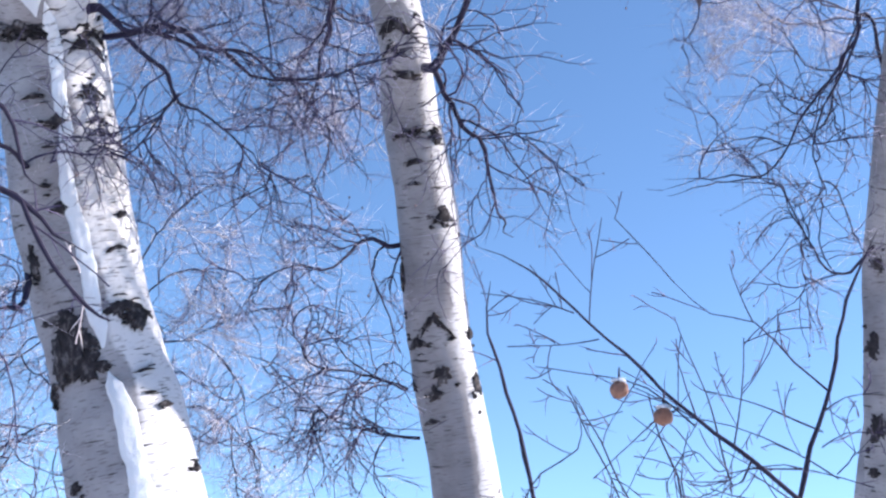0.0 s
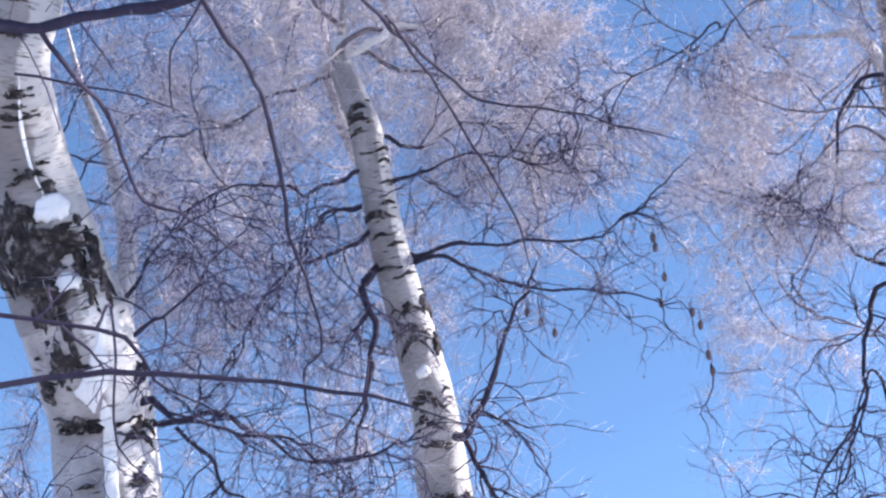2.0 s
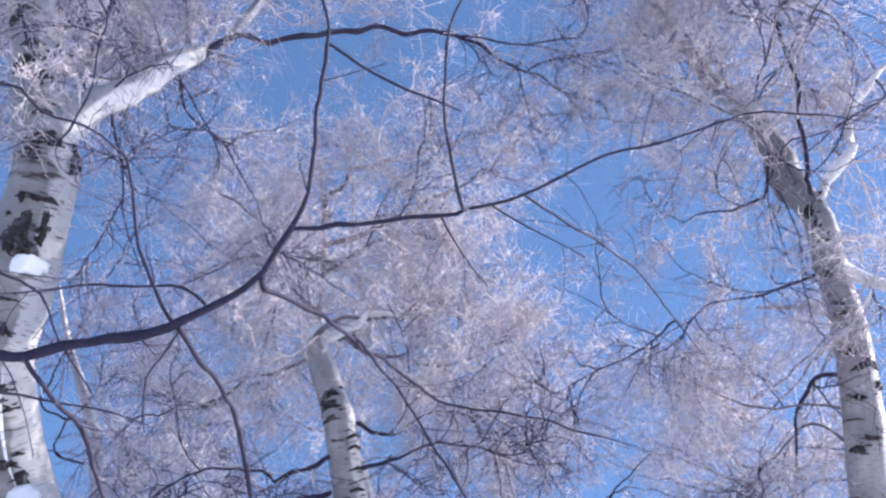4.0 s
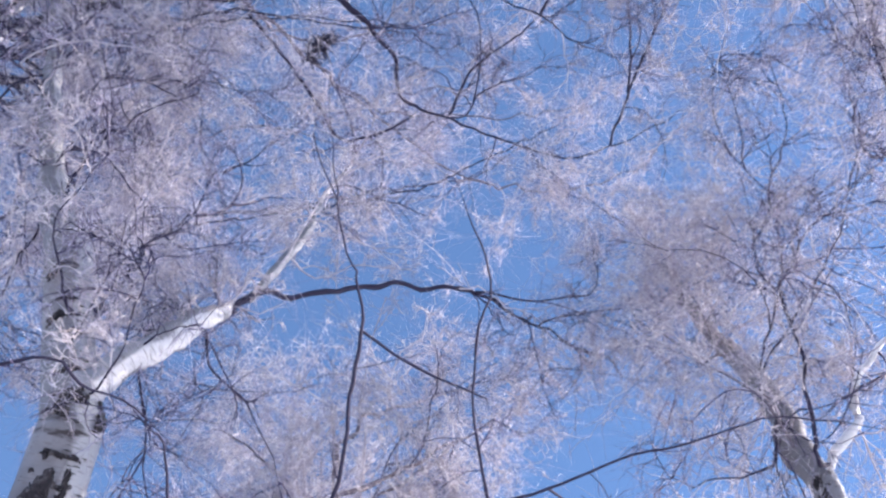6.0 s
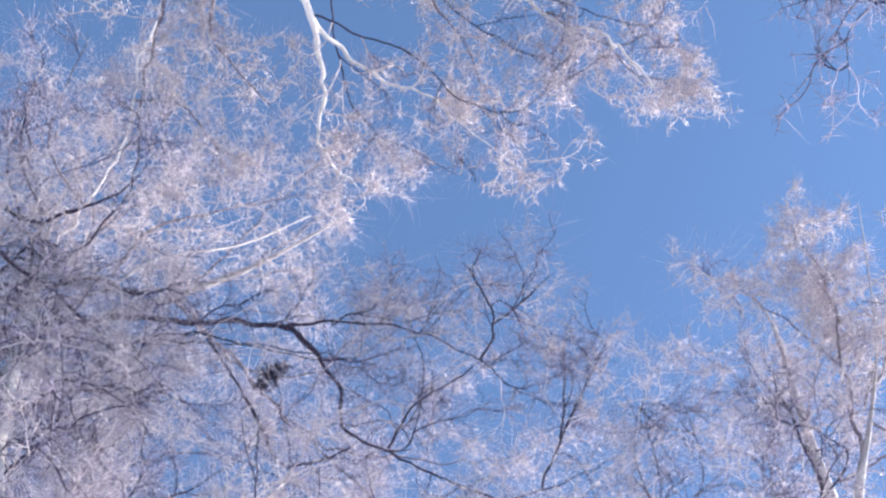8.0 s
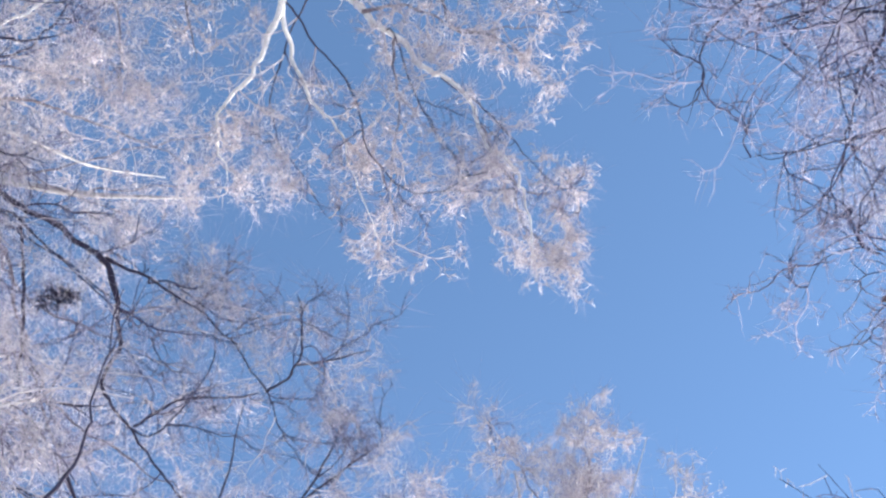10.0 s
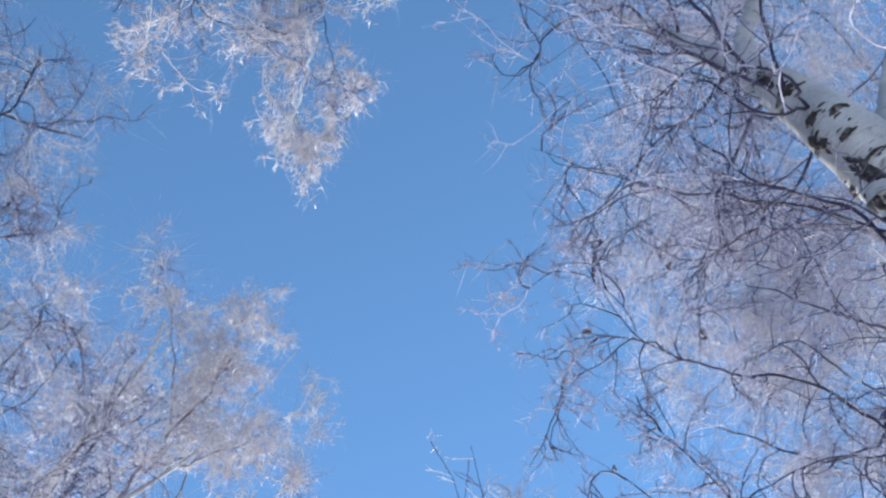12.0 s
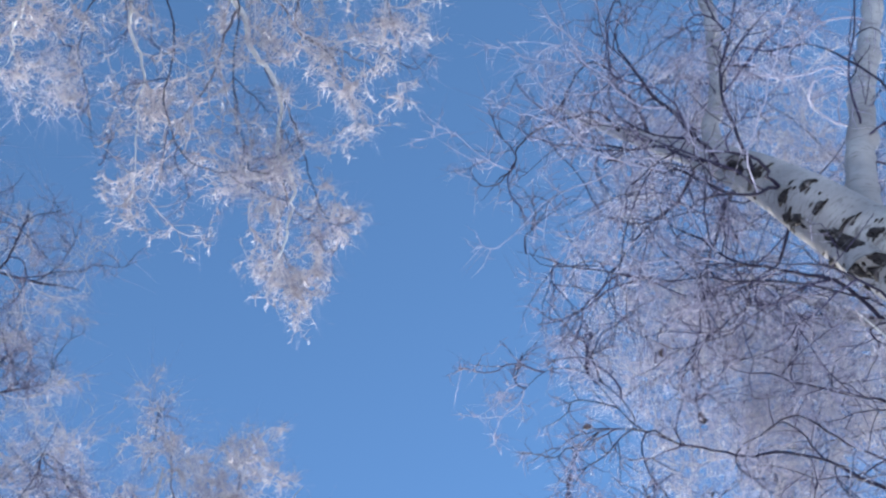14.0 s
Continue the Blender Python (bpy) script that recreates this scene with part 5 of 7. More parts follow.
t6.limb([(2.84, 1.40, 9.71, 0.0112), (2.70, 1.15, 10.04, 0.0082), (2.54, 0.92, 10.34, 0.0067), (2.47, 0.82, 10.49, 0.0034)], 10, .4, 1)
t6.limb([(2.56, 2.74, 7.78, 0.0247), (2.56, 2.48, 8.17, 0.0169), (2.48, 2.15, 8.58, 0.0159), (2.36, 1.90, 8.94, 0.0133), (2.25, 1.73, 9.25, 0.0091), (2.21, 1.61, 9.41, 0.0061)], 7, .45, .1)
t6.limb([(2.55, 2.34, 8.47, 0.0101), (2.72, 2.06, 8.64, 0.0088), (2.49, 1.94, 8.88, 0.0074), (2.35, 1.79, 9.09, 0.0045)], 6, .45, .1)
t6.limb([(2.92, 1.90, 8.95, 0.0141), (3.82, 2.20, 8.94, 0.0123), (3.70, 1.75, 9.25, 0.0093), (3.73, 1.34, 9.44, 0.0063), (3.67, 1.00, 9.63, 0.0048)], 8, .4, .8)
t6.limb([(3.03, 1.59, 9.37, 0.0081), (3.12, 2.05, 9.68, 0.0127), (3.20, 1.67, 9.85, 0.0096), (3.51, 1.34, 9.88, 0.0065), (3.74, 0.86, 9.95, 0.0049)], 8, .4, .8)
t6.leaf_out(1.2, 1.4, hoar=1.5)

t7 = Tree("birch_tree", "stout birch with shaded grey trunk and tangled drooping twigs", (3.52, -2.23, -0.15), pale=VEIL, kink=1.0, slim=0.85)
t7.trunk([(3.52, -2.23, -0.15, 0.2464), (3.02, -2.18, 1.68, 0.1840), (2.27, -2.09, 3.73, 0.1643), (1.80, -2.03, 4.26, 0.1527), (1.59, -2.00, 4.51, 0.1527), (1.44, -1.98, 4.75, 0.1507), (1.25, -1.88, 4.86, 0.1367), (1.14, -1.84, 5.01, 0.1304), (1.05, -1.81, 5.14, 0.1176), (0.98, -1.81, 5.35, 0.1019), (0.91, -1.79, 5.55, 0.0849), (0.87, -1.81, 5.94, 0.0618), (0.82, -1.80, 6.40, 0.0429), (0.75, -1.79, 6.96, 0.0235), (0.64, -1.78, 7.51, 0.0112)], sides=36)
t7.limb([(1.20, -1.76, 4.86, 0.0814), (1.13, -1.88, 5.01, 0.0655), (0.96, -2.19, 5.38, 0.0557), (0.82, -2.51, 5.71, 0.0505), (0.64, -2.91, 6.10, 0.0473), (0.37, -3.39, 6.55, 0.0371), (0.03, -3.86, 6.99, 0.0170)], 7, .42, .2, white=True)
t7.limb([(0.88, -1.78, 5.73, 0.0522), (0.79, -1.89, 5.93, 0.0396), (0.58, -2.20, 6.28, 0.0375), (0.38, -2.43, 6.65, 0.0346), (0.02, -2.78, 7.07, 0.0220), (-0.27, -3.06, 7.37, 0.0100)], 7, .42, .3, white=True)
t7.limb([(1.47, -1.92, 4.90, 0.0144), (1.40, -1.77, 4.90, 0.0110), (1.23, -1.66, 5.04, 0.0089), (1.06, -1.45, 5.21, 0.0064), (0.90, -1.33, 5.37, 0.0052)], 9, 0.38, .3)
t7.limb([(1.34, -1.76, 4.94, 0.0058), (1.22, -1.60, 5.13, 0.0052), (1.13, -1.38, 5.32, 0.0045), (1.05, -1.18, 5.54, 0.0040), (0.94, -1.02, 5.72, 0.0035), (0.85, -0.90, 5.88, 0.0028)], 10, 0.38, .3)
t7.limb([(2.24, -1.92, 3.80, 0.0146), (2.15, -1.77, 4.04, 0.0110), (2.05, -1.67, 4.29, 0.0092), (1.98, -1.57, 4.49, 0.0081), (1.85, -1.46, 4.72, 0.0075), (1.74, -1.38, 4.89, 0.0070), (1.70, -1.29, 4.96, 0.0064), (1.68, -1.14, 5.09, 0.0059), (1.58, -0.99, 5.25, 0.0045), (1.47, -0.92, 5.32, 0.0039), (1.30, -0.89, 5.46, 0.0026), (1.23, -0.93, 5.54, 0.0020)], 10, 0.32, .3)
t7.limb([(2.19, -1.76, 3.83, 0.0095), (2.09, -1.61, 4.21, 0.0072), (1.95, -1.53, 4.53, 0.0063), (1.85, -1.55, 4.67, 0.0058), (1.73, -1.47, 4.86, 0.0051), (1.63, -1.38, 5.02, 0.0045), (1.66, -1.24, 5.06, 0.0039), (1.68, -1.14, 5.09, 0.0025)], 9, 0.32, .3)
t7.limb([(1.59, -0.99, 5.24, 0.0033), (1.52, -0.92, 5.30, 0.0026), (1.50, -0.80, 5.39, 0.0026), (1.57, -0.67, 5.44, 0.0026), (1.63, -0.60, 5.42, 0.0020), (1.64, -0.50, 5.43, 0.0014)], 9, 0.25, .3)
t7.limb([(1.47, -0.92, 5.32, 0.0026), (1.30, -0.87, 5.47, 0.0026), (1.25, -0.74, 5.57, 0.0026), (1.30, -0.55, 5.58, 0.0014)], 8, 0.25, .3)
t7.limb([(2.02, -1.91, 3.90, 0.0119), (2.12, -1.56, 4.06, 0.0083), (2.17, -1.26, 4.19, 0.0070), (2.12, -1.13, 4.30, 0.0065), (2.06, -1.00, 4.41, 0.0059), (2.04, -0.85, 4.55, 0.0048), (2.07, -0.70, 4.63, 0.0036), (2.08, -0.59, 4.65, 0.0024)], 10, 0.32, .3)
t7.limb([(1.94, -2.05, 4.15, 0.0066), (2.14, -0.90, 4.23, 0.0058), (2.06, -0.80, 4.34, 0.0052), (1.88, -0.70, 4.52, 0.0046), (1.75, -0.65, 4.63, 0.0040), (1.66, -0.59, 4.71, 0.0029), (1.55, -0.46, 4.85, 0.0017)], 9, 0.25, .3)
t7.limb([(2.06, -0.83, 4.53, 0.0036), (1.95, -0.90, 4.67, 0.0036), (1.80, -0.86, 4.85, 0.0031), (1.69, -0.80, 5.00, 0.0019)], 8, 0.25, .3)
t7.limb([(1.95, -1.52, 4.52, 0.0056), (1.89, -1.47, 4.55, 0.0049), (1.87, -1.31, 4.64, 0.0043), (1.89, -1.08, 4.72, 0.0037), (1.94, -0.87, 4.68, 0.0036), (2.05, -0.76, 4.57, 0.0024)], 8, 0.25, .3)
t7.limb([(1.81, -1.95, 4.06, 0.0091), (1.60, -1.80, 4.35, 0.0070), (1.40, -1.82, 4.47, 0.0063), (1.34, -1.76, 4.55, 0.0056), (1.29, -1.65, 4.65, 0.0048), (1.31, -1.57, 4.68, 0.0028)], 2, 0.25, .35)
t7.limb([(2.01, -1.78, 3.86, 0.0095), (1.73, -1.63, 4.23, 0.0081), (1.64, -1.65, 4.43, 0.0070), (1.53, -1.70, 4.60, 0.0057), (1.44, -1.76, 4.75, 0.0044)], 2, 0.22, .25)
t7.limb([(0.98, -1.77, 5.24, 0.0114), (1.19, -1.69, 5.32, 0.0066), (1.41, -1.52, 5.54, 0.0060), (1.53, -1.28, 5.69, 0.0045)], 10, 0.48, .3)
t7.limb([(0.87, -1.81, 5.94, 0.0130), (1.07, -1.62, 6.07, 0.0076), (1.18, -1.40, 6.22, 0.0058), (1.40, -1.17, 6.32, 0.0039)], 10, 0.48, .5)
t7.limb([(0.82, -1.80, 6.40, 0.0121), (0.58, -1.86, 6.64, 0.0083), (0.42, -1.84, 6.89, 0.0065), (0.60, -1.62, 7.04, 0.0044)], 10, 0.48, .5)
t7.limb([(0.64, -1.72, 6.68, 0.0083), (0.57, -1.43, 6.57, 0.0070), (0.59, -1.26, 6.51, 0.0059), (0.63, -1.18, 6.42, 0.0049), (0.69, -1.06, 6.44, 0.0039), (0.70, -0.97, 6.45, 0.0028)], 7, .35, .2)
t7.limb([(0.90, -1.79, 5.55, 0.0120), (1.14, -1.63, 5.71, 0.0071), (1.44, -1.47, 5.77, 0.0054), (1.73, -1.26, 5.83, 0.0037)], 11, 0.48, .5)
t7.limb([(1.80, -2.03, 4.26, 0.0153), (2.08, -2.38, 4.57, 0.0133), (2.25, -2.00, 5.01, 0.0122), (2.46, -1.75, 5.12, 0.0081), (2.66, -1.52, 5.20, 0.0063), (2.88, -1.26, 5.25, 0.0047), (3.00, -1.06, 5.20, 0.0027)], 11, 0.38, .5)
t7.limb([(1.99, -2.06, 4.12, 0.0153), (2.21, -2.39, 4.45, 0.0133), (2.36, -2.12, 4.84, 0.0122), (2.63, -1.86, 4.92, 0.0081), (2.85, -1.66, 4.96, 0.0063), (3.05, -1.51, 4.99, 0.0037)], 11, 0.38, .5)
t7.limb([(1.44, -1.98, 4.75, 0.0120), (1.98, -1.96, 5.22, 0.0104), (1.98, -1.89, 5.52, 0.0073), (1.93, -1.76, 5.86, 0.0057), (1.81, -1.57, 6.11, 0.0039)], 11, 0.38, .5)
t7.limb([(1.46, -1.99, 4.73, 0.0104), (2.41, -1.68, 5.33, 0.0091), (2.44, -1.47, 5.54, 0.0064), (2.38, -1.31, 5.76, 0.0048), (2.30, -1.14, 5.98, 0.0039)], 11, 0.38, .5)
t7.limb([(1.73, -2.02, 4.34, 0.0104), (1.31, -1.63, 4.31, 0.0090), (1.10, -1.53, 4.43, 0.0062), (0.95, -1.41, 4.49, 0.0044), (0.90, -1.25, 4.59, 0.0035)], 3, 0.25, .3)
t7.limb([(1.89, -2.04, 4.19, 0.0095), (1.42, -1.78, 3.93, 0.0082), (1.36, -1.65, 4.08, 0.0058), (1.29, -1.56, 4.19, 0.0041), (1.17, -1.52, 4.28, 0.0033)], 3, 0.25, .35)
t7.limb([(1.61, -2.00, 4.49, 0.0107), (0.93, -1.90, 4.46, 0.0093), (0.71, -1.93, 4.65, 0.0067), (0.53, -1.92, 4.83, 0.0049), (0.41, -1.89, 4.99, 0.0040)], 3, .22, .4)
t7.limb([(1.29, -1.88, 4.77, 0.0416), (1.16, -1.84, 4.68, 0.0353), (1.06, -1.87, 4.70, 0.0321), (0.99, -1.95, 4.78, 0.0303), (0.91, -2.07, 4.94, 0.0239)], 2, .2, .3, white="torn")
t7.limb([(1.57, -1.95, 4.13, 0.0055), (1.49, -1.79, 4.24, 0.0040), (1.50, -1.68, 4.31, 0.0034), (1.49, -1.60, 4.37, 0.0020)], 2, .14, 1, white="crusted")
t7.limb([(1.52, -1.89, 4.07, 0.0059), (1.40, -1.78, 4.24, 0.0053), (1.30, -1.72, 4.35, 0.0046), (1.24, -1.67, 4.41, 0.0040), (1.21, -1.63, 4.45, 0.0034), (1.22, -1.57, 4.48, 0.0020)], 2, .14, 1, white="crusted")
t7.limb([(1.76, -2.03, 4.31, 0.0061), (1.05, -2.04, 4.24, 0.0053), (1.02, -1.90, 4.37, 0.0046), (1.02, -1.82, 4.43, 0.0034), (1.03, -1.75, 4.47, 0.0020)], 2, .14, 1, white="crusted")
t7.limb([(1.55, -1.60, 4.39, 0.0041), (1.39, -1.59, 4.50, 0.0034), (1.28, -1.57, 4.58, 0.0027), (1.20, -1.54, 4.63, 0.0020)], 2, .14, 1, white="crusted")
t7.limb([(1.47, -1.79, 4.04, 0.0051), (1.13, -1.79, 4.26, 0.0045), (1.04, -1.80, 4.30, 0.0039), (0.97, -1.83, 4.30, 0.0026)], 3, .14, 1, white="crusted")
t7.limb([(0.90, -1.76, 5.45, 0.0112), (0.79, -1.64, 5.42, 0.0088), (0.71, -1.56, 5.59, 0.0078), (0.64, -1.43, 5.81, 0.0058), (0.54, -1.37, 6.07, 0.0036)], 7, 0.46, .3)
t7.limb([(0.86, -1.75, 5.63, 0.0116), (0.61, -1.69, 5.72, 0.0093), (0.40, -1.67, 5.88, 0.0071), (0.26, -1.72, 6.09, 0.0049)], 8, 0.46, .3)
t7.limb([(0.98, -1.78, 5.24, 0.0097), (0.77, -1.66, 5.19, 0.0073), (0.69, -1.59, 5.30, 0.0063), (0.62, -1.51, 5.46, 0.0054), (0.50, -1.46, 5.72, 0.0034)], 5, 0.41, .3)
t7.limb([(0.94, -1.76, 5.26, 0.0097), (0.88, -1.58, 5.14, 0.0072), (0.76, -1.50, 5.32, 0.0063), (0.70, -1.43, 5.58, 0.0055), (0.68, -1.35, 5.83, 0.0035)], 5, 0.41, .3)
t7.limb([(0.91, -1.75, 5.39, 0.0100), (0.64, -1.72, 5.37, 0.0076), (0.50, -1.86, 5.56, 0.0068), (0.32, -2.04, 5.84, 0.0048), (0.17, -2.18, 6.01, 0.0038)], 5, 0.41, .3)
t7.mark((1.12, -1.76, 4.90), 0.020, 0.069, 0.07)
t7.mark((0.89, -1.74, 5.38), 0.049, 0.026, 0.14)
t7.mark((0.84, -1.74, 5.54), 0.036, 0.027, 0.10)
t7.mark((0.94, -1.72, 5.21), 0.038, 0.011, 0.17)
t7.mark((1.02, -1.70, 5.11), 0.021, 0.010, 0.10)
t7.mark((1.19, -1.72, 5.00), 0.037, 0.010, 0.21)
t7.mark((0.86, -1.73, 5.46), 0.018, 0.031, 0.07)
t7.mark((0.94, -1.79, 5.14), 0.030, 0.008, 0.14)
t7.mark((1.16, -1.77, 4.83), 0.016, 0.040, 0.07)
t7.mark((0.98, -1.75, 5.06), 0.033, 0.006, 0.10)
t7.mark((1.06, -1.77, 4.93), 0.041, 0.008, 0.17)
t7.mark((1.01, -1.69, 5.19), 0.030, 0.013, 0.10)
t7.mark((1.47, -1.90, 4.50), 0.019, 0.064, 0.07)
t7.mark((1.45, -1.87, 4.61), 0.046, 0.058, 0.20)
t7.mark((1.51, -1.85, 4.66), 0.027, 0.074, 0.10)
t7.mark((1.24, -1.81, 4.75), 0.046, 0.042, 0.20)
t7.mark((1.40, -1.89, 4.64), 0.039, 0.019, 0.40)
t7.mark((1.42, -1.90, 4.58), 0.038, 0.013, 0.30)
t7.mark((1.26, -1.78, 4.77), 0.058, 0.013, 0.90)
t7.mark((1.23, -1.83, 4.74), 0.050, 0.038, 0.30)
t7.mark((1.22, -1.89, 4.72), 0.046, 0.027, 0.20)
t7.mark((1.11, -1.73, 4.95), 0.014, 0.067, 0.10)
t7.mark((1.18, -1.73, 4.93), 0.020, 0.039, 0.20)
t7.mark((1.33, -1.96, 4.66), 0.016, 0.031, 0.10)
t7.mark((1.08, -1.80, 4.88), 0.035, 0.008, 0.30)
t7.mark((1.19, -1.74, 4.85), 0.035, 0.008, 0.40)
t7.mark((1.36, -2.01, 4.62), 0.031, 0.008, 0.20)
t7.mark((1.39, -1.83, 4.72), 0.031, 0.008, 0.30)
t7.mark((1.51, -1.89, 4.45), 0.017, 0.041, 0.10)
t7.mark((1.07, -1.90, 4.88), 0.031, 0.008, 0.20)
t7.mark((1.36, -1.96, 4.61), 0.023, 0.006, 0.20)
t7.leaf_out(1.0, 1.1, coarse=True)

n = Tree("young_birch", "young birch with long dark bare branches", (-1.18, 0.75, -0.10), kink=0.22, slim=0.98)
n.trunk([(-1.18, 0.75, -0.10, 0.0450), (-1.16, 0.78, 1.20, 0.0360), (-1.16, 0.77, 2.10, 0.0300), (-1.40, 1.05, 2.58, 0.0260), (-1.66, 1.34, 3.05, 0.0215), (-1.86, 1.48, 3.50, 0.0120), (-1.98, 1.55, 3.90, 0.0050)], sides=12)
n.limb([(-1.70, 1.37, 3.07, 0.0210), (-1.51, 1.34, 3.24, 0.0191), (-1.29, 1.32, 3.36, 0.0151), (-1.08, 1.37, 3.47, 0.0136), (-1.03, 1.38, 3.49, 0.0136), (-0.90, 1.39, 3.55, 0.0130), (-0.70, 1.41, 3.63, 0.0125), (-0.60, 1.39, 3.69, 0.0112), (-0.51, 1.34, 3.75, 0.0093), (-0.45, 1.26, 3.84, 0.0080), (-0.42, 1.22, 3.92, 0.0068), (-0.41, 1.16, 4.01, 0.0064), (-0.40, 1.10, 4.24, 0.0062), (-0.41, 1.05, 4.37, 0.0057), (-0.45, 0.99, 4.49, 0.0043), (-0.45, 0.97, 4.53, 0.0040), (-0.51, 0.92, 4.64, 0.0037), (-0.55, 0.85, 4.78, 0.0033), (-0.59, 0.74, 4.95, 0.0026), (-0.60, 0.62, 5.06, 0.0019)], 4, .23, 0)
n.limb([(-0.54, 0.87, 4.75, 0.0028), (-0.61, 0.80, 4.86, 0.0024), (-0.64, 0.73, 4.91, 0.0018)], 2, .2, 0)
n.limb([(-1.86, 1.48, 3.50, 0.0068), (-1.62, 1.22, 4.10, 0.0058), (-1.32, 1.19, 4.29, 0.0050), (-1.22, 1.27, 4.28, 0.0046), (-1.11, 1.33, 4.29, 0.0042), (-1.03, 1.39, 4.27, 0.0036), (-0.93, 1.49, 4.23, 0.0026)], 5, .23, .2)
n.limb([(-0.45, 1.26, 3.84, 0.0068), (-0.29, 1.26, 3.87, 0.0062), (-0.08, 1.26, 3.92, 0.0057), (-0.02, 1.25, 3.94, 0.0057), (0.13, 1.25, 4.00, 0.0045), (0.32, 1.10, 3.98, 0.0038), (0.50, 1.08, 4.05, 0.0033), (0.72, 1.05, 4.13, 0.0028), (1.05, 1.09, 4.16, 0.0028)], 4, .23, 0)
n.limb([(-0.02, 1.16, 3.85, 0.0043), (-0.06, 1.10, 4.00, 0.0045), (-0.08, 1.06, 4.13, 0.0039), (-0.08, 0.96, 4.29, 0.0041), (-0.06, 0.89, 4.42, 0.0035), (-0.18, 0.64, 4.53, 0.0022)], 3, .23, 0)
n.limb([(-0.41, 1.06, 4.36, 0.0049), (-0.25, 1.15, 4.33, 0.0042), (-0.12, 1.19, 4.30, 0.0035), (-0.05, 1.22, 4.29, 0.0028)], 3, .23, 0)
n.limb([(-0.51, 1.35, 3.76, 0.0074), (-0.50, 1.38, 3.75, 0.0068), (-0.41, 1.52, 3.82, 0.0065), (-0.32, 1.74, 3.92, 0.0064), (-0.24, 2.03, 4.07, 0.0062), (-0.15, 2.19, 4.11, 0.0057), (-0.06, 2.34, 4.17, 0.0051), (0.20, 2.35, 4.14, 0.0042), (0.46, 2.37, 4.10, 0.0033), (0.69, 2.37, 4.02, 0.0025)], 4, .23, 0)
n.limb([(-0.32, 1.74, 3.92, 0.0049), (-0.18, 2.10, 3.98, 0.0046), (-0.02, 2.37, 3.89, 0.0048), (0.08, 2.57, 3.84, 0.0042), (0.14, 2.66, 3.69, 0.0033)], 4, .23, 0)
n.limb([(-0.70, 1.41, 3.63, 0.0074), (-0.67, 1.52, 3.63, 0.0070), (-0.64, 1.70, 3.68, 0.0067), (-0.64, 2.02, 3.75, 0.0074), (-0.63, 2.24, 3.71, 0.0070), (-0.63, 2.42, 3.66, 0.0065), (-0.58, 2.66, 3.59, 0.0059), (-0.54, 2.73, 3.47, 0.0051), (-0.64, 3.11, 3.55, 0.0052), (-0.61, 3.22, 3.34, 0.0043), (-0.61, 3.31, 3.14, 0.0026)], 4, .23, 0)
n.limb([(-1.03, 1.38, 3.49, 0.0068), (-0.98, 1.52, 3.47, 0.0064), (-0.95, 1.71, 3.49, 0.0061), (-0.93, 1.95, 3.44, 0.0057), (-0.84, 1.99, 3.43, 0.0049), (-0.67, 2.21, 3.44, 0.0038)], 4, .23, 0)
n.limb([(-0.71, 1.41, 3.63, 0.0057), (-0.76, 1.32, 3.69, 0.0049), (-0.83, 1.26, 3.82, 0.0045), (-0.87, 1.18, 3.98, 0.0039), (-0.90, 1.13, 3.97, 0.0033)], 4, .23, 0)
n.limb([(-0.64, 1.38, 3.68, 0.0043), (-0.69, 1.35, 3.71, 0.0038), (-0.82, 1.37, 3.73, 0.0032), (-0.98, 1.34, 3.68, 0.0032), (-1.11, 1.31, 3.62, 0.0019)], 4, .23, 0)
n.limb([(-1.16, 1.23, 3.66, 0.0051), (-1.11, 1.28, 3.65, 0.0045), (-1.03, 1.34, 3.65, 0.0038), (-0.98, 1.44, 3.58, 0.0032), (-0.90, 1.52, 3.50, 0.0026)], 3, .23, 0)
n.limb([(-1.16, 1.58, 3.53, 0.0041), (-1.02, 1.64, 3.55, 0.0033), (-0.90, 1.68, 3.56, 0.0028), (-0.80, 1.73, 3.56, 0.0020)], 3, .23, 0)
n.limb([(-0.70, 1.42, 3.62, 0.0038), (-0.73, 1.45, 3.56, 0.0030), (-0.76, 1.48, 3.52, 0.0030), (-0.76, 1.57, 3.43, 0.0019)], 3, .23, 0)
n.limb([(0.13, 1.25, 4.00, 0.0038), (0.30, 1.42, 4.05, 0.0033), (0.47, 1.67, 4.20, 0.0038), (0.63, 1.96, 4.29, 0.0032), (0.79, 2.16, 4.26, 0.0025)], 4, .23, 0)
n.limb([(-0.08, 1.26, 3.92, 0.0025), (-0.02, 1.34, 3.88, 0.0025), (0.05, 1.41, 3.82, 0.0019)], 3, .23, 0)
n.limb([(0.05, 1.25, 3.95, 0.0025), (0.14, 1.29, 3.92, 0.0025), (0.29, 1.37, 3.91, 0.0019)], 3, .23, 0)
n.limb([(-1.16, 0.77, 2.07, 0.0080), (-1.01, 1.04, 2.42, 0.0073), (-0.86, 1.11, 2.48, 0.0065), (-0.76, 1.14, 2.51, 0.0061), (-0.61, 1.19, 2.56, 0.0057), (-0.45, 1.23, 2.58, 0.0049), (-0.21, 1.27, 2.58, 0.0041), (-0.10, 1.29, 2.56, 0.0028), (0.05, 1.30, 2.53, 0.0016)], 3, .16, 0)
n.limb([(-0.86, 1.11, 2.60, 0.0050), (-0.79, 1.13, 2.62, 0.0046), (-0.70, 1.17, 2.63, 0.0042), (-0.61, 1.21, 2.63, 0.0038), (-0.56, 1.25, 2.58, 0.0029), (-0.52, 1.27, 2.57, 0.0021), (-0.45, 1.30, 2.55, 0.0013)], 3, .16, 0)
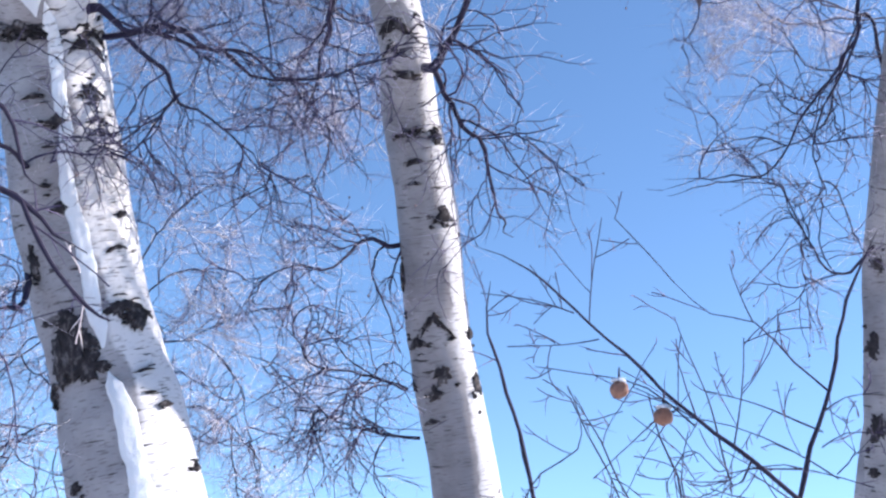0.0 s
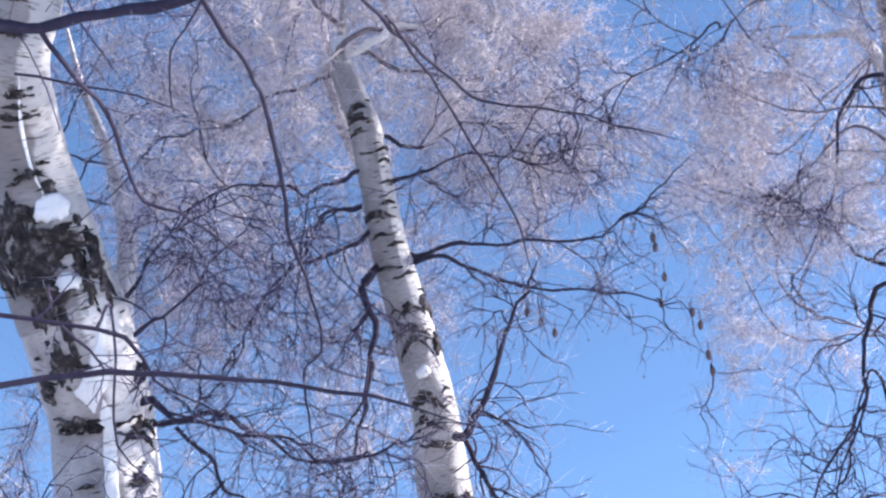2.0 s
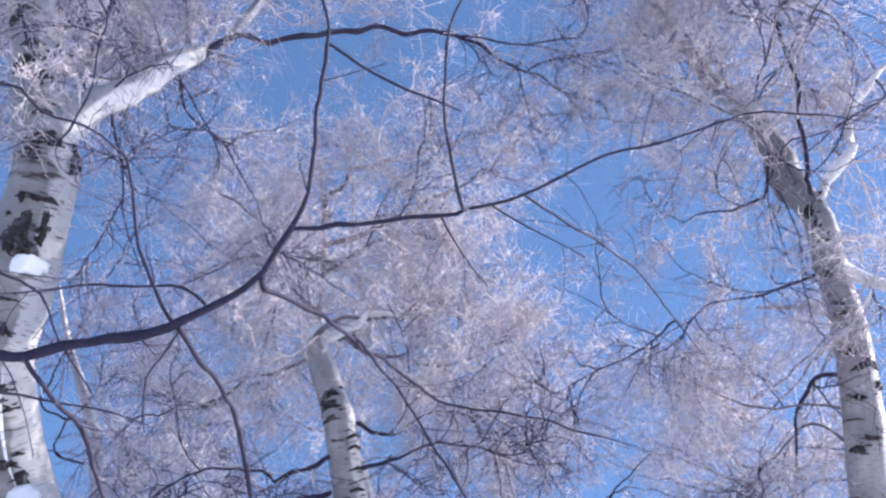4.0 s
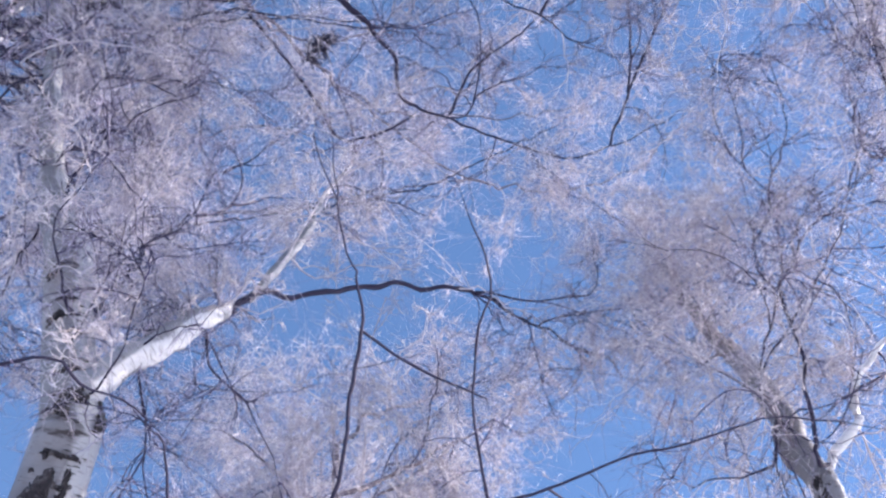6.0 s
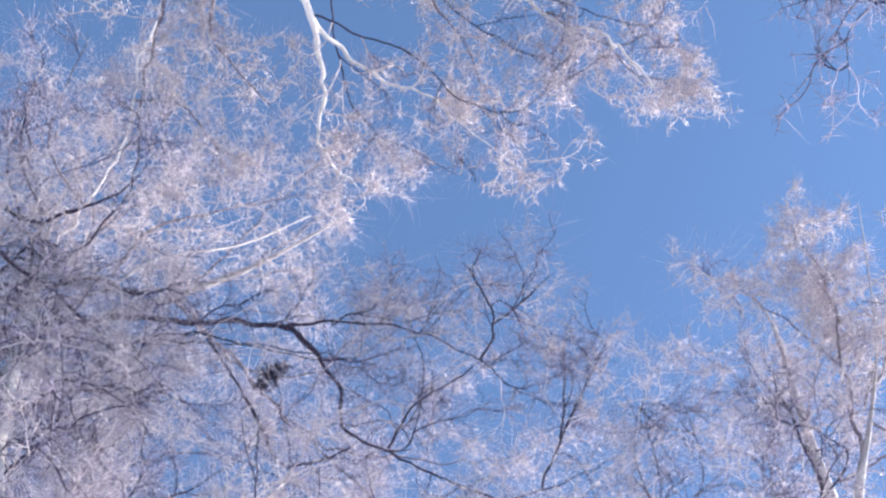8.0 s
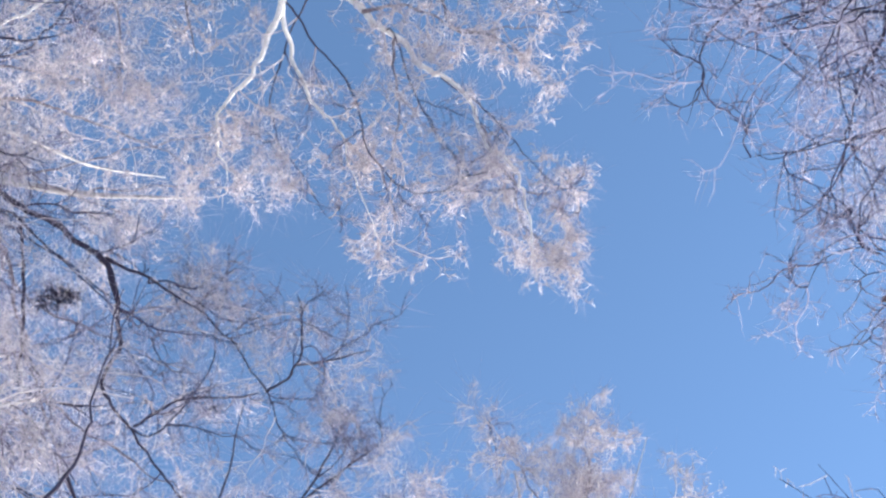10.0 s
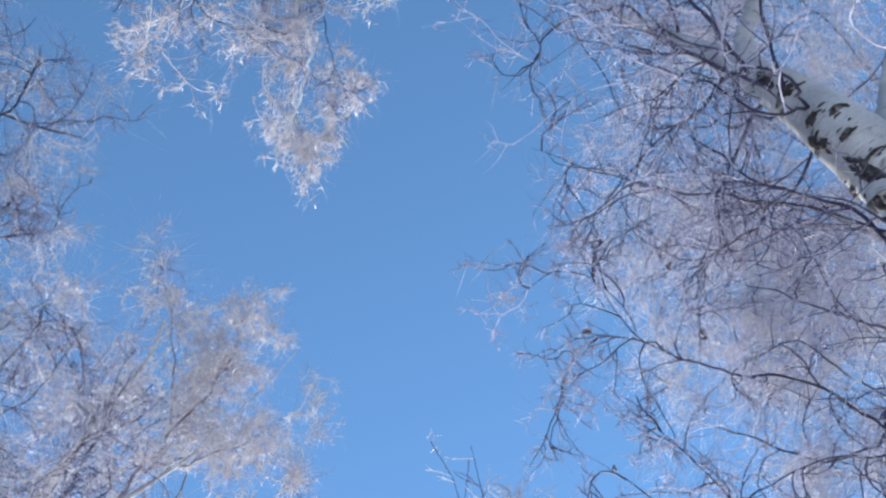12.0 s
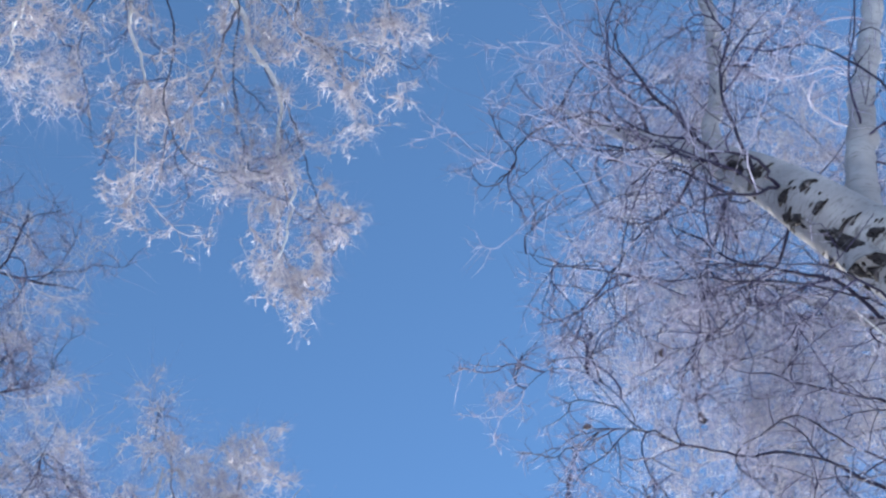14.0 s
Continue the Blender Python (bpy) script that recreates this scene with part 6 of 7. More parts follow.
n.limb([(-0.70, 1.17, 2.63, 0.0033), (-0.66, 1.20, 2.61, 0.0029), (-0.63, 1.23, 2.58, 0.0021)], 3, .16, 0)
n.limb([(-0.70, 1.34, 2.77, 0.0032), (-0.68, 1.39, 2.69, 0.0028), (-0.68, 1.42, 2.64, 0.0028), (-0.67, 1.46, 2.56, 0.0023), (-0.61, 1.50, 2.51, 0.0014)], 3, .16, 0)
n.limb([(-1.16, 0.77, 1.99, 0.0068), (-0.96, 1.40, 2.34, 0.0062), (-0.80, 1.44, 2.32, 0.0051), (-0.70, 1.48, 2.30, 0.0046), (-0.65, 1.50, 2.26, 0.0041), (-0.63, 1.52, 2.20, 0.0036), (-0.61, 1.53, 2.19, 0.0023)], 3, .12, .3)
n.limb([(-1.16, 0.77, 1.87, 0.0084), (-0.96, 1.46, 2.22, 0.0076), (-0.81, 1.49, 2.21, 0.0065), (-0.68, 1.52, 2.18, 0.0059), (-0.63, 1.53, 2.16, 0.0054), (-0.59, 1.55, 2.12, 0.0045), (-0.54, 1.58, 2.10, 0.0031)], 3, .12, .3)
n.limb([(-0.63, 1.53, 2.16, 0.0045), (-0.59, 1.54, 2.09, 0.0040), (-0.56, 1.54, 2.05, 0.0039), (-0.52, 1.57, 2.01, 0.0035), (-0.49, 1.58, 2.00, 0.0022)], 3, .12, .3)
n.leaf_out(0.8, 1, shoots=True)

bu = Tree("bare_bush", "bare dark bush with thin straight shoots and two orange fruits", (0.66, 2.12, -0.10), category="bush", kink=0.2, slim=0.85)
bu.limb([(0.86, 2.03, 1.62, 0.0082), (0.76, 2.06, 1.80, 0.0071), (0.68, 2.07, 1.88, 0.0061), (0.57, 2.09, 1.97, 0.0056), (0.44, 2.10, 2.07, 0.0046), (0.30, 2.10, 2.19, 0.0036), (0.17, 2.08, 2.29, 0.0031), (0.06, 2.07, 2.33, 0.0020)], 4, .19, 0)
bu.limb([(0.30, 2.10, 2.19, 0.0018), (0.30, 2.07, 2.29, 0.0015), (0.31, 2.03, 2.39, 0.0011)], 3, .16, 0)
bu.limb([(0.74, 2.27, 1.81, 0.0078), (0.76, 2.26, 1.90, 0.0067), (0.79, 2.22, 2.04, 0.0061), (0.81, 2.20, 2.11, 0.0056), (0.83, 2.14, 2.30, 0.0045), (0.88, 2.07, 2.43, 0.0028)], 3, .16, 0)
bu.limb([(0.81, 2.20, 2.11, 0.0028), (0.74, 2.21, 2.17, 0.0024), (0.66, 2.21, 2.25, 0.0020), (0.57, 2.23, 2.27, 0.0016), (0.50, 2.23, 2.33, 0.0012)], 3, .16, 0)
bu.limb([(0.66, 2.21, 2.25, 0.0020), (0.63, 2.20, 2.31, 0.0016), (0.61, 2.19, 2.37, 0.0012)], 3, .16, 0)
bu.limb([(0.27, 2.28, 1.74, 0.0069), (0.21, 2.27, 1.86, 0.0059), (0.15, 2.25, 2.07, 0.0053), (0.10, 2.22, 2.18, 0.0037), (0.10, 2.19, 2.29, 0.0021)], 3, .16, 0)
bu.limb([(0.52, 2.10, 2.01, 0.0018), (0.44, 2.11, 2.05, 0.0015), (0.39, 2.11, 2.07, 0.0011)], 3, .16, 0)
bu.limb([(0.76, 2.04, 1.91, 0.0022), (0.68, 2.06, 1.96, 0.0018), (0.58, 2.08, 2.00, 0.0015), (0.47, 2.11, 2.02, 0.0011)], 3, .16, 0)
bu.limb([(0.58, 2.10, 1.89, 0.0026), (0.53, 2.09, 2.06, 0.0018), (0.49, 2.07, 2.14, 0.0015), (0.46, 2.06, 2.21, 0.0011)], 4, .19, 0)
bu.limb([(0.58, 2.09, 1.96, 0.0022), (0.59, 2.07, 2.06, 0.0018), (0.59, 2.04, 2.17, 0.0015)], 4, .19, 0)
bu.limb([(0.46, 2.24, 1.79, 0.0031), (0.39, 2.25, 1.90, 0.0023), (0.35, 2.24, 1.98, 0.0019), (0.28, 2.23, 2.08, 0.0012)], 4, .19, 0)
bu.limb([(0.54, 2.23, 1.77, 0.0031), (0.51, 2.22, 1.91, 0.0023), (0.52, 2.20, 2.01, 0.0015)], 4, .19, 0)
bu.limb([(0.50, 2.23, 2.33, 0.0014), (0.43, 2.22, 2.40, 0.0012), (0.36, 2.20, 2.46, 0.0010)], 2, .1, 0)
bu.limb([(0.80, 2.22, 2.03, 0.0026), (0.70, 2.23, 2.07, 0.0021), (0.63, 2.23, 2.09, 0.0017), (0.56, 2.22, 2.10, 0.0012)], 4, 0.12, 0)
bu.limb([(0.51, 2.10, 2.00, 0.0026), (0.42, 2.11, 2.07, 0.0021), (0.32, 2.12, 2.09, 0.0016), (0.20, 2.13, 2.10, 0.0011)], 4, 0.14, 0)
bu.limb([(0.32, 2.10, 2.16, 0.0018), (0.26, 2.12, 2.15, 0.0014), (0.14, 2.13, 2.14, 0.0010)], 4, 0.1, 0)
bu.limb([(0.27, 2.10, 2.21, 0.0018), (0.19, 2.10, 2.23, 0.0014), (0.08, 2.10, 2.24, 0.0010)], 4, 0.1, 0)
bu.limb([(0.22, 2.18, 2.09, 0.0012), (0.28, 2.20, 2.06, 0.0016), (0.32, 2.22, 1.99, 0.0020), (0.36, 2.23, 1.93, 0.0024), (0.40, 2.25, 1.85, 0.0028)], 8, 0.13, 0)
bu.limb([(0.27, 2.18, 2.08, 0.0011), (0.30, 2.20, 2.02, 0.0014), (0.30, 2.23, 1.96, 0.0017), (0.23, 2.25, 1.91, 0.0021), (0.20, 2.28, 1.86, 0.0024)], 5, 0.12, 0)
bu.limb([(0.42, 2.11, 2.06, 0.0014), (0.45, 2.14, 1.98, 0.0019), (0.49, 2.16, 1.91, 0.0025), (0.50, 2.18, 1.85, 0.0030)], 6, 0.13, 0)
bu.limb([(0.55, 2.11, 1.92, 0.0014), (0.52, 2.11, 1.95, 0.0015), (0.49, 2.12, 1.95, 0.0015), (0.46, 2.13, 1.89, 0.0016)], 4, 0.1, 0)
bu.limb([(0.73, 2.15, 1.94, 0.0022), (0.64, 2.17, 1.94, 0.0019), (0.60, 2.16, 1.92, 0.0015), (0.55, 2.17, 1.88, 0.0012)], 5, 0.12, 0)
bu.limb([(0.80, 2.21, 2.07, 0.0020), (0.84, 2.19, 2.10, 0.0015), (0.90, 2.16, 2.11, 0.0010)], 3, 0.1, 0)
bu.limb([(0.80, 2.23, 2.00, 0.0020), (0.84, 2.20, 2.03, 0.0015), (0.91, 2.18, 2.03, 0.0010)], 4, 0.1, 0)
bu.limb([(0.81, 2.18, 1.94, 0.0022), (0.84, 2.16, 1.98, 0.0016), (0.82, 2.16, 2.05, 0.0010)], 4, 0.12, 0)
# stems down to the snow
bu.limb([(0.61, 2.02, -0.12, 0.0143), (0.69, 2.02, 0.57, 0.0126), (0.80, 2.03, 1.17, 0.0101), (0.86, 2.03, 1.63, 0.0084)], 3, .2, 0)
bu.limb([(0.68, 2.20, -0.12, 0.0136), (0.70, 2.22, 0.63, 0.0120), (0.72, 2.25, 1.30, 0.0096), (0.74, 2.27, 1.82, 0.0080)], 3, .2, 0)
bu.limb([(0.66, 2.12, -0.12, 0.0122), (0.54, 2.17, 0.61, 0.0108), (0.37, 2.24, 1.25, 0.0086), (0.27, 2.28, 1.75, 0.0072)], 3, .2, 0)
bu.limb([(0.56, 2.23, -0.12, 0.0061), (0.53, 2.23, 0.63, 0.0054), (0.48, 2.24, 1.29, 0.0043), (0.46, 2.24, 1.80, 0.0036)], 3, .2, 0)
bu.limb([(0.68, 2.15, -0.12, 0.0061), (0.64, 2.17, 0.62, 0.0054), (0.58, 2.21, 1.27, 0.0043), (0.54, 2.23, 1.78, 0.0036)], 3, .2, 0)
bu.limb([(0.50, 2.07, -0.12, 0.0054), (0.47, 2.13, 0.65, 0.0048), (0.42, 2.21, 1.33, 0.0038), (0.40, 2.25, 1.86, 0.0032)], 3, .2, 0)
bu.limb([(0.55, 2.20, -0.12, 0.0051), (0.44, 2.22, 0.65, 0.0045), (0.29, 2.26, 1.34, 0.0036), (0.20, 2.28, 1.87, 0.0030)], 3, .2, 0)
bu.limb([(0.72, 2.10, -0.12, 0.0058), (0.65, 2.12, 0.65, 0.0051), (0.55, 2.16, 1.33, 0.0041), (0.50, 2.18, 1.86, 0.0034)], 3, .2, 0)
bu.limb([(0.59, 2.20, -0.12, 0.0051), (0.59, 2.17, 0.66, 0.0045), (0.58, 2.12, 1.36, 0.0036), (0.58, 2.10, 1.90, 0.0030)], 3, .2, 0)
bu.limb([(0.66, 2.12, -0.12, 0.0051), (0.60, 2.12, 0.66, 0.0045), (0.51, 2.13, 1.36, 0.0036), (0.46, 2.13, 1.90, 0.0030)], 3, .2, 0)
bu.limb([(0.53, 2.05, -0.12, 0.0051), (0.54, 2.09, 0.66, 0.0045), (0.55, 2.14, 1.35, 0.0036), (0.55, 2.17, 1.89, 0.0030)], 3, .2, 0)
bu.leaf_out(0.8, 1, shoots=True)

sh = Tree("bare_shrub", "bare shrub with upright shoots tipped with frost", (2.48, -0.26, -0.10), category="shrub", kink=0.3, slim=0.85)
sh.limb([(1.96, -0.25, 3.85, 0.0053), (1.74, -0.22, 4.07, 0.0043), (1.64, -0.17, 4.15, 0.0036), (1.53, -0.14, 4.24, 0.0033), (1.48, -0.10, 4.28, 0.0027), (1.43, -0.02, 4.31, 0.0020), (1.36, 0.13, 4.35, 0.0017), (1.30, 0.23, 4.38, 0.0013), (1.27, 0.34, 4.38, 0.0010)], 7, .13, .72)
sh.limb([(1.50, -0.10, 4.26, 0.0023), (1.42, -0.11, 4.32, 0.0020), (1.32, -0.13, 4.38, 0.0017), (1.17, -0.16, 4.46, 0.0010)], 7, .13, .72)
sh.limb([(1.43, -0.10, 4.31, 0.0020), (1.35, -0.06, 4.36, 0.0017), (1.23, -0.08, 4.43, 0.0013), (1.13, -0.06, 4.49, 0.0006)], 7, .13, .72)
sh.limb([(1.52, -0.12, 4.25, 0.0020), (1.41, -0.18, 4.32, 0.0017), (1.31, -0.21, 4.38, 0.0010)], 7, .13, .72)
sh.limb([(1.61, -0.05, 4.18, 0.0020), (1.52, -0.08, 4.25, 0.0013), (1.55, 0.03, 4.23, 0.0020), (1.47, 0.04, 4.28, 0.0017), (1.39, 0.09, 4.33, 0.0010)], 7, .13, .72)
sh.limb([(1.73, -0.16, 4.07, 0.0040), (1.61, -0.10, 4.18, 0.0027), (1.56, 0.02, 4.21, 0.0023), (1.49, 0.15, 4.26, 0.0020), (1.41, 0.29, 4.30, 0.0017), (1.42, 0.42, 4.27, 0.0010)], 7, .13, .72)
sh.limb([(1.89, 1.13, 5.00, 0.0063), (1.83, 0.93, 5.10, 0.0040), (1.81, 0.72, 5.17, 0.0031), (1.79, 0.64, 5.20, 0.0018), (1.85, 0.58, 5.17, 0.0013)], 7, .13, .72)
sh.limb([(2.45, -0.30, -0.12, 0.0190), (2.40, -0.30, 1.50, 0.0140), (2.25, -0.28, 3.00, 0.0090), (1.96, -0.25, 3.86, 0.0056)], 8, .3, .3)
sh.limb([(2.55, -0.20, -0.12, 0.0200), (2.60, 0.35, 1.80, 0.0150), (2.45, 0.85, 3.40, 0.0110), (2.15, 1.10, 4.50, 0.0080), (1.89, 1.13, 5.01, 0.0064)], 6, .2, .3)
sh.leaf_out(0.8, 1, shoots=True)

k1 = Tree("birch_tree", "distant birch with a wide crown white with rime", (0.76, 9.69, -0.15), kink=1.0)
k1.trunk([(0.76, 9.69, -0.15, 0.1422), (0.57, 9.46, 1.22, 0.1062), (0.28, 9.13, 2.72, 0.0948), (0.01, 8.81, 3.86, 0.0891), (-0.17, 8.41, 4.80, 0.0788), (-0.34, 7.99, 5.50, 0.0734), (-0.47, 7.49, 5.89, 0.0680), (-0.70, 7.12, 6.51, 0.0635), (-0.85, 6.80, 6.94, 0.0590), (-1.13, 6.35, 7.27, 0.0499), (-1.32, 6.09, 7.70, 0.0367), (-1.29, 6.00, 7.68, 0.0275), (-1.40, 5.77, 8.21, 0.0188), (-1.56, 5.69, 8.81, 0.0098)], sides=14, step=0.08)
k1.limb([(-1.11, 6.38, 7.25, 0.0128), (-1.14, 6.09, 7.13, 0.0112), (-1.66, 5.82, 7.49, 0.0075), (-2.17, 5.54, 7.92, 0.0058), (-2.50, 5.24, 8.37, 0.0039)], 6, .7, .9)
k1.limb([(-1.22, 6.23, 7.45, 0.0130), (-1.22, 5.97, 7.42, 0.0113), (-1.61, 5.60, 8.03, 0.0077), (-1.90, 5.32, 8.50, 0.0059), (-2.05, 5.04, 8.96, 0.0040)], 6, .7, .9)
k1.limb([(-1.27, 5.93, 7.62, 0.0114), (-1.28, 5.57, 8.28, 0.0078), (-1.34, 5.29, 8.80, 0.0060), (-1.48, 5.11, 9.18, 0.0041)], 6, .7, .95)
k1.limb([(-1.28, 5.87, 7.68, 0.0114), (-0.91, 5.65, 8.27, 0.0078), (-0.67, 5.45, 8.76, 0.0060), (-0.42, 5.25, 9.21, 0.0041)], 6, .7, .95)
k1.limb([(-1.17, 6.03, 7.36, 0.0113), (-0.69, 5.91, 7.89, 0.0077), (-0.27, 5.73, 8.39, 0.0059), (0.04, 5.58, 8.81, 0.0040)], 6, .7, .95)
k1.limb([(-1.12, 6.12, 7.10, 0.0112), (-0.57, 6.13, 7.50, 0.0076), (-0.03, 6.22, 7.73, 0.0058), (0.47, 6.18, 7.91, 0.0039)], 6, .7, .9)
k1.limb([(-1.00, 6.56, 7.12, 0.0128), (-1.08, 6.28, 6.90, 0.0112), (-1.66, 6.15, 7.09, 0.0075), (-2.16, 6.05, 7.19, 0.0057), (-2.61, 5.90, 7.49, 0.0039)], 6, .7, .8)
k1.limb([(-0.73, 7.07, 6.58, 0.0127), (-0.99, 6.39, 6.58, 0.0110), (-0.51, 6.40, 6.83, 0.0074), (-0.09, 6.46, 7.11, 0.0057), (0.26, 6.44, 7.46, 0.0039)], 6, .7, .8)
k1.limb([(-0.47, 7.49, 5.89, 0.0127), (-0.99, 6.95, 5.84, 0.0110), (-1.60, 6.69, 6.29, 0.0074), (-2.14, 6.55, 6.48, 0.0056), (-2.82, 6.39, 6.53, 0.0038)], 6, .7, .7)
k1.limb([(-0.94, 6.99, 5.77, 0.0110), (-1.47, 6.97, 5.87, 0.0074), (-2.01, 6.89, 5.98, 0.0056), (-2.54, 6.78, 6.08, 0.0038)], 6, .7, .7)
k1.limb([(-0.43, 7.61, 5.79, 0.0127), (-0.99, 7.24, 5.64, 0.0110), (-1.63, 7.09, 5.93, 0.0074), (-2.25, 6.94, 6.12, 0.0056), (-2.73, 6.73, 6.38, 0.0038)], 6, .7, .6)
k1.limb([(-0.30, 8.10, 5.35, 0.0127), (-0.94, 7.40, 5.33, 0.0110), (-1.43, 7.36, 5.48, 0.0074), (-1.93, 7.26, 5.70, 0.0056), (-2.38, 7.18, 5.84, 0.0038)], 6, .7, .6)
k1.limb([(-0.49, 7.45, 5.95, 0.0127), (-1.01, 7.07, 5.94, 0.0110), (-0.42, 6.96, 6.41, 0.0074), (0.09, 6.73, 6.93, 0.0056), (0.52, 6.52, 7.34, 0.0038)], 5, .7, .7)
k1.limb([(-0.57, 7.31, 6.16, 0.0127), (-1.02, 6.94, 6.17, 0.0110), (-0.52, 6.71, 6.77, 0.0074), (-0.15, 6.36, 7.40, 0.0056), (0.32, 6.24, 7.67, 0.0038)], 5, .7, .7)
k1.leaf_out(1.3, 1.9)

k2 = Tree("birch_tree", "distant birch with a low rounded frosted crown", (4.04, 9.53, -0.15), kink=1.0)
k2.trunk([(4.04, 9.53, -0.15, 0.1391), (4.00, 9.36, 1.33, 0.1039), (3.93, 9.09, 2.96, 0.0928), (3.87, 8.86, 4.15, 0.0876), (3.77, 8.49, 5.02, 0.0816), (3.34, 7.01, 7.25, 0.0707), (3.30, 6.62, 7.78, 0.0606), (3.12, 6.28, 8.27, 0.0510), (2.95, 6.27, 8.51, 0.0361), (2.79, 6.47, 8.68, 0.0237), (2.56, 6.67, 8.85, 0.0134)], sides=14, step=0.08)
k2.limb([(3.10, 6.29, 8.27, 0.0107), (2.48, 7.09, 7.42, 0.0127), (2.00, 7.05, 7.83, 0.0096), (1.53, 6.97, 8.22, 0.0065), (1.18, 6.92, 8.35, 0.0043)], 6, .7, .95)
k2.limb([(3.10, 6.29, 8.27, 0.0107), (2.46, 6.95, 7.78, 0.0129), (2.10, 6.93, 8.11, 0.0097), (1.78, 6.94, 8.35, 0.0066), (1.54, 6.85, 8.66, 0.0044)], 6, .7, .95)
k2.limb([(3.10, 6.29, 8.27, 0.0107), (2.48, 6.91, 7.99, 0.0130), (2.68, 6.75, 8.26, 0.0098), (2.84, 6.63, 8.49, 0.0066), (3.04, 6.48, 8.71, 0.0045)], 6, .7, .95)
k2.limb([(3.10, 6.29, 8.27, 0.0107), (2.52, 7.13, 7.34, 0.0127), (1.84, 7.20, 7.51, 0.0095), (1.29, 7.29, 7.71, 0.0064), (0.80, 7.31, 7.93, 0.0043)], 6, .7, .8)
k2.limb([(3.26, 6.86, 7.49, 0.0106), (2.48, 7.30, 7.28, 0.0127), (2.13, 7.24, 7.69, 0.0096), (1.71, 7.28, 7.94, 0.0065), (0.96, 7.32, 8.05, 0.0043)], 6, .7, .9)
k2.limb([(3.50, 7.55, 6.44, 0.0122), (3.29, 7.66, 6.47, 0.0106), (2.55, 7.88, 6.56, 0.0127), (2.06, 7.57, 7.26, 0.0095), (1.59, 7.44, 7.76, 0.0064), (1.18, 7.26, 8.23, 0.0043)], 6, .7, .9)
k2.limb([(3.29, 7.66, 6.47, 0.0106), (2.62, 7.71, 6.80, 0.0127), (2.41, 7.38, 7.38, 0.0095), (2.13, 7.14, 7.97, 0.0064), (1.83, 6.91, 8.47, 0.0043)], 6, .7, .9)
k2.limb([(3.29, 7.66, 6.47, 0.0106), (2.67, 7.70, 6.79, 0.0127), (2.85, 7.33, 7.24, 0.0095), (2.93, 7.04, 7.74, 0.0064), (2.66, 6.82, 8.28, 0.0043)], 6, .7, .9)
k2.leaf_out(1.35, 1.5)

k3 = Tree("birch_tree", "far birch with spreading frosted branches", (-7.14, 6.37, -0.15), kink=1.0)
k3.trunk([(-7.14, 6.37, -0.15, 0.1096), (-6.56, 5.90, 2.47, 0.0818), (-5.70, 5.20, 5.49, 0.0730), (-5.44, 5.00, 6.17, 0.0668), (-5.16, 4.86, 7.04, 0.0555), (-4.89, 4.81, 7.85, 0.0441), (-4.59, 4.72, 8.61, 0.0318), (-4.32, 4.67, 9.38, 0.0213), (-4.17, 4.70, 9.98, 0.0123)], sides=14, step=0.08)
k3.limb([(-4.59, 4.72, 8.61, 0.0148), (-4.18, 4.42, 9.37, 0.0108), (-3.88, 4.09, 10.00, 0.0088), (-3.68, 3.65, 10.59, 0.0056)], 7, .8, .6)
k3.limb([(-4.43, 4.62, 8.80, 0.0148), (-3.86, 4.40, 9.56, 0.0108), (-3.34, 4.24, 10.14, 0.0088), (-2.81, 4.08, 10.67, 0.0056)], 7, .8, .6)
k3.limb([(-4.34, 4.66, 9.10, 0.0152), (-3.56, 4.78, 9.56, 0.0109), (-2.93, 4.71, 9.99, 0.0088), (-2.42, 4.60, 10.47, 0.0056)], 7, .8, .7)
k3.limb([(-4.23, 4.68, 9.75, 0.0127), (-4.06, 4.54, 9.75, 0.0134), (-3.31, 4.35, 10.33, 0.0113), (-2.48, 4.24, 10.79, 0.0091), (-1.78, 4.17, 11.11, 0.0057)], 7, .8, .7)
k3.limb([(-3.31, 4.44, 10.28, 0.0113), (-2.45, 4.61, 10.58, 0.0091), (-1.64, 4.64, 10.86, 0.0069), (-0.90, 4.54, 11.13, 0.0046)], 7, .8, .7)
k3.limb([(-2.57, 4.28, 10.74, 0.0114), (-1.91, 3.88, 11.24, 0.0092), (-1.43, 3.28, 11.71, 0.0069), (-1.04, 2.81, 12.05, 0.0047)], 7, .8, .7)
k3.limb([(-1.76, 4.12, 11.02, 0.0114), (-1.04, 4.07, 11.27, 0.0092), (-0.42, 3.79, 11.56, 0.0069), (0.00, 3.61, 11.76, 0.0047)], 7, .8, .6)
k3.limb([(-4.18, 4.70, 9.94, 0.0103), (-0.99, 4.44, 10.95, 0.0114), (-0.30, 4.37, 11.15, 0.0092), (0.16, 4.15, 11.39, 0.0069), (0.69, 3.90, 11.60, 0.0047)], 7, .8, .6)
k3.limb([(-3.88, 4.09, 10.00, 0.0132), (-3.33, 3.50, 10.68, 0.0100), (-2.96, 3.01, 11.15, 0.0079), (-2.76, 2.58, 11.49, 0.0057)], 7, .8, .7)
k3.limb([(-4.18, 4.42, 9.37, 0.0130), (-4.08, 3.64, 10.17, 0.0099), (-4.10, 2.93, 10.74, 0.0079), (-4.23, 2.23, 11.07, 0.0057)], 7, .8, .6)
k3.limb([(-4.19, 4.69, 9.90, 0.0108), (-2.90, 3.70, 9.93, 0.0130), (-2.11, 3.52, 10.26, 0.0097), (-1.20, 3.75, 10.33, 0.0076), (-0.47, 3.92, 10.32, 0.0054)], 6, .7, .7)
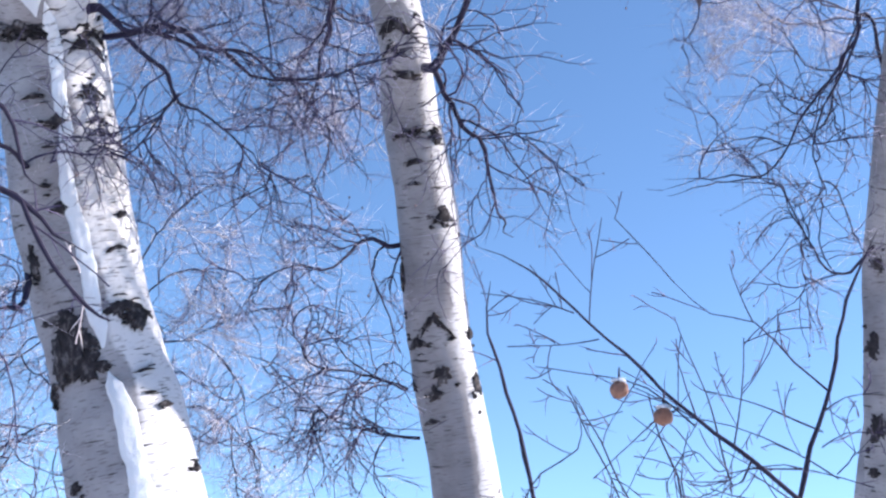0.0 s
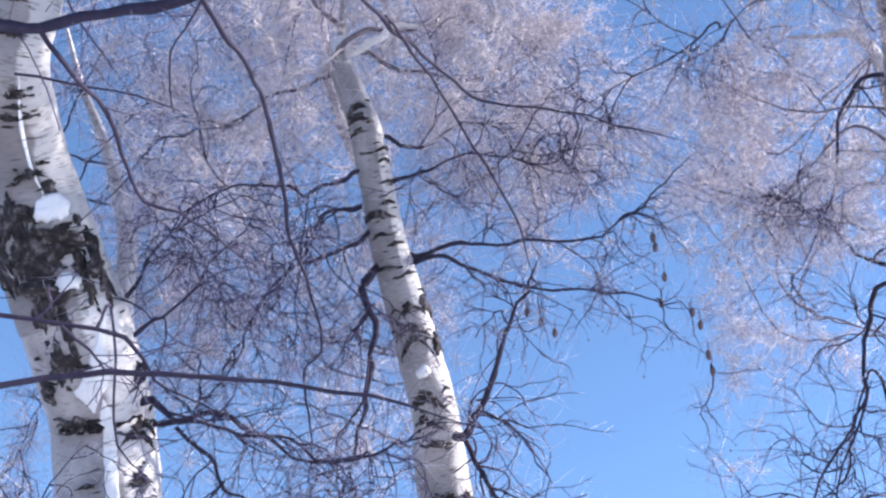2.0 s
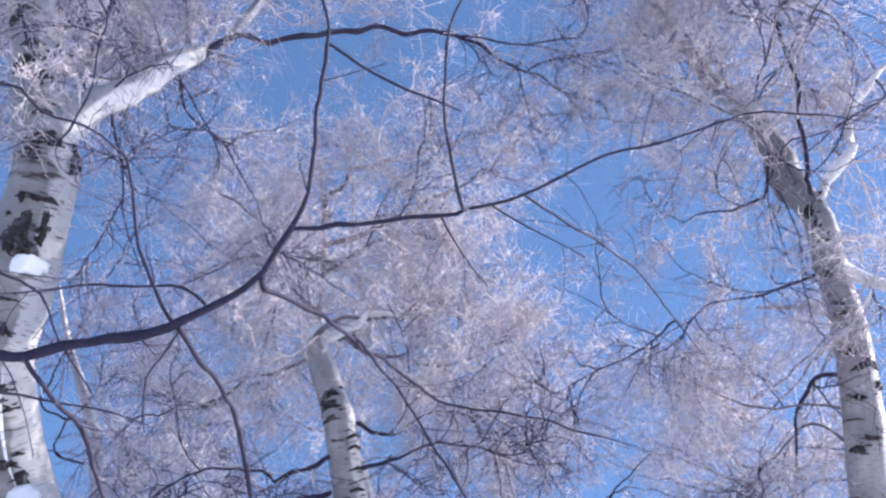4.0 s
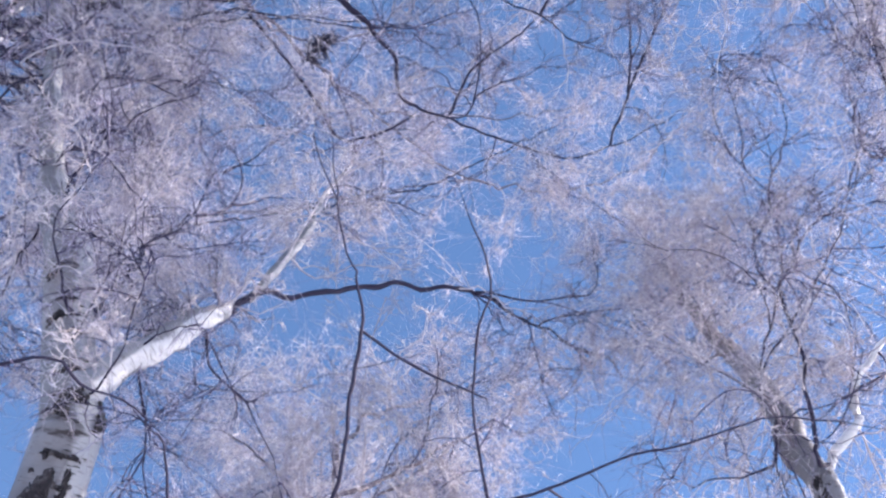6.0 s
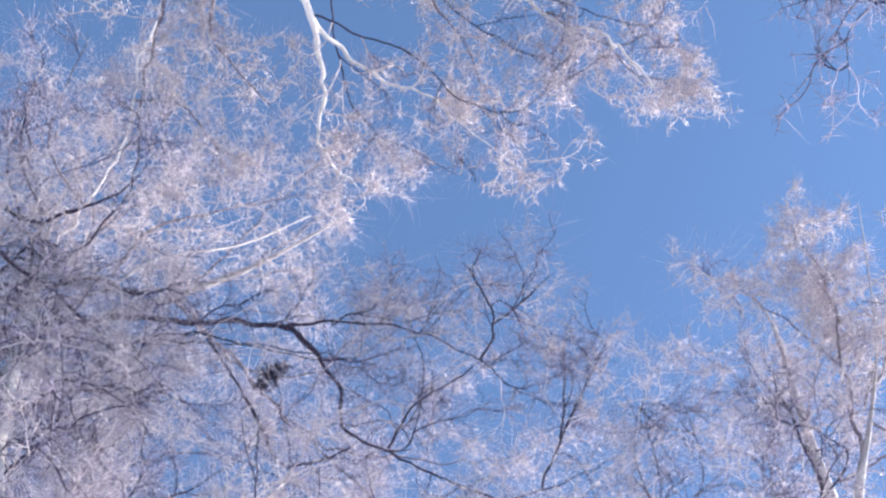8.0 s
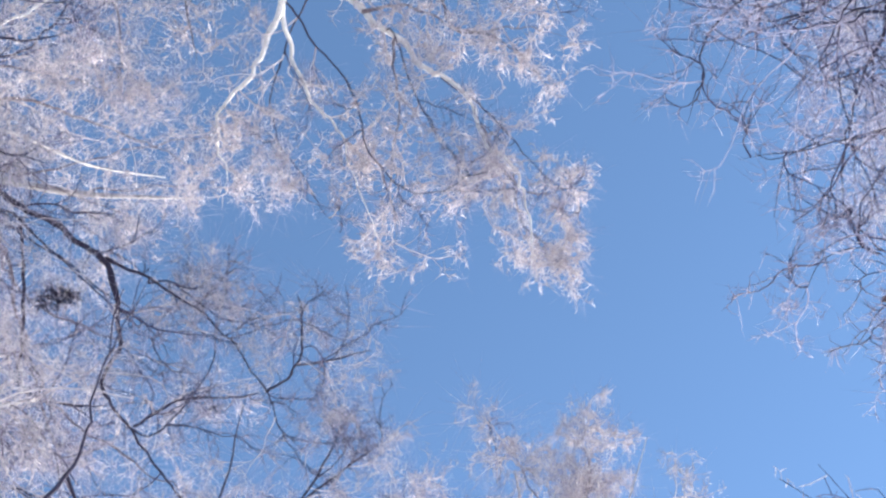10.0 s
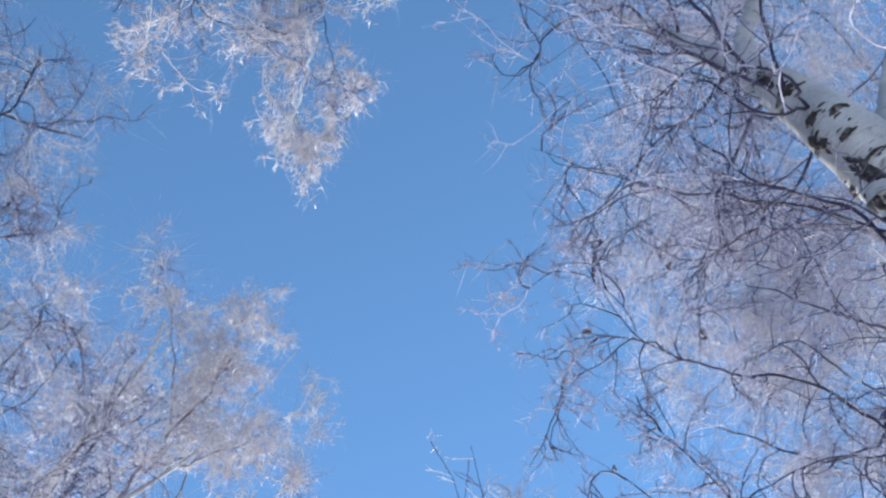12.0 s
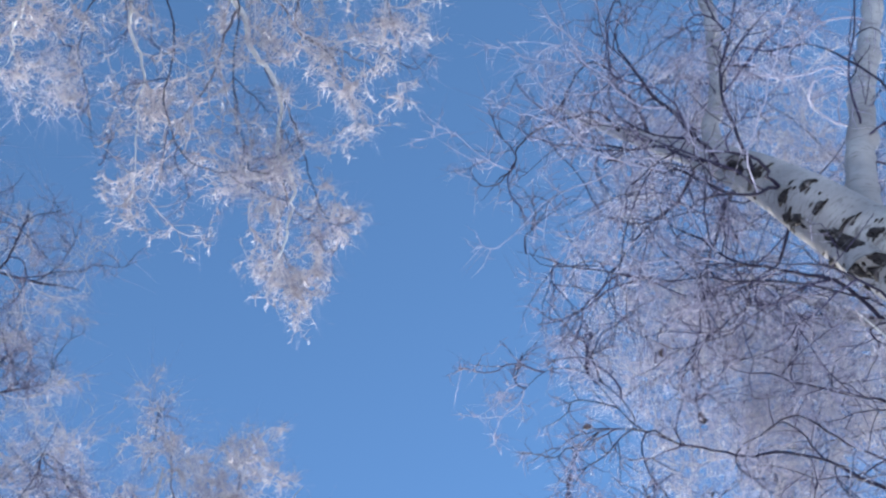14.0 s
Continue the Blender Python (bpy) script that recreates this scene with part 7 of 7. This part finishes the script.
k3.limb([(-4.18, 4.70, 9.94, 0.0103), (-1.14, 4.10, 10.15, 0.0130), (-0.19, 3.76, 10.42, 0.0097), (0.48, 3.40, 10.59, 0.0076), (0.83, 2.98, 10.76, 0.0054)], 6, .7, .7)
k3.leaf_out(1.35, 1.1)

k4 = Tree("birch_tree", "far birch with a bright rimed top", (-7.59, 3.73, -0.15), kink=1.0)
k4.trunk([(-7.59, 3.73, -0.15, 0.0991), (-6.32, 3.38, 4.39, 0.0740), (-4.42, 2.85, 9.76, 0.0661), (-3.58, 2.62, 10.21, 0.0551), (-2.80, 2.35, 10.66, 0.0445), (-2.11, 2.08, 11.10, 0.0295), (-1.60, 1.77, 11.45, 0.0162), (-1.29, 1.56, 11.73, 0.0081)], sides=14, step=0.08)
k4.limb([(-2.11, 2.08, 11.10, 0.0148), (-1.79, 1.81, 11.31, 0.0107), (-1.41, 1.48, 11.52, 0.0076), (-1.00, 1.20, 11.70, 0.0044)], 7, .6, 1)
k4.limb([(-2.51, 2.23, 10.98, 0.0148), (-2.07, 1.69, 11.29, 0.0107), (-1.61, 1.11, 11.55, 0.0076), (-0.97, 0.81, 11.75, 0.0044)], 7, .6, 1)
k4.limb([(-2.63, 2.29, 10.76, 0.0167), (-1.91, 2.86, 10.70, 0.0145), (-1.08, 2.80, 10.83, 0.0104), (-0.41, 2.68, 11.00, 0.0073), (0.06, 2.62, 11.11, 0.0042)], 6, .6, .8)
k4.limb([(-2.63, 2.29, 10.76, 0.0167), (-1.24, 3.37, 10.61, 0.0145), (-0.19, 3.44, 10.63, 0.0104), (0.58, 3.37, 10.72, 0.0073), (1.12, 3.04, 10.87, 0.0042)], 6, .6, .8)
k4.limb([(-2.63, 2.29, 10.76, 0.0167), (-0.55, 3.86, 10.45, 0.0145), (0.82, 3.88, 10.36, 0.0104), (1.43, 3.43, 10.56, 0.0073), (1.75, 2.69, 10.86, 0.0042)], 6, .6, .8)
k4.leaf_out(1.35, 1.2)

k9 = Tree("birch_tree", "far birch with a pinkish frosted top", (5.94, 6.85, -0.15))
k9.limb([(3.14, 2.99, 9.83, 0.0164), (2.89, 3.18, 9.90, 0.0142), (2.62, 2.58, 10.21, 0.0102), (2.41, 2.10, 10.53, 0.0072), (2.27, 1.66, 10.77, 0.0042)], 7, .6, .9)
k9.limb([(3.08, 2.87, 9.91, 0.0164), (3.61, 2.27, 9.90, 0.0142), (3.34, 1.62, 10.18, 0.0102), (2.99, 1.29, 10.49, 0.0072), (2.78, 1.19, 10.69, 0.0042)], 7, .6, .9)
k9.trunk([(5.94, 6.85, -0.15, 0.1778), (5.28, 5.98, 3.62, 0.1328), (4.30, 4.69, 8.04, 0.1185), (3.86, 4.10, 8.72, 0.1043), (3.36, 3.38, 9.49, 0.0815), (3.01, 2.73, 10.02, 0.0533), (2.77, 2.18, 10.38, 0.0294), (2.59, 1.77, 10.65, 0.0148), (2.42, 1.59, 10.85, 0.0075)], sides=14, step=0.08)
k9.limb([(3.01, 2.73, 10.02, 0.0122), (2.56, 2.32, 10.31, 0.0081), (2.15, 2.15, 10.59, 0.0051), (1.90, 2.10, 10.78, 0.0031)], 8, .5, .8)
k9.limb([(2.86, 2.41, 10.18, 0.0122), (2.92, 1.77, 10.32, 0.0081), (2.89, 1.28, 10.53, 0.0051), (2.83, 0.87, 10.71, 0.0031)], 8, .5, .9)
k9.leaf_out(1.3, 1.2, hoar=1.5)

k8 = Tree("birch_tree", "far birch with a pointed frosted top", (9.91, -0.70, -0.15))
k8.limb([(6.49, -1.05, 8.30, 0.0164), (6.50, -0.81, 8.32, 0.0142), (5.88, -0.65, 8.93, 0.0102), (5.38, -0.42, 9.47, 0.0082), (4.95, -0.22, 9.89, 0.0052)], 7, .6, 1)
k8.limb([(6.66, -1.10, 8.06, 0.0164), (6.62, -1.44, 8.09, 0.0142), (5.95, -1.10, 8.82, 0.0102), (5.64, -0.80, 9.24, 0.0072), (5.37, -0.65, 9.58, 0.0042)], 7, .6, 1)
k8.trunk([(9.91, -0.70, -0.15, 0.1778), (9.14, -0.84, 2.62, 0.1328), (7.98, -1.06, 5.83, 0.1185), (7.46, -1.15, 6.73, 0.1043), (6.94, -1.14, 7.63, 0.0863), (6.49, -1.05, 8.30, 0.0630), (6.03, -0.82, 8.78, 0.0436), (5.70, -0.57, 9.22, 0.0269), (5.34, -0.36, 9.62, 0.0148), (4.97, -0.24, 10.00, 0.0075)], sides=14, step=0.08)
k8.limb([(6.03, -0.82, 8.78, 0.0122), (5.56, -0.75, 9.18, 0.0081), (5.24, -0.68, 9.55, 0.0051), (5.01, -0.55, 9.84, 0.0031)], 8, .5, 1)
k8.limb([(5.70, -0.57, 9.22, 0.0103), (5.31, -0.19, 9.52, 0.0072), (5.04, -0.08, 9.83, 0.0052), (4.82, -0.07, 9.97, 0.0031)], 8, .5, 1)
k8.leaf_out(1.3, 1.2, hoar=1.5)

k5 = Tree("birch_tree", "far birch with a pale crown in shade", (6.25, -6.65, -0.15), kink=1.0)
k5.trunk([(6.25, -6.65, -0.15, 0.2300), (5.65, -6.10, 2.73, 0.1717), (4.74, -5.26, 6.06, 0.1533), (4.29, -4.84, 6.94, 0.1314), (3.89, -4.44, 7.73, 0.1019), (3.57, -4.00, 8.48, 0.0680), (3.28, -3.67, 9.30, 0.0332), (2.97, -3.42, 10.01, 0.0173)], sides=14, step=0.08)
k5.limb([(3.57, -4.00, 8.48, 0.0133), (3.01, -3.81, 9.11, 0.0097), (2.56, -3.55, 9.65, 0.0070), (2.11, -3.05, 10.21, 0.0041)], 7, .8, .7)
k5.limb([(3.64, -3.96, 8.47, 0.0133), (3.58, -3.38, 9.05, 0.0097), (3.43, -2.86, 9.57, 0.0070), (3.42, -2.21, 10.01, 0.0041)], 7, .8, .7)
k5.limb([(3.65, -4.11, 8.28, 0.0153), (3.96, -3.94, 8.29, 0.0133), (4.13, -3.25, 8.80, 0.0097), (4.12, -2.75, 9.25, 0.0070), (4.09, -2.10, 9.71, 0.0041)], 7, .8, .7)
k5.limb([(3.48, -4.22, 8.40, 0.0133), (2.34, -4.22, 9.15, 0.0097), (1.69, -4.04, 9.68, 0.0070), (1.18, -3.62, 10.20, 0.0041)], 7, .8, .7)
k5.limb([(4.20, -4.76, 7.11, 0.0153), (5.11, -4.30, 7.36, 0.0133), (5.06, -3.83, 8.02, 0.0097), (5.16, -3.16, 8.58, 0.0070), (5.11, -2.52, 9.13, 0.0041)], 7, .8, .7)
k5.limb([(4.40, -4.95, 6.78, 0.0153), (5.57, -4.05, 7.06, 0.0133), (5.62, -3.55, 7.67, 0.0097), (5.75, -2.87, 8.19, 0.0070), (5.79, -1.65, 8.84, 0.0041)], 7, .8, .7)
k5.limb([(3.90, -4.46, 7.70, 0.0153), (4.26, -4.51, 7.91, 0.0133), (3.94, -4.10, 8.67, 0.0097), (3.57, -3.57, 9.41, 0.0070), (3.20, -2.69, 10.15, 0.0041)], 7, .8, .7)
k5.limb([(4.27, -4.83, 6.98, 0.0153), (4.90, -4.67, 7.25, 0.0133), (4.75, -4.17, 8.06, 0.0097), (4.66, -3.57, 8.75, 0.0070), (4.45, -2.62, 9.54, 0.0041)], 8, .7, .6)
k5.limb([(4.34, -4.89, 6.86, 0.0153), (5.29, -4.35, 7.13, 0.0133), (5.36, -3.68, 7.84, 0.0097), (5.45, -3.03, 8.40, 0.0070), (5.37, -2.09, 9.08, 0.0041)], 8, .7, .6)
k5.limb([(3.34, -4.30, 8.43, 0.0133), (2.81, -4.00, 9.10, 0.0097), (2.15, -3.75, 9.69, 0.0070), (1.50, -3.10, 10.34, 0.0041)], 8, .7, .6)
k5.limb([(3.48, -4.22, 8.40, 0.0133), (3.32, -3.65, 9.05, 0.0097), (3.07, -3.15, 9.62, 0.0070), (2.74, -2.49, 10.20, 0.0041)], 8, .7, .6)
k5.leaf_out(1.35, 3.2)

k6 = Tree("birch_tree", "slim birch with drooping purple-brown twigs", (-1.25, 7.84, -0.15))
k6.trunk([(-1.25, 7.84, -0.15, 0.1855), (-1.33, 7.84, 0.38, 0.1385), (-1.45, 7.83, 0.84, 0.1237), (-1.72, 7.81, 1.70, 0.1154), (-1.98, 7.71, 2.43, 0.1072), (-2.21, 7.56, 2.98, 0.1031), (-2.43, 7.33, 3.71, 0.0989), (-2.54, 6.44, 5.33, 0.0866), (-2.58, 6.33, 5.73, 0.0793), (-2.60, 6.22, 6.08, 0.0718), (-2.72, 6.15, 6.48, 0.0606), (-2.94, 6.09, 6.96, 0.0448), (-3.22, 6.06, 7.48, 0.0281), (-3.46, 6.01, 8.03, 0.0147)], sides=14, step=0.08)
k6.limb([(-2.26, 7.43, 3.50, 0.0121), (-1.78, 7.36, 3.85, 0.0077), (-1.37, 7.40, 3.64, 0.0059), (-1.16, 7.45, 3.18, 0.0042)], 7, .7, .15)
k6.limb([(-2.20, 7.52, 3.21, 0.0121), (-1.71, 7.50, 3.40, 0.0077), (-1.36, 7.53, 3.11, 0.0059), (-1.22, 7.53, 2.65, 0.0042)], 7, .7, .15)
k6.limb([(-2.08, 7.64, 2.76, 0.0121), (-1.63, 7.61, 2.95, 0.0077), (-1.24, 7.62, 2.70, 0.0059), (-1.07, 7.59, 2.29, 0.0042)], 7, .7, .15)
k6.limb([(-2.26, 7.43, 3.50, 0.0121), (-1.92, 7.21, 4.20, 0.0077), (-1.54, 7.11, 4.41, 0.0059), (-1.12, 7.17, 4.17, 0.0042)], 7, .7, .15)
k6.limb([(-2.27, 7.50, 3.20, 0.0121), (-2.70, 7.23, 3.26, 0.0077), (-2.83, 7.15, 2.92, 0.0059), (-2.84, 7.10, 2.47, 0.0042)], 7, .7, .1)
k6.limb([(-2.34, 7.41, 3.49, 0.0121), (-2.80, 7.11, 3.61, 0.0077), (-2.94, 7.01, 3.34, 0.0059), (-2.98, 7.00, 2.81, 0.0042)], 7, .7, .1)
k6.limb([(-2.19, 7.61, 2.75, 0.0121), (-2.64, 7.37, 2.68, 0.0077), (-2.76, 7.26, 2.36, 0.0059), (-2.74, 7.19, 1.99, 0.0042)], 7, .7, .1)
k6.limb([(-2.60, 6.33, 5.91, 0.0106), (-2.19, 6.07, 6.34, 0.0079), (-1.82, 5.95, 6.47, 0.0061), (-1.44, 6.07, 6.27, 0.0043)], 7, .7, .3)
k6.limb([(-2.61, 6.22, 6.08, 0.0106), (-2.29, 5.93, 6.64, 0.0080), (-2.06, 5.66, 7.06, 0.0062), (-1.69, 5.54, 7.17, 0.0044)], 7, .7, .3)
k6.limb([(-2.69, 6.16, 6.40, 0.0125), (-2.96, 5.92, 6.39, 0.0109), (-2.65, 5.78, 6.93, 0.0083), (-2.31, 5.74, 7.15, 0.0064), (-1.99, 5.74, 7.28, 0.0046)], 7, .7, .3)
k6.limb([(-2.83, 6.11, 6.73, 0.0128), (-3.13, 5.84, 6.74, 0.0112), (-2.86, 5.50, 7.47, 0.0085), (-2.63, 5.19, 7.89, 0.0066), (-2.36, 5.05, 8.14, 0.0047)], 7, .7, .4)
k6.limb([(-2.58, 6.37, 5.66, 0.0105), (-2.91, 6.41, 5.12, 0.0069), (-3.05, 6.43, 4.69, 0.0051), (-3.14, 6.56, 4.26, 0.0034)], 7, .6, .2)
k6.leaf_out(1.45, 1.2)

# ---- small things on the branches ----
def catkin(spot, tree, long=0.022):
    """A small dark hanging catkin: a bumpy spindle with a thin stalk."""
    bm = bmesh.new()
    bmesh.ops.create_icosphere(bm, subdivisions=2, radius=1)
    for v in bm.verts:
        k = 1 + 0.25 * noise.noise(v.co * 4 + Vector(spot) * 9)
        v.co = Vector((v.co.x * 0.011 * k, v.co.y * 0.011 * k, v.co.z * long * k)) + Vector(spot)
    stalk = bmesh.ops.create_cone(bm, segments=5, radius1=0.002, radius2=0.0015, depth=0.05)["verts"]
    for v in stalk:
        v.co += Vector(spot) + Vector((0, 0, long + 0.02))
    part("catkin", bm, LEAF, tree.root, "dry brown catkin")


for spot in ((0.662, 3.321, 4.028), (0.631, 3.205, 4.210), (0.777, 3.318, 3.993), (0.810, 3.338, 3.948), (0.842, 3.389, 3.848), (0.858, 3.416, 3.792),
             (0.145, 3.355, 3.981), (0.255, 3.387, 3.915), (0.200, 3.369, 3.953), (0.670, 3.264, 4.113), (0.621, 3.185, 4.240)):
    catkin(spot, m)


def dead_leaf(spot, tree, size, turn):
    """A curled dry leaf, thin but with a folded blade and a stalk."""
    bm = bmesh.new()
    grid = []
    for i in range(7):
        u = i / 6
        row = []
        for j in range(5):
            w = (j - 2) / 2
            half = size * 0.34 * math.sin(math.pi * min(1, u * 0.93 + 0.05)) ** 0.8
            row.append(Vector((w * half, (u - 0.5) * size, size * 0.35 * w * w + size * 0.25 * math.sin(u * 2.6))))
        grid.append([bm.verts.new(Matrix.Rotation(turn, 3, (0.4, 0.5, 1)) @ p + Vector(spot)) for p in row])
    for a, b in zip(grid, grid[1:]):
        for j in range(4):
            bm.faces.new((a[j], a[j + 1], b[j + 1], b[j]))
    geom = bmesh.ops.solidify(bm, geom=bm.faces[:], thickness=0.0015)
    part("dead_leaf", bm, LEAF, tree.root, "curled brown dead leaf")


for spot, size, turn in (((1.470, -0.766, 5.413), 0.05, 0.4), ((1.535, -1.123, 5.172), 0.07, 1.9), ((1.618, -0.636, 5.421), 0.045, 2.6), ((1.763, -1.018, 5.075), 0.05, 3.3),
                         ((1.589, -1.692, 4.834), 0.07, 1.2), ((1.614, -0.579, 4.734), 0.04, 4.1), ((1.300, -1.117, 5.287), 0.045, 5.0)):
    dead_leaf(spot, t7, size * 0.7, turn)


def fruit(spot, tree):
    """A round frozen fruit with a dimple, a stalk and a calyx."""
    bm = bmesh.new()
    bmesh.ops.create_uvsphere(bm, u_segments=20, v_segments=14, radius=0.021)
    for v in bm.verts:
        r = math.hypot(v.co.x, v.co.y) / 0.021
        v.co.z *= 0.92 - 0.25 * max(0, 0.45 - r)
        v.co *= 0.9 + 0.16 * noise.noise(v.co * 55 + Vector(spot) * 9) + 0.06 * noise.noise(v.co * 160)
        v.co += Vector(spot)
    body = part("fruit", bm, FRUIT, tree.root, "round orange frozen fruit")
    bm = bmesh.new()
    bmesh.ops.create_cone(bm, segments=7, radius1=0.003, radius2=0.0016, depth=0.03)
    for v in bm.verts:
        v.co += Vector(spot) + Vector((0, 0, 0.03))
    part("stalk", bm, BRANCH, body)
    lump("snow_cap", (spot[0], spot[1], spot[2] + 0.017), (0.015, 0.014, 0.007), SNOW, body)


for spot in ((0.364, 2.119, 2.066), (0.451, 2.112, 2.018)):
    fruit(spot, bu)

# a dense knot of twigs on the arching limb
knot = np.array([[(-1.428, 2.242, 8.740), (-1.340, 2.156, 8.796), (-1.251, 2.068, 8.849)]])
P1, R1 = grow(knot, np.full((1, 3), 0.02), 40, 0.14, 70, 0.0, 0.3, 6, 0.4, 0.006)
P2, R2 = grow(P1, R1, 5, 0.07, 60, 0.0, 0.3, 4, 0.8, 0.004)
(va, fa), (vb, fb) = tubes(P1, R1, 4), tubes(P2, R2, 4)
part("twig_knot", mesh_of("twig_knot", np.vstack([va, vb]), np.vstack([fa, fb + len(va)])), BRANCH, t4.root, "dense dark knot of twigs", "stuff")
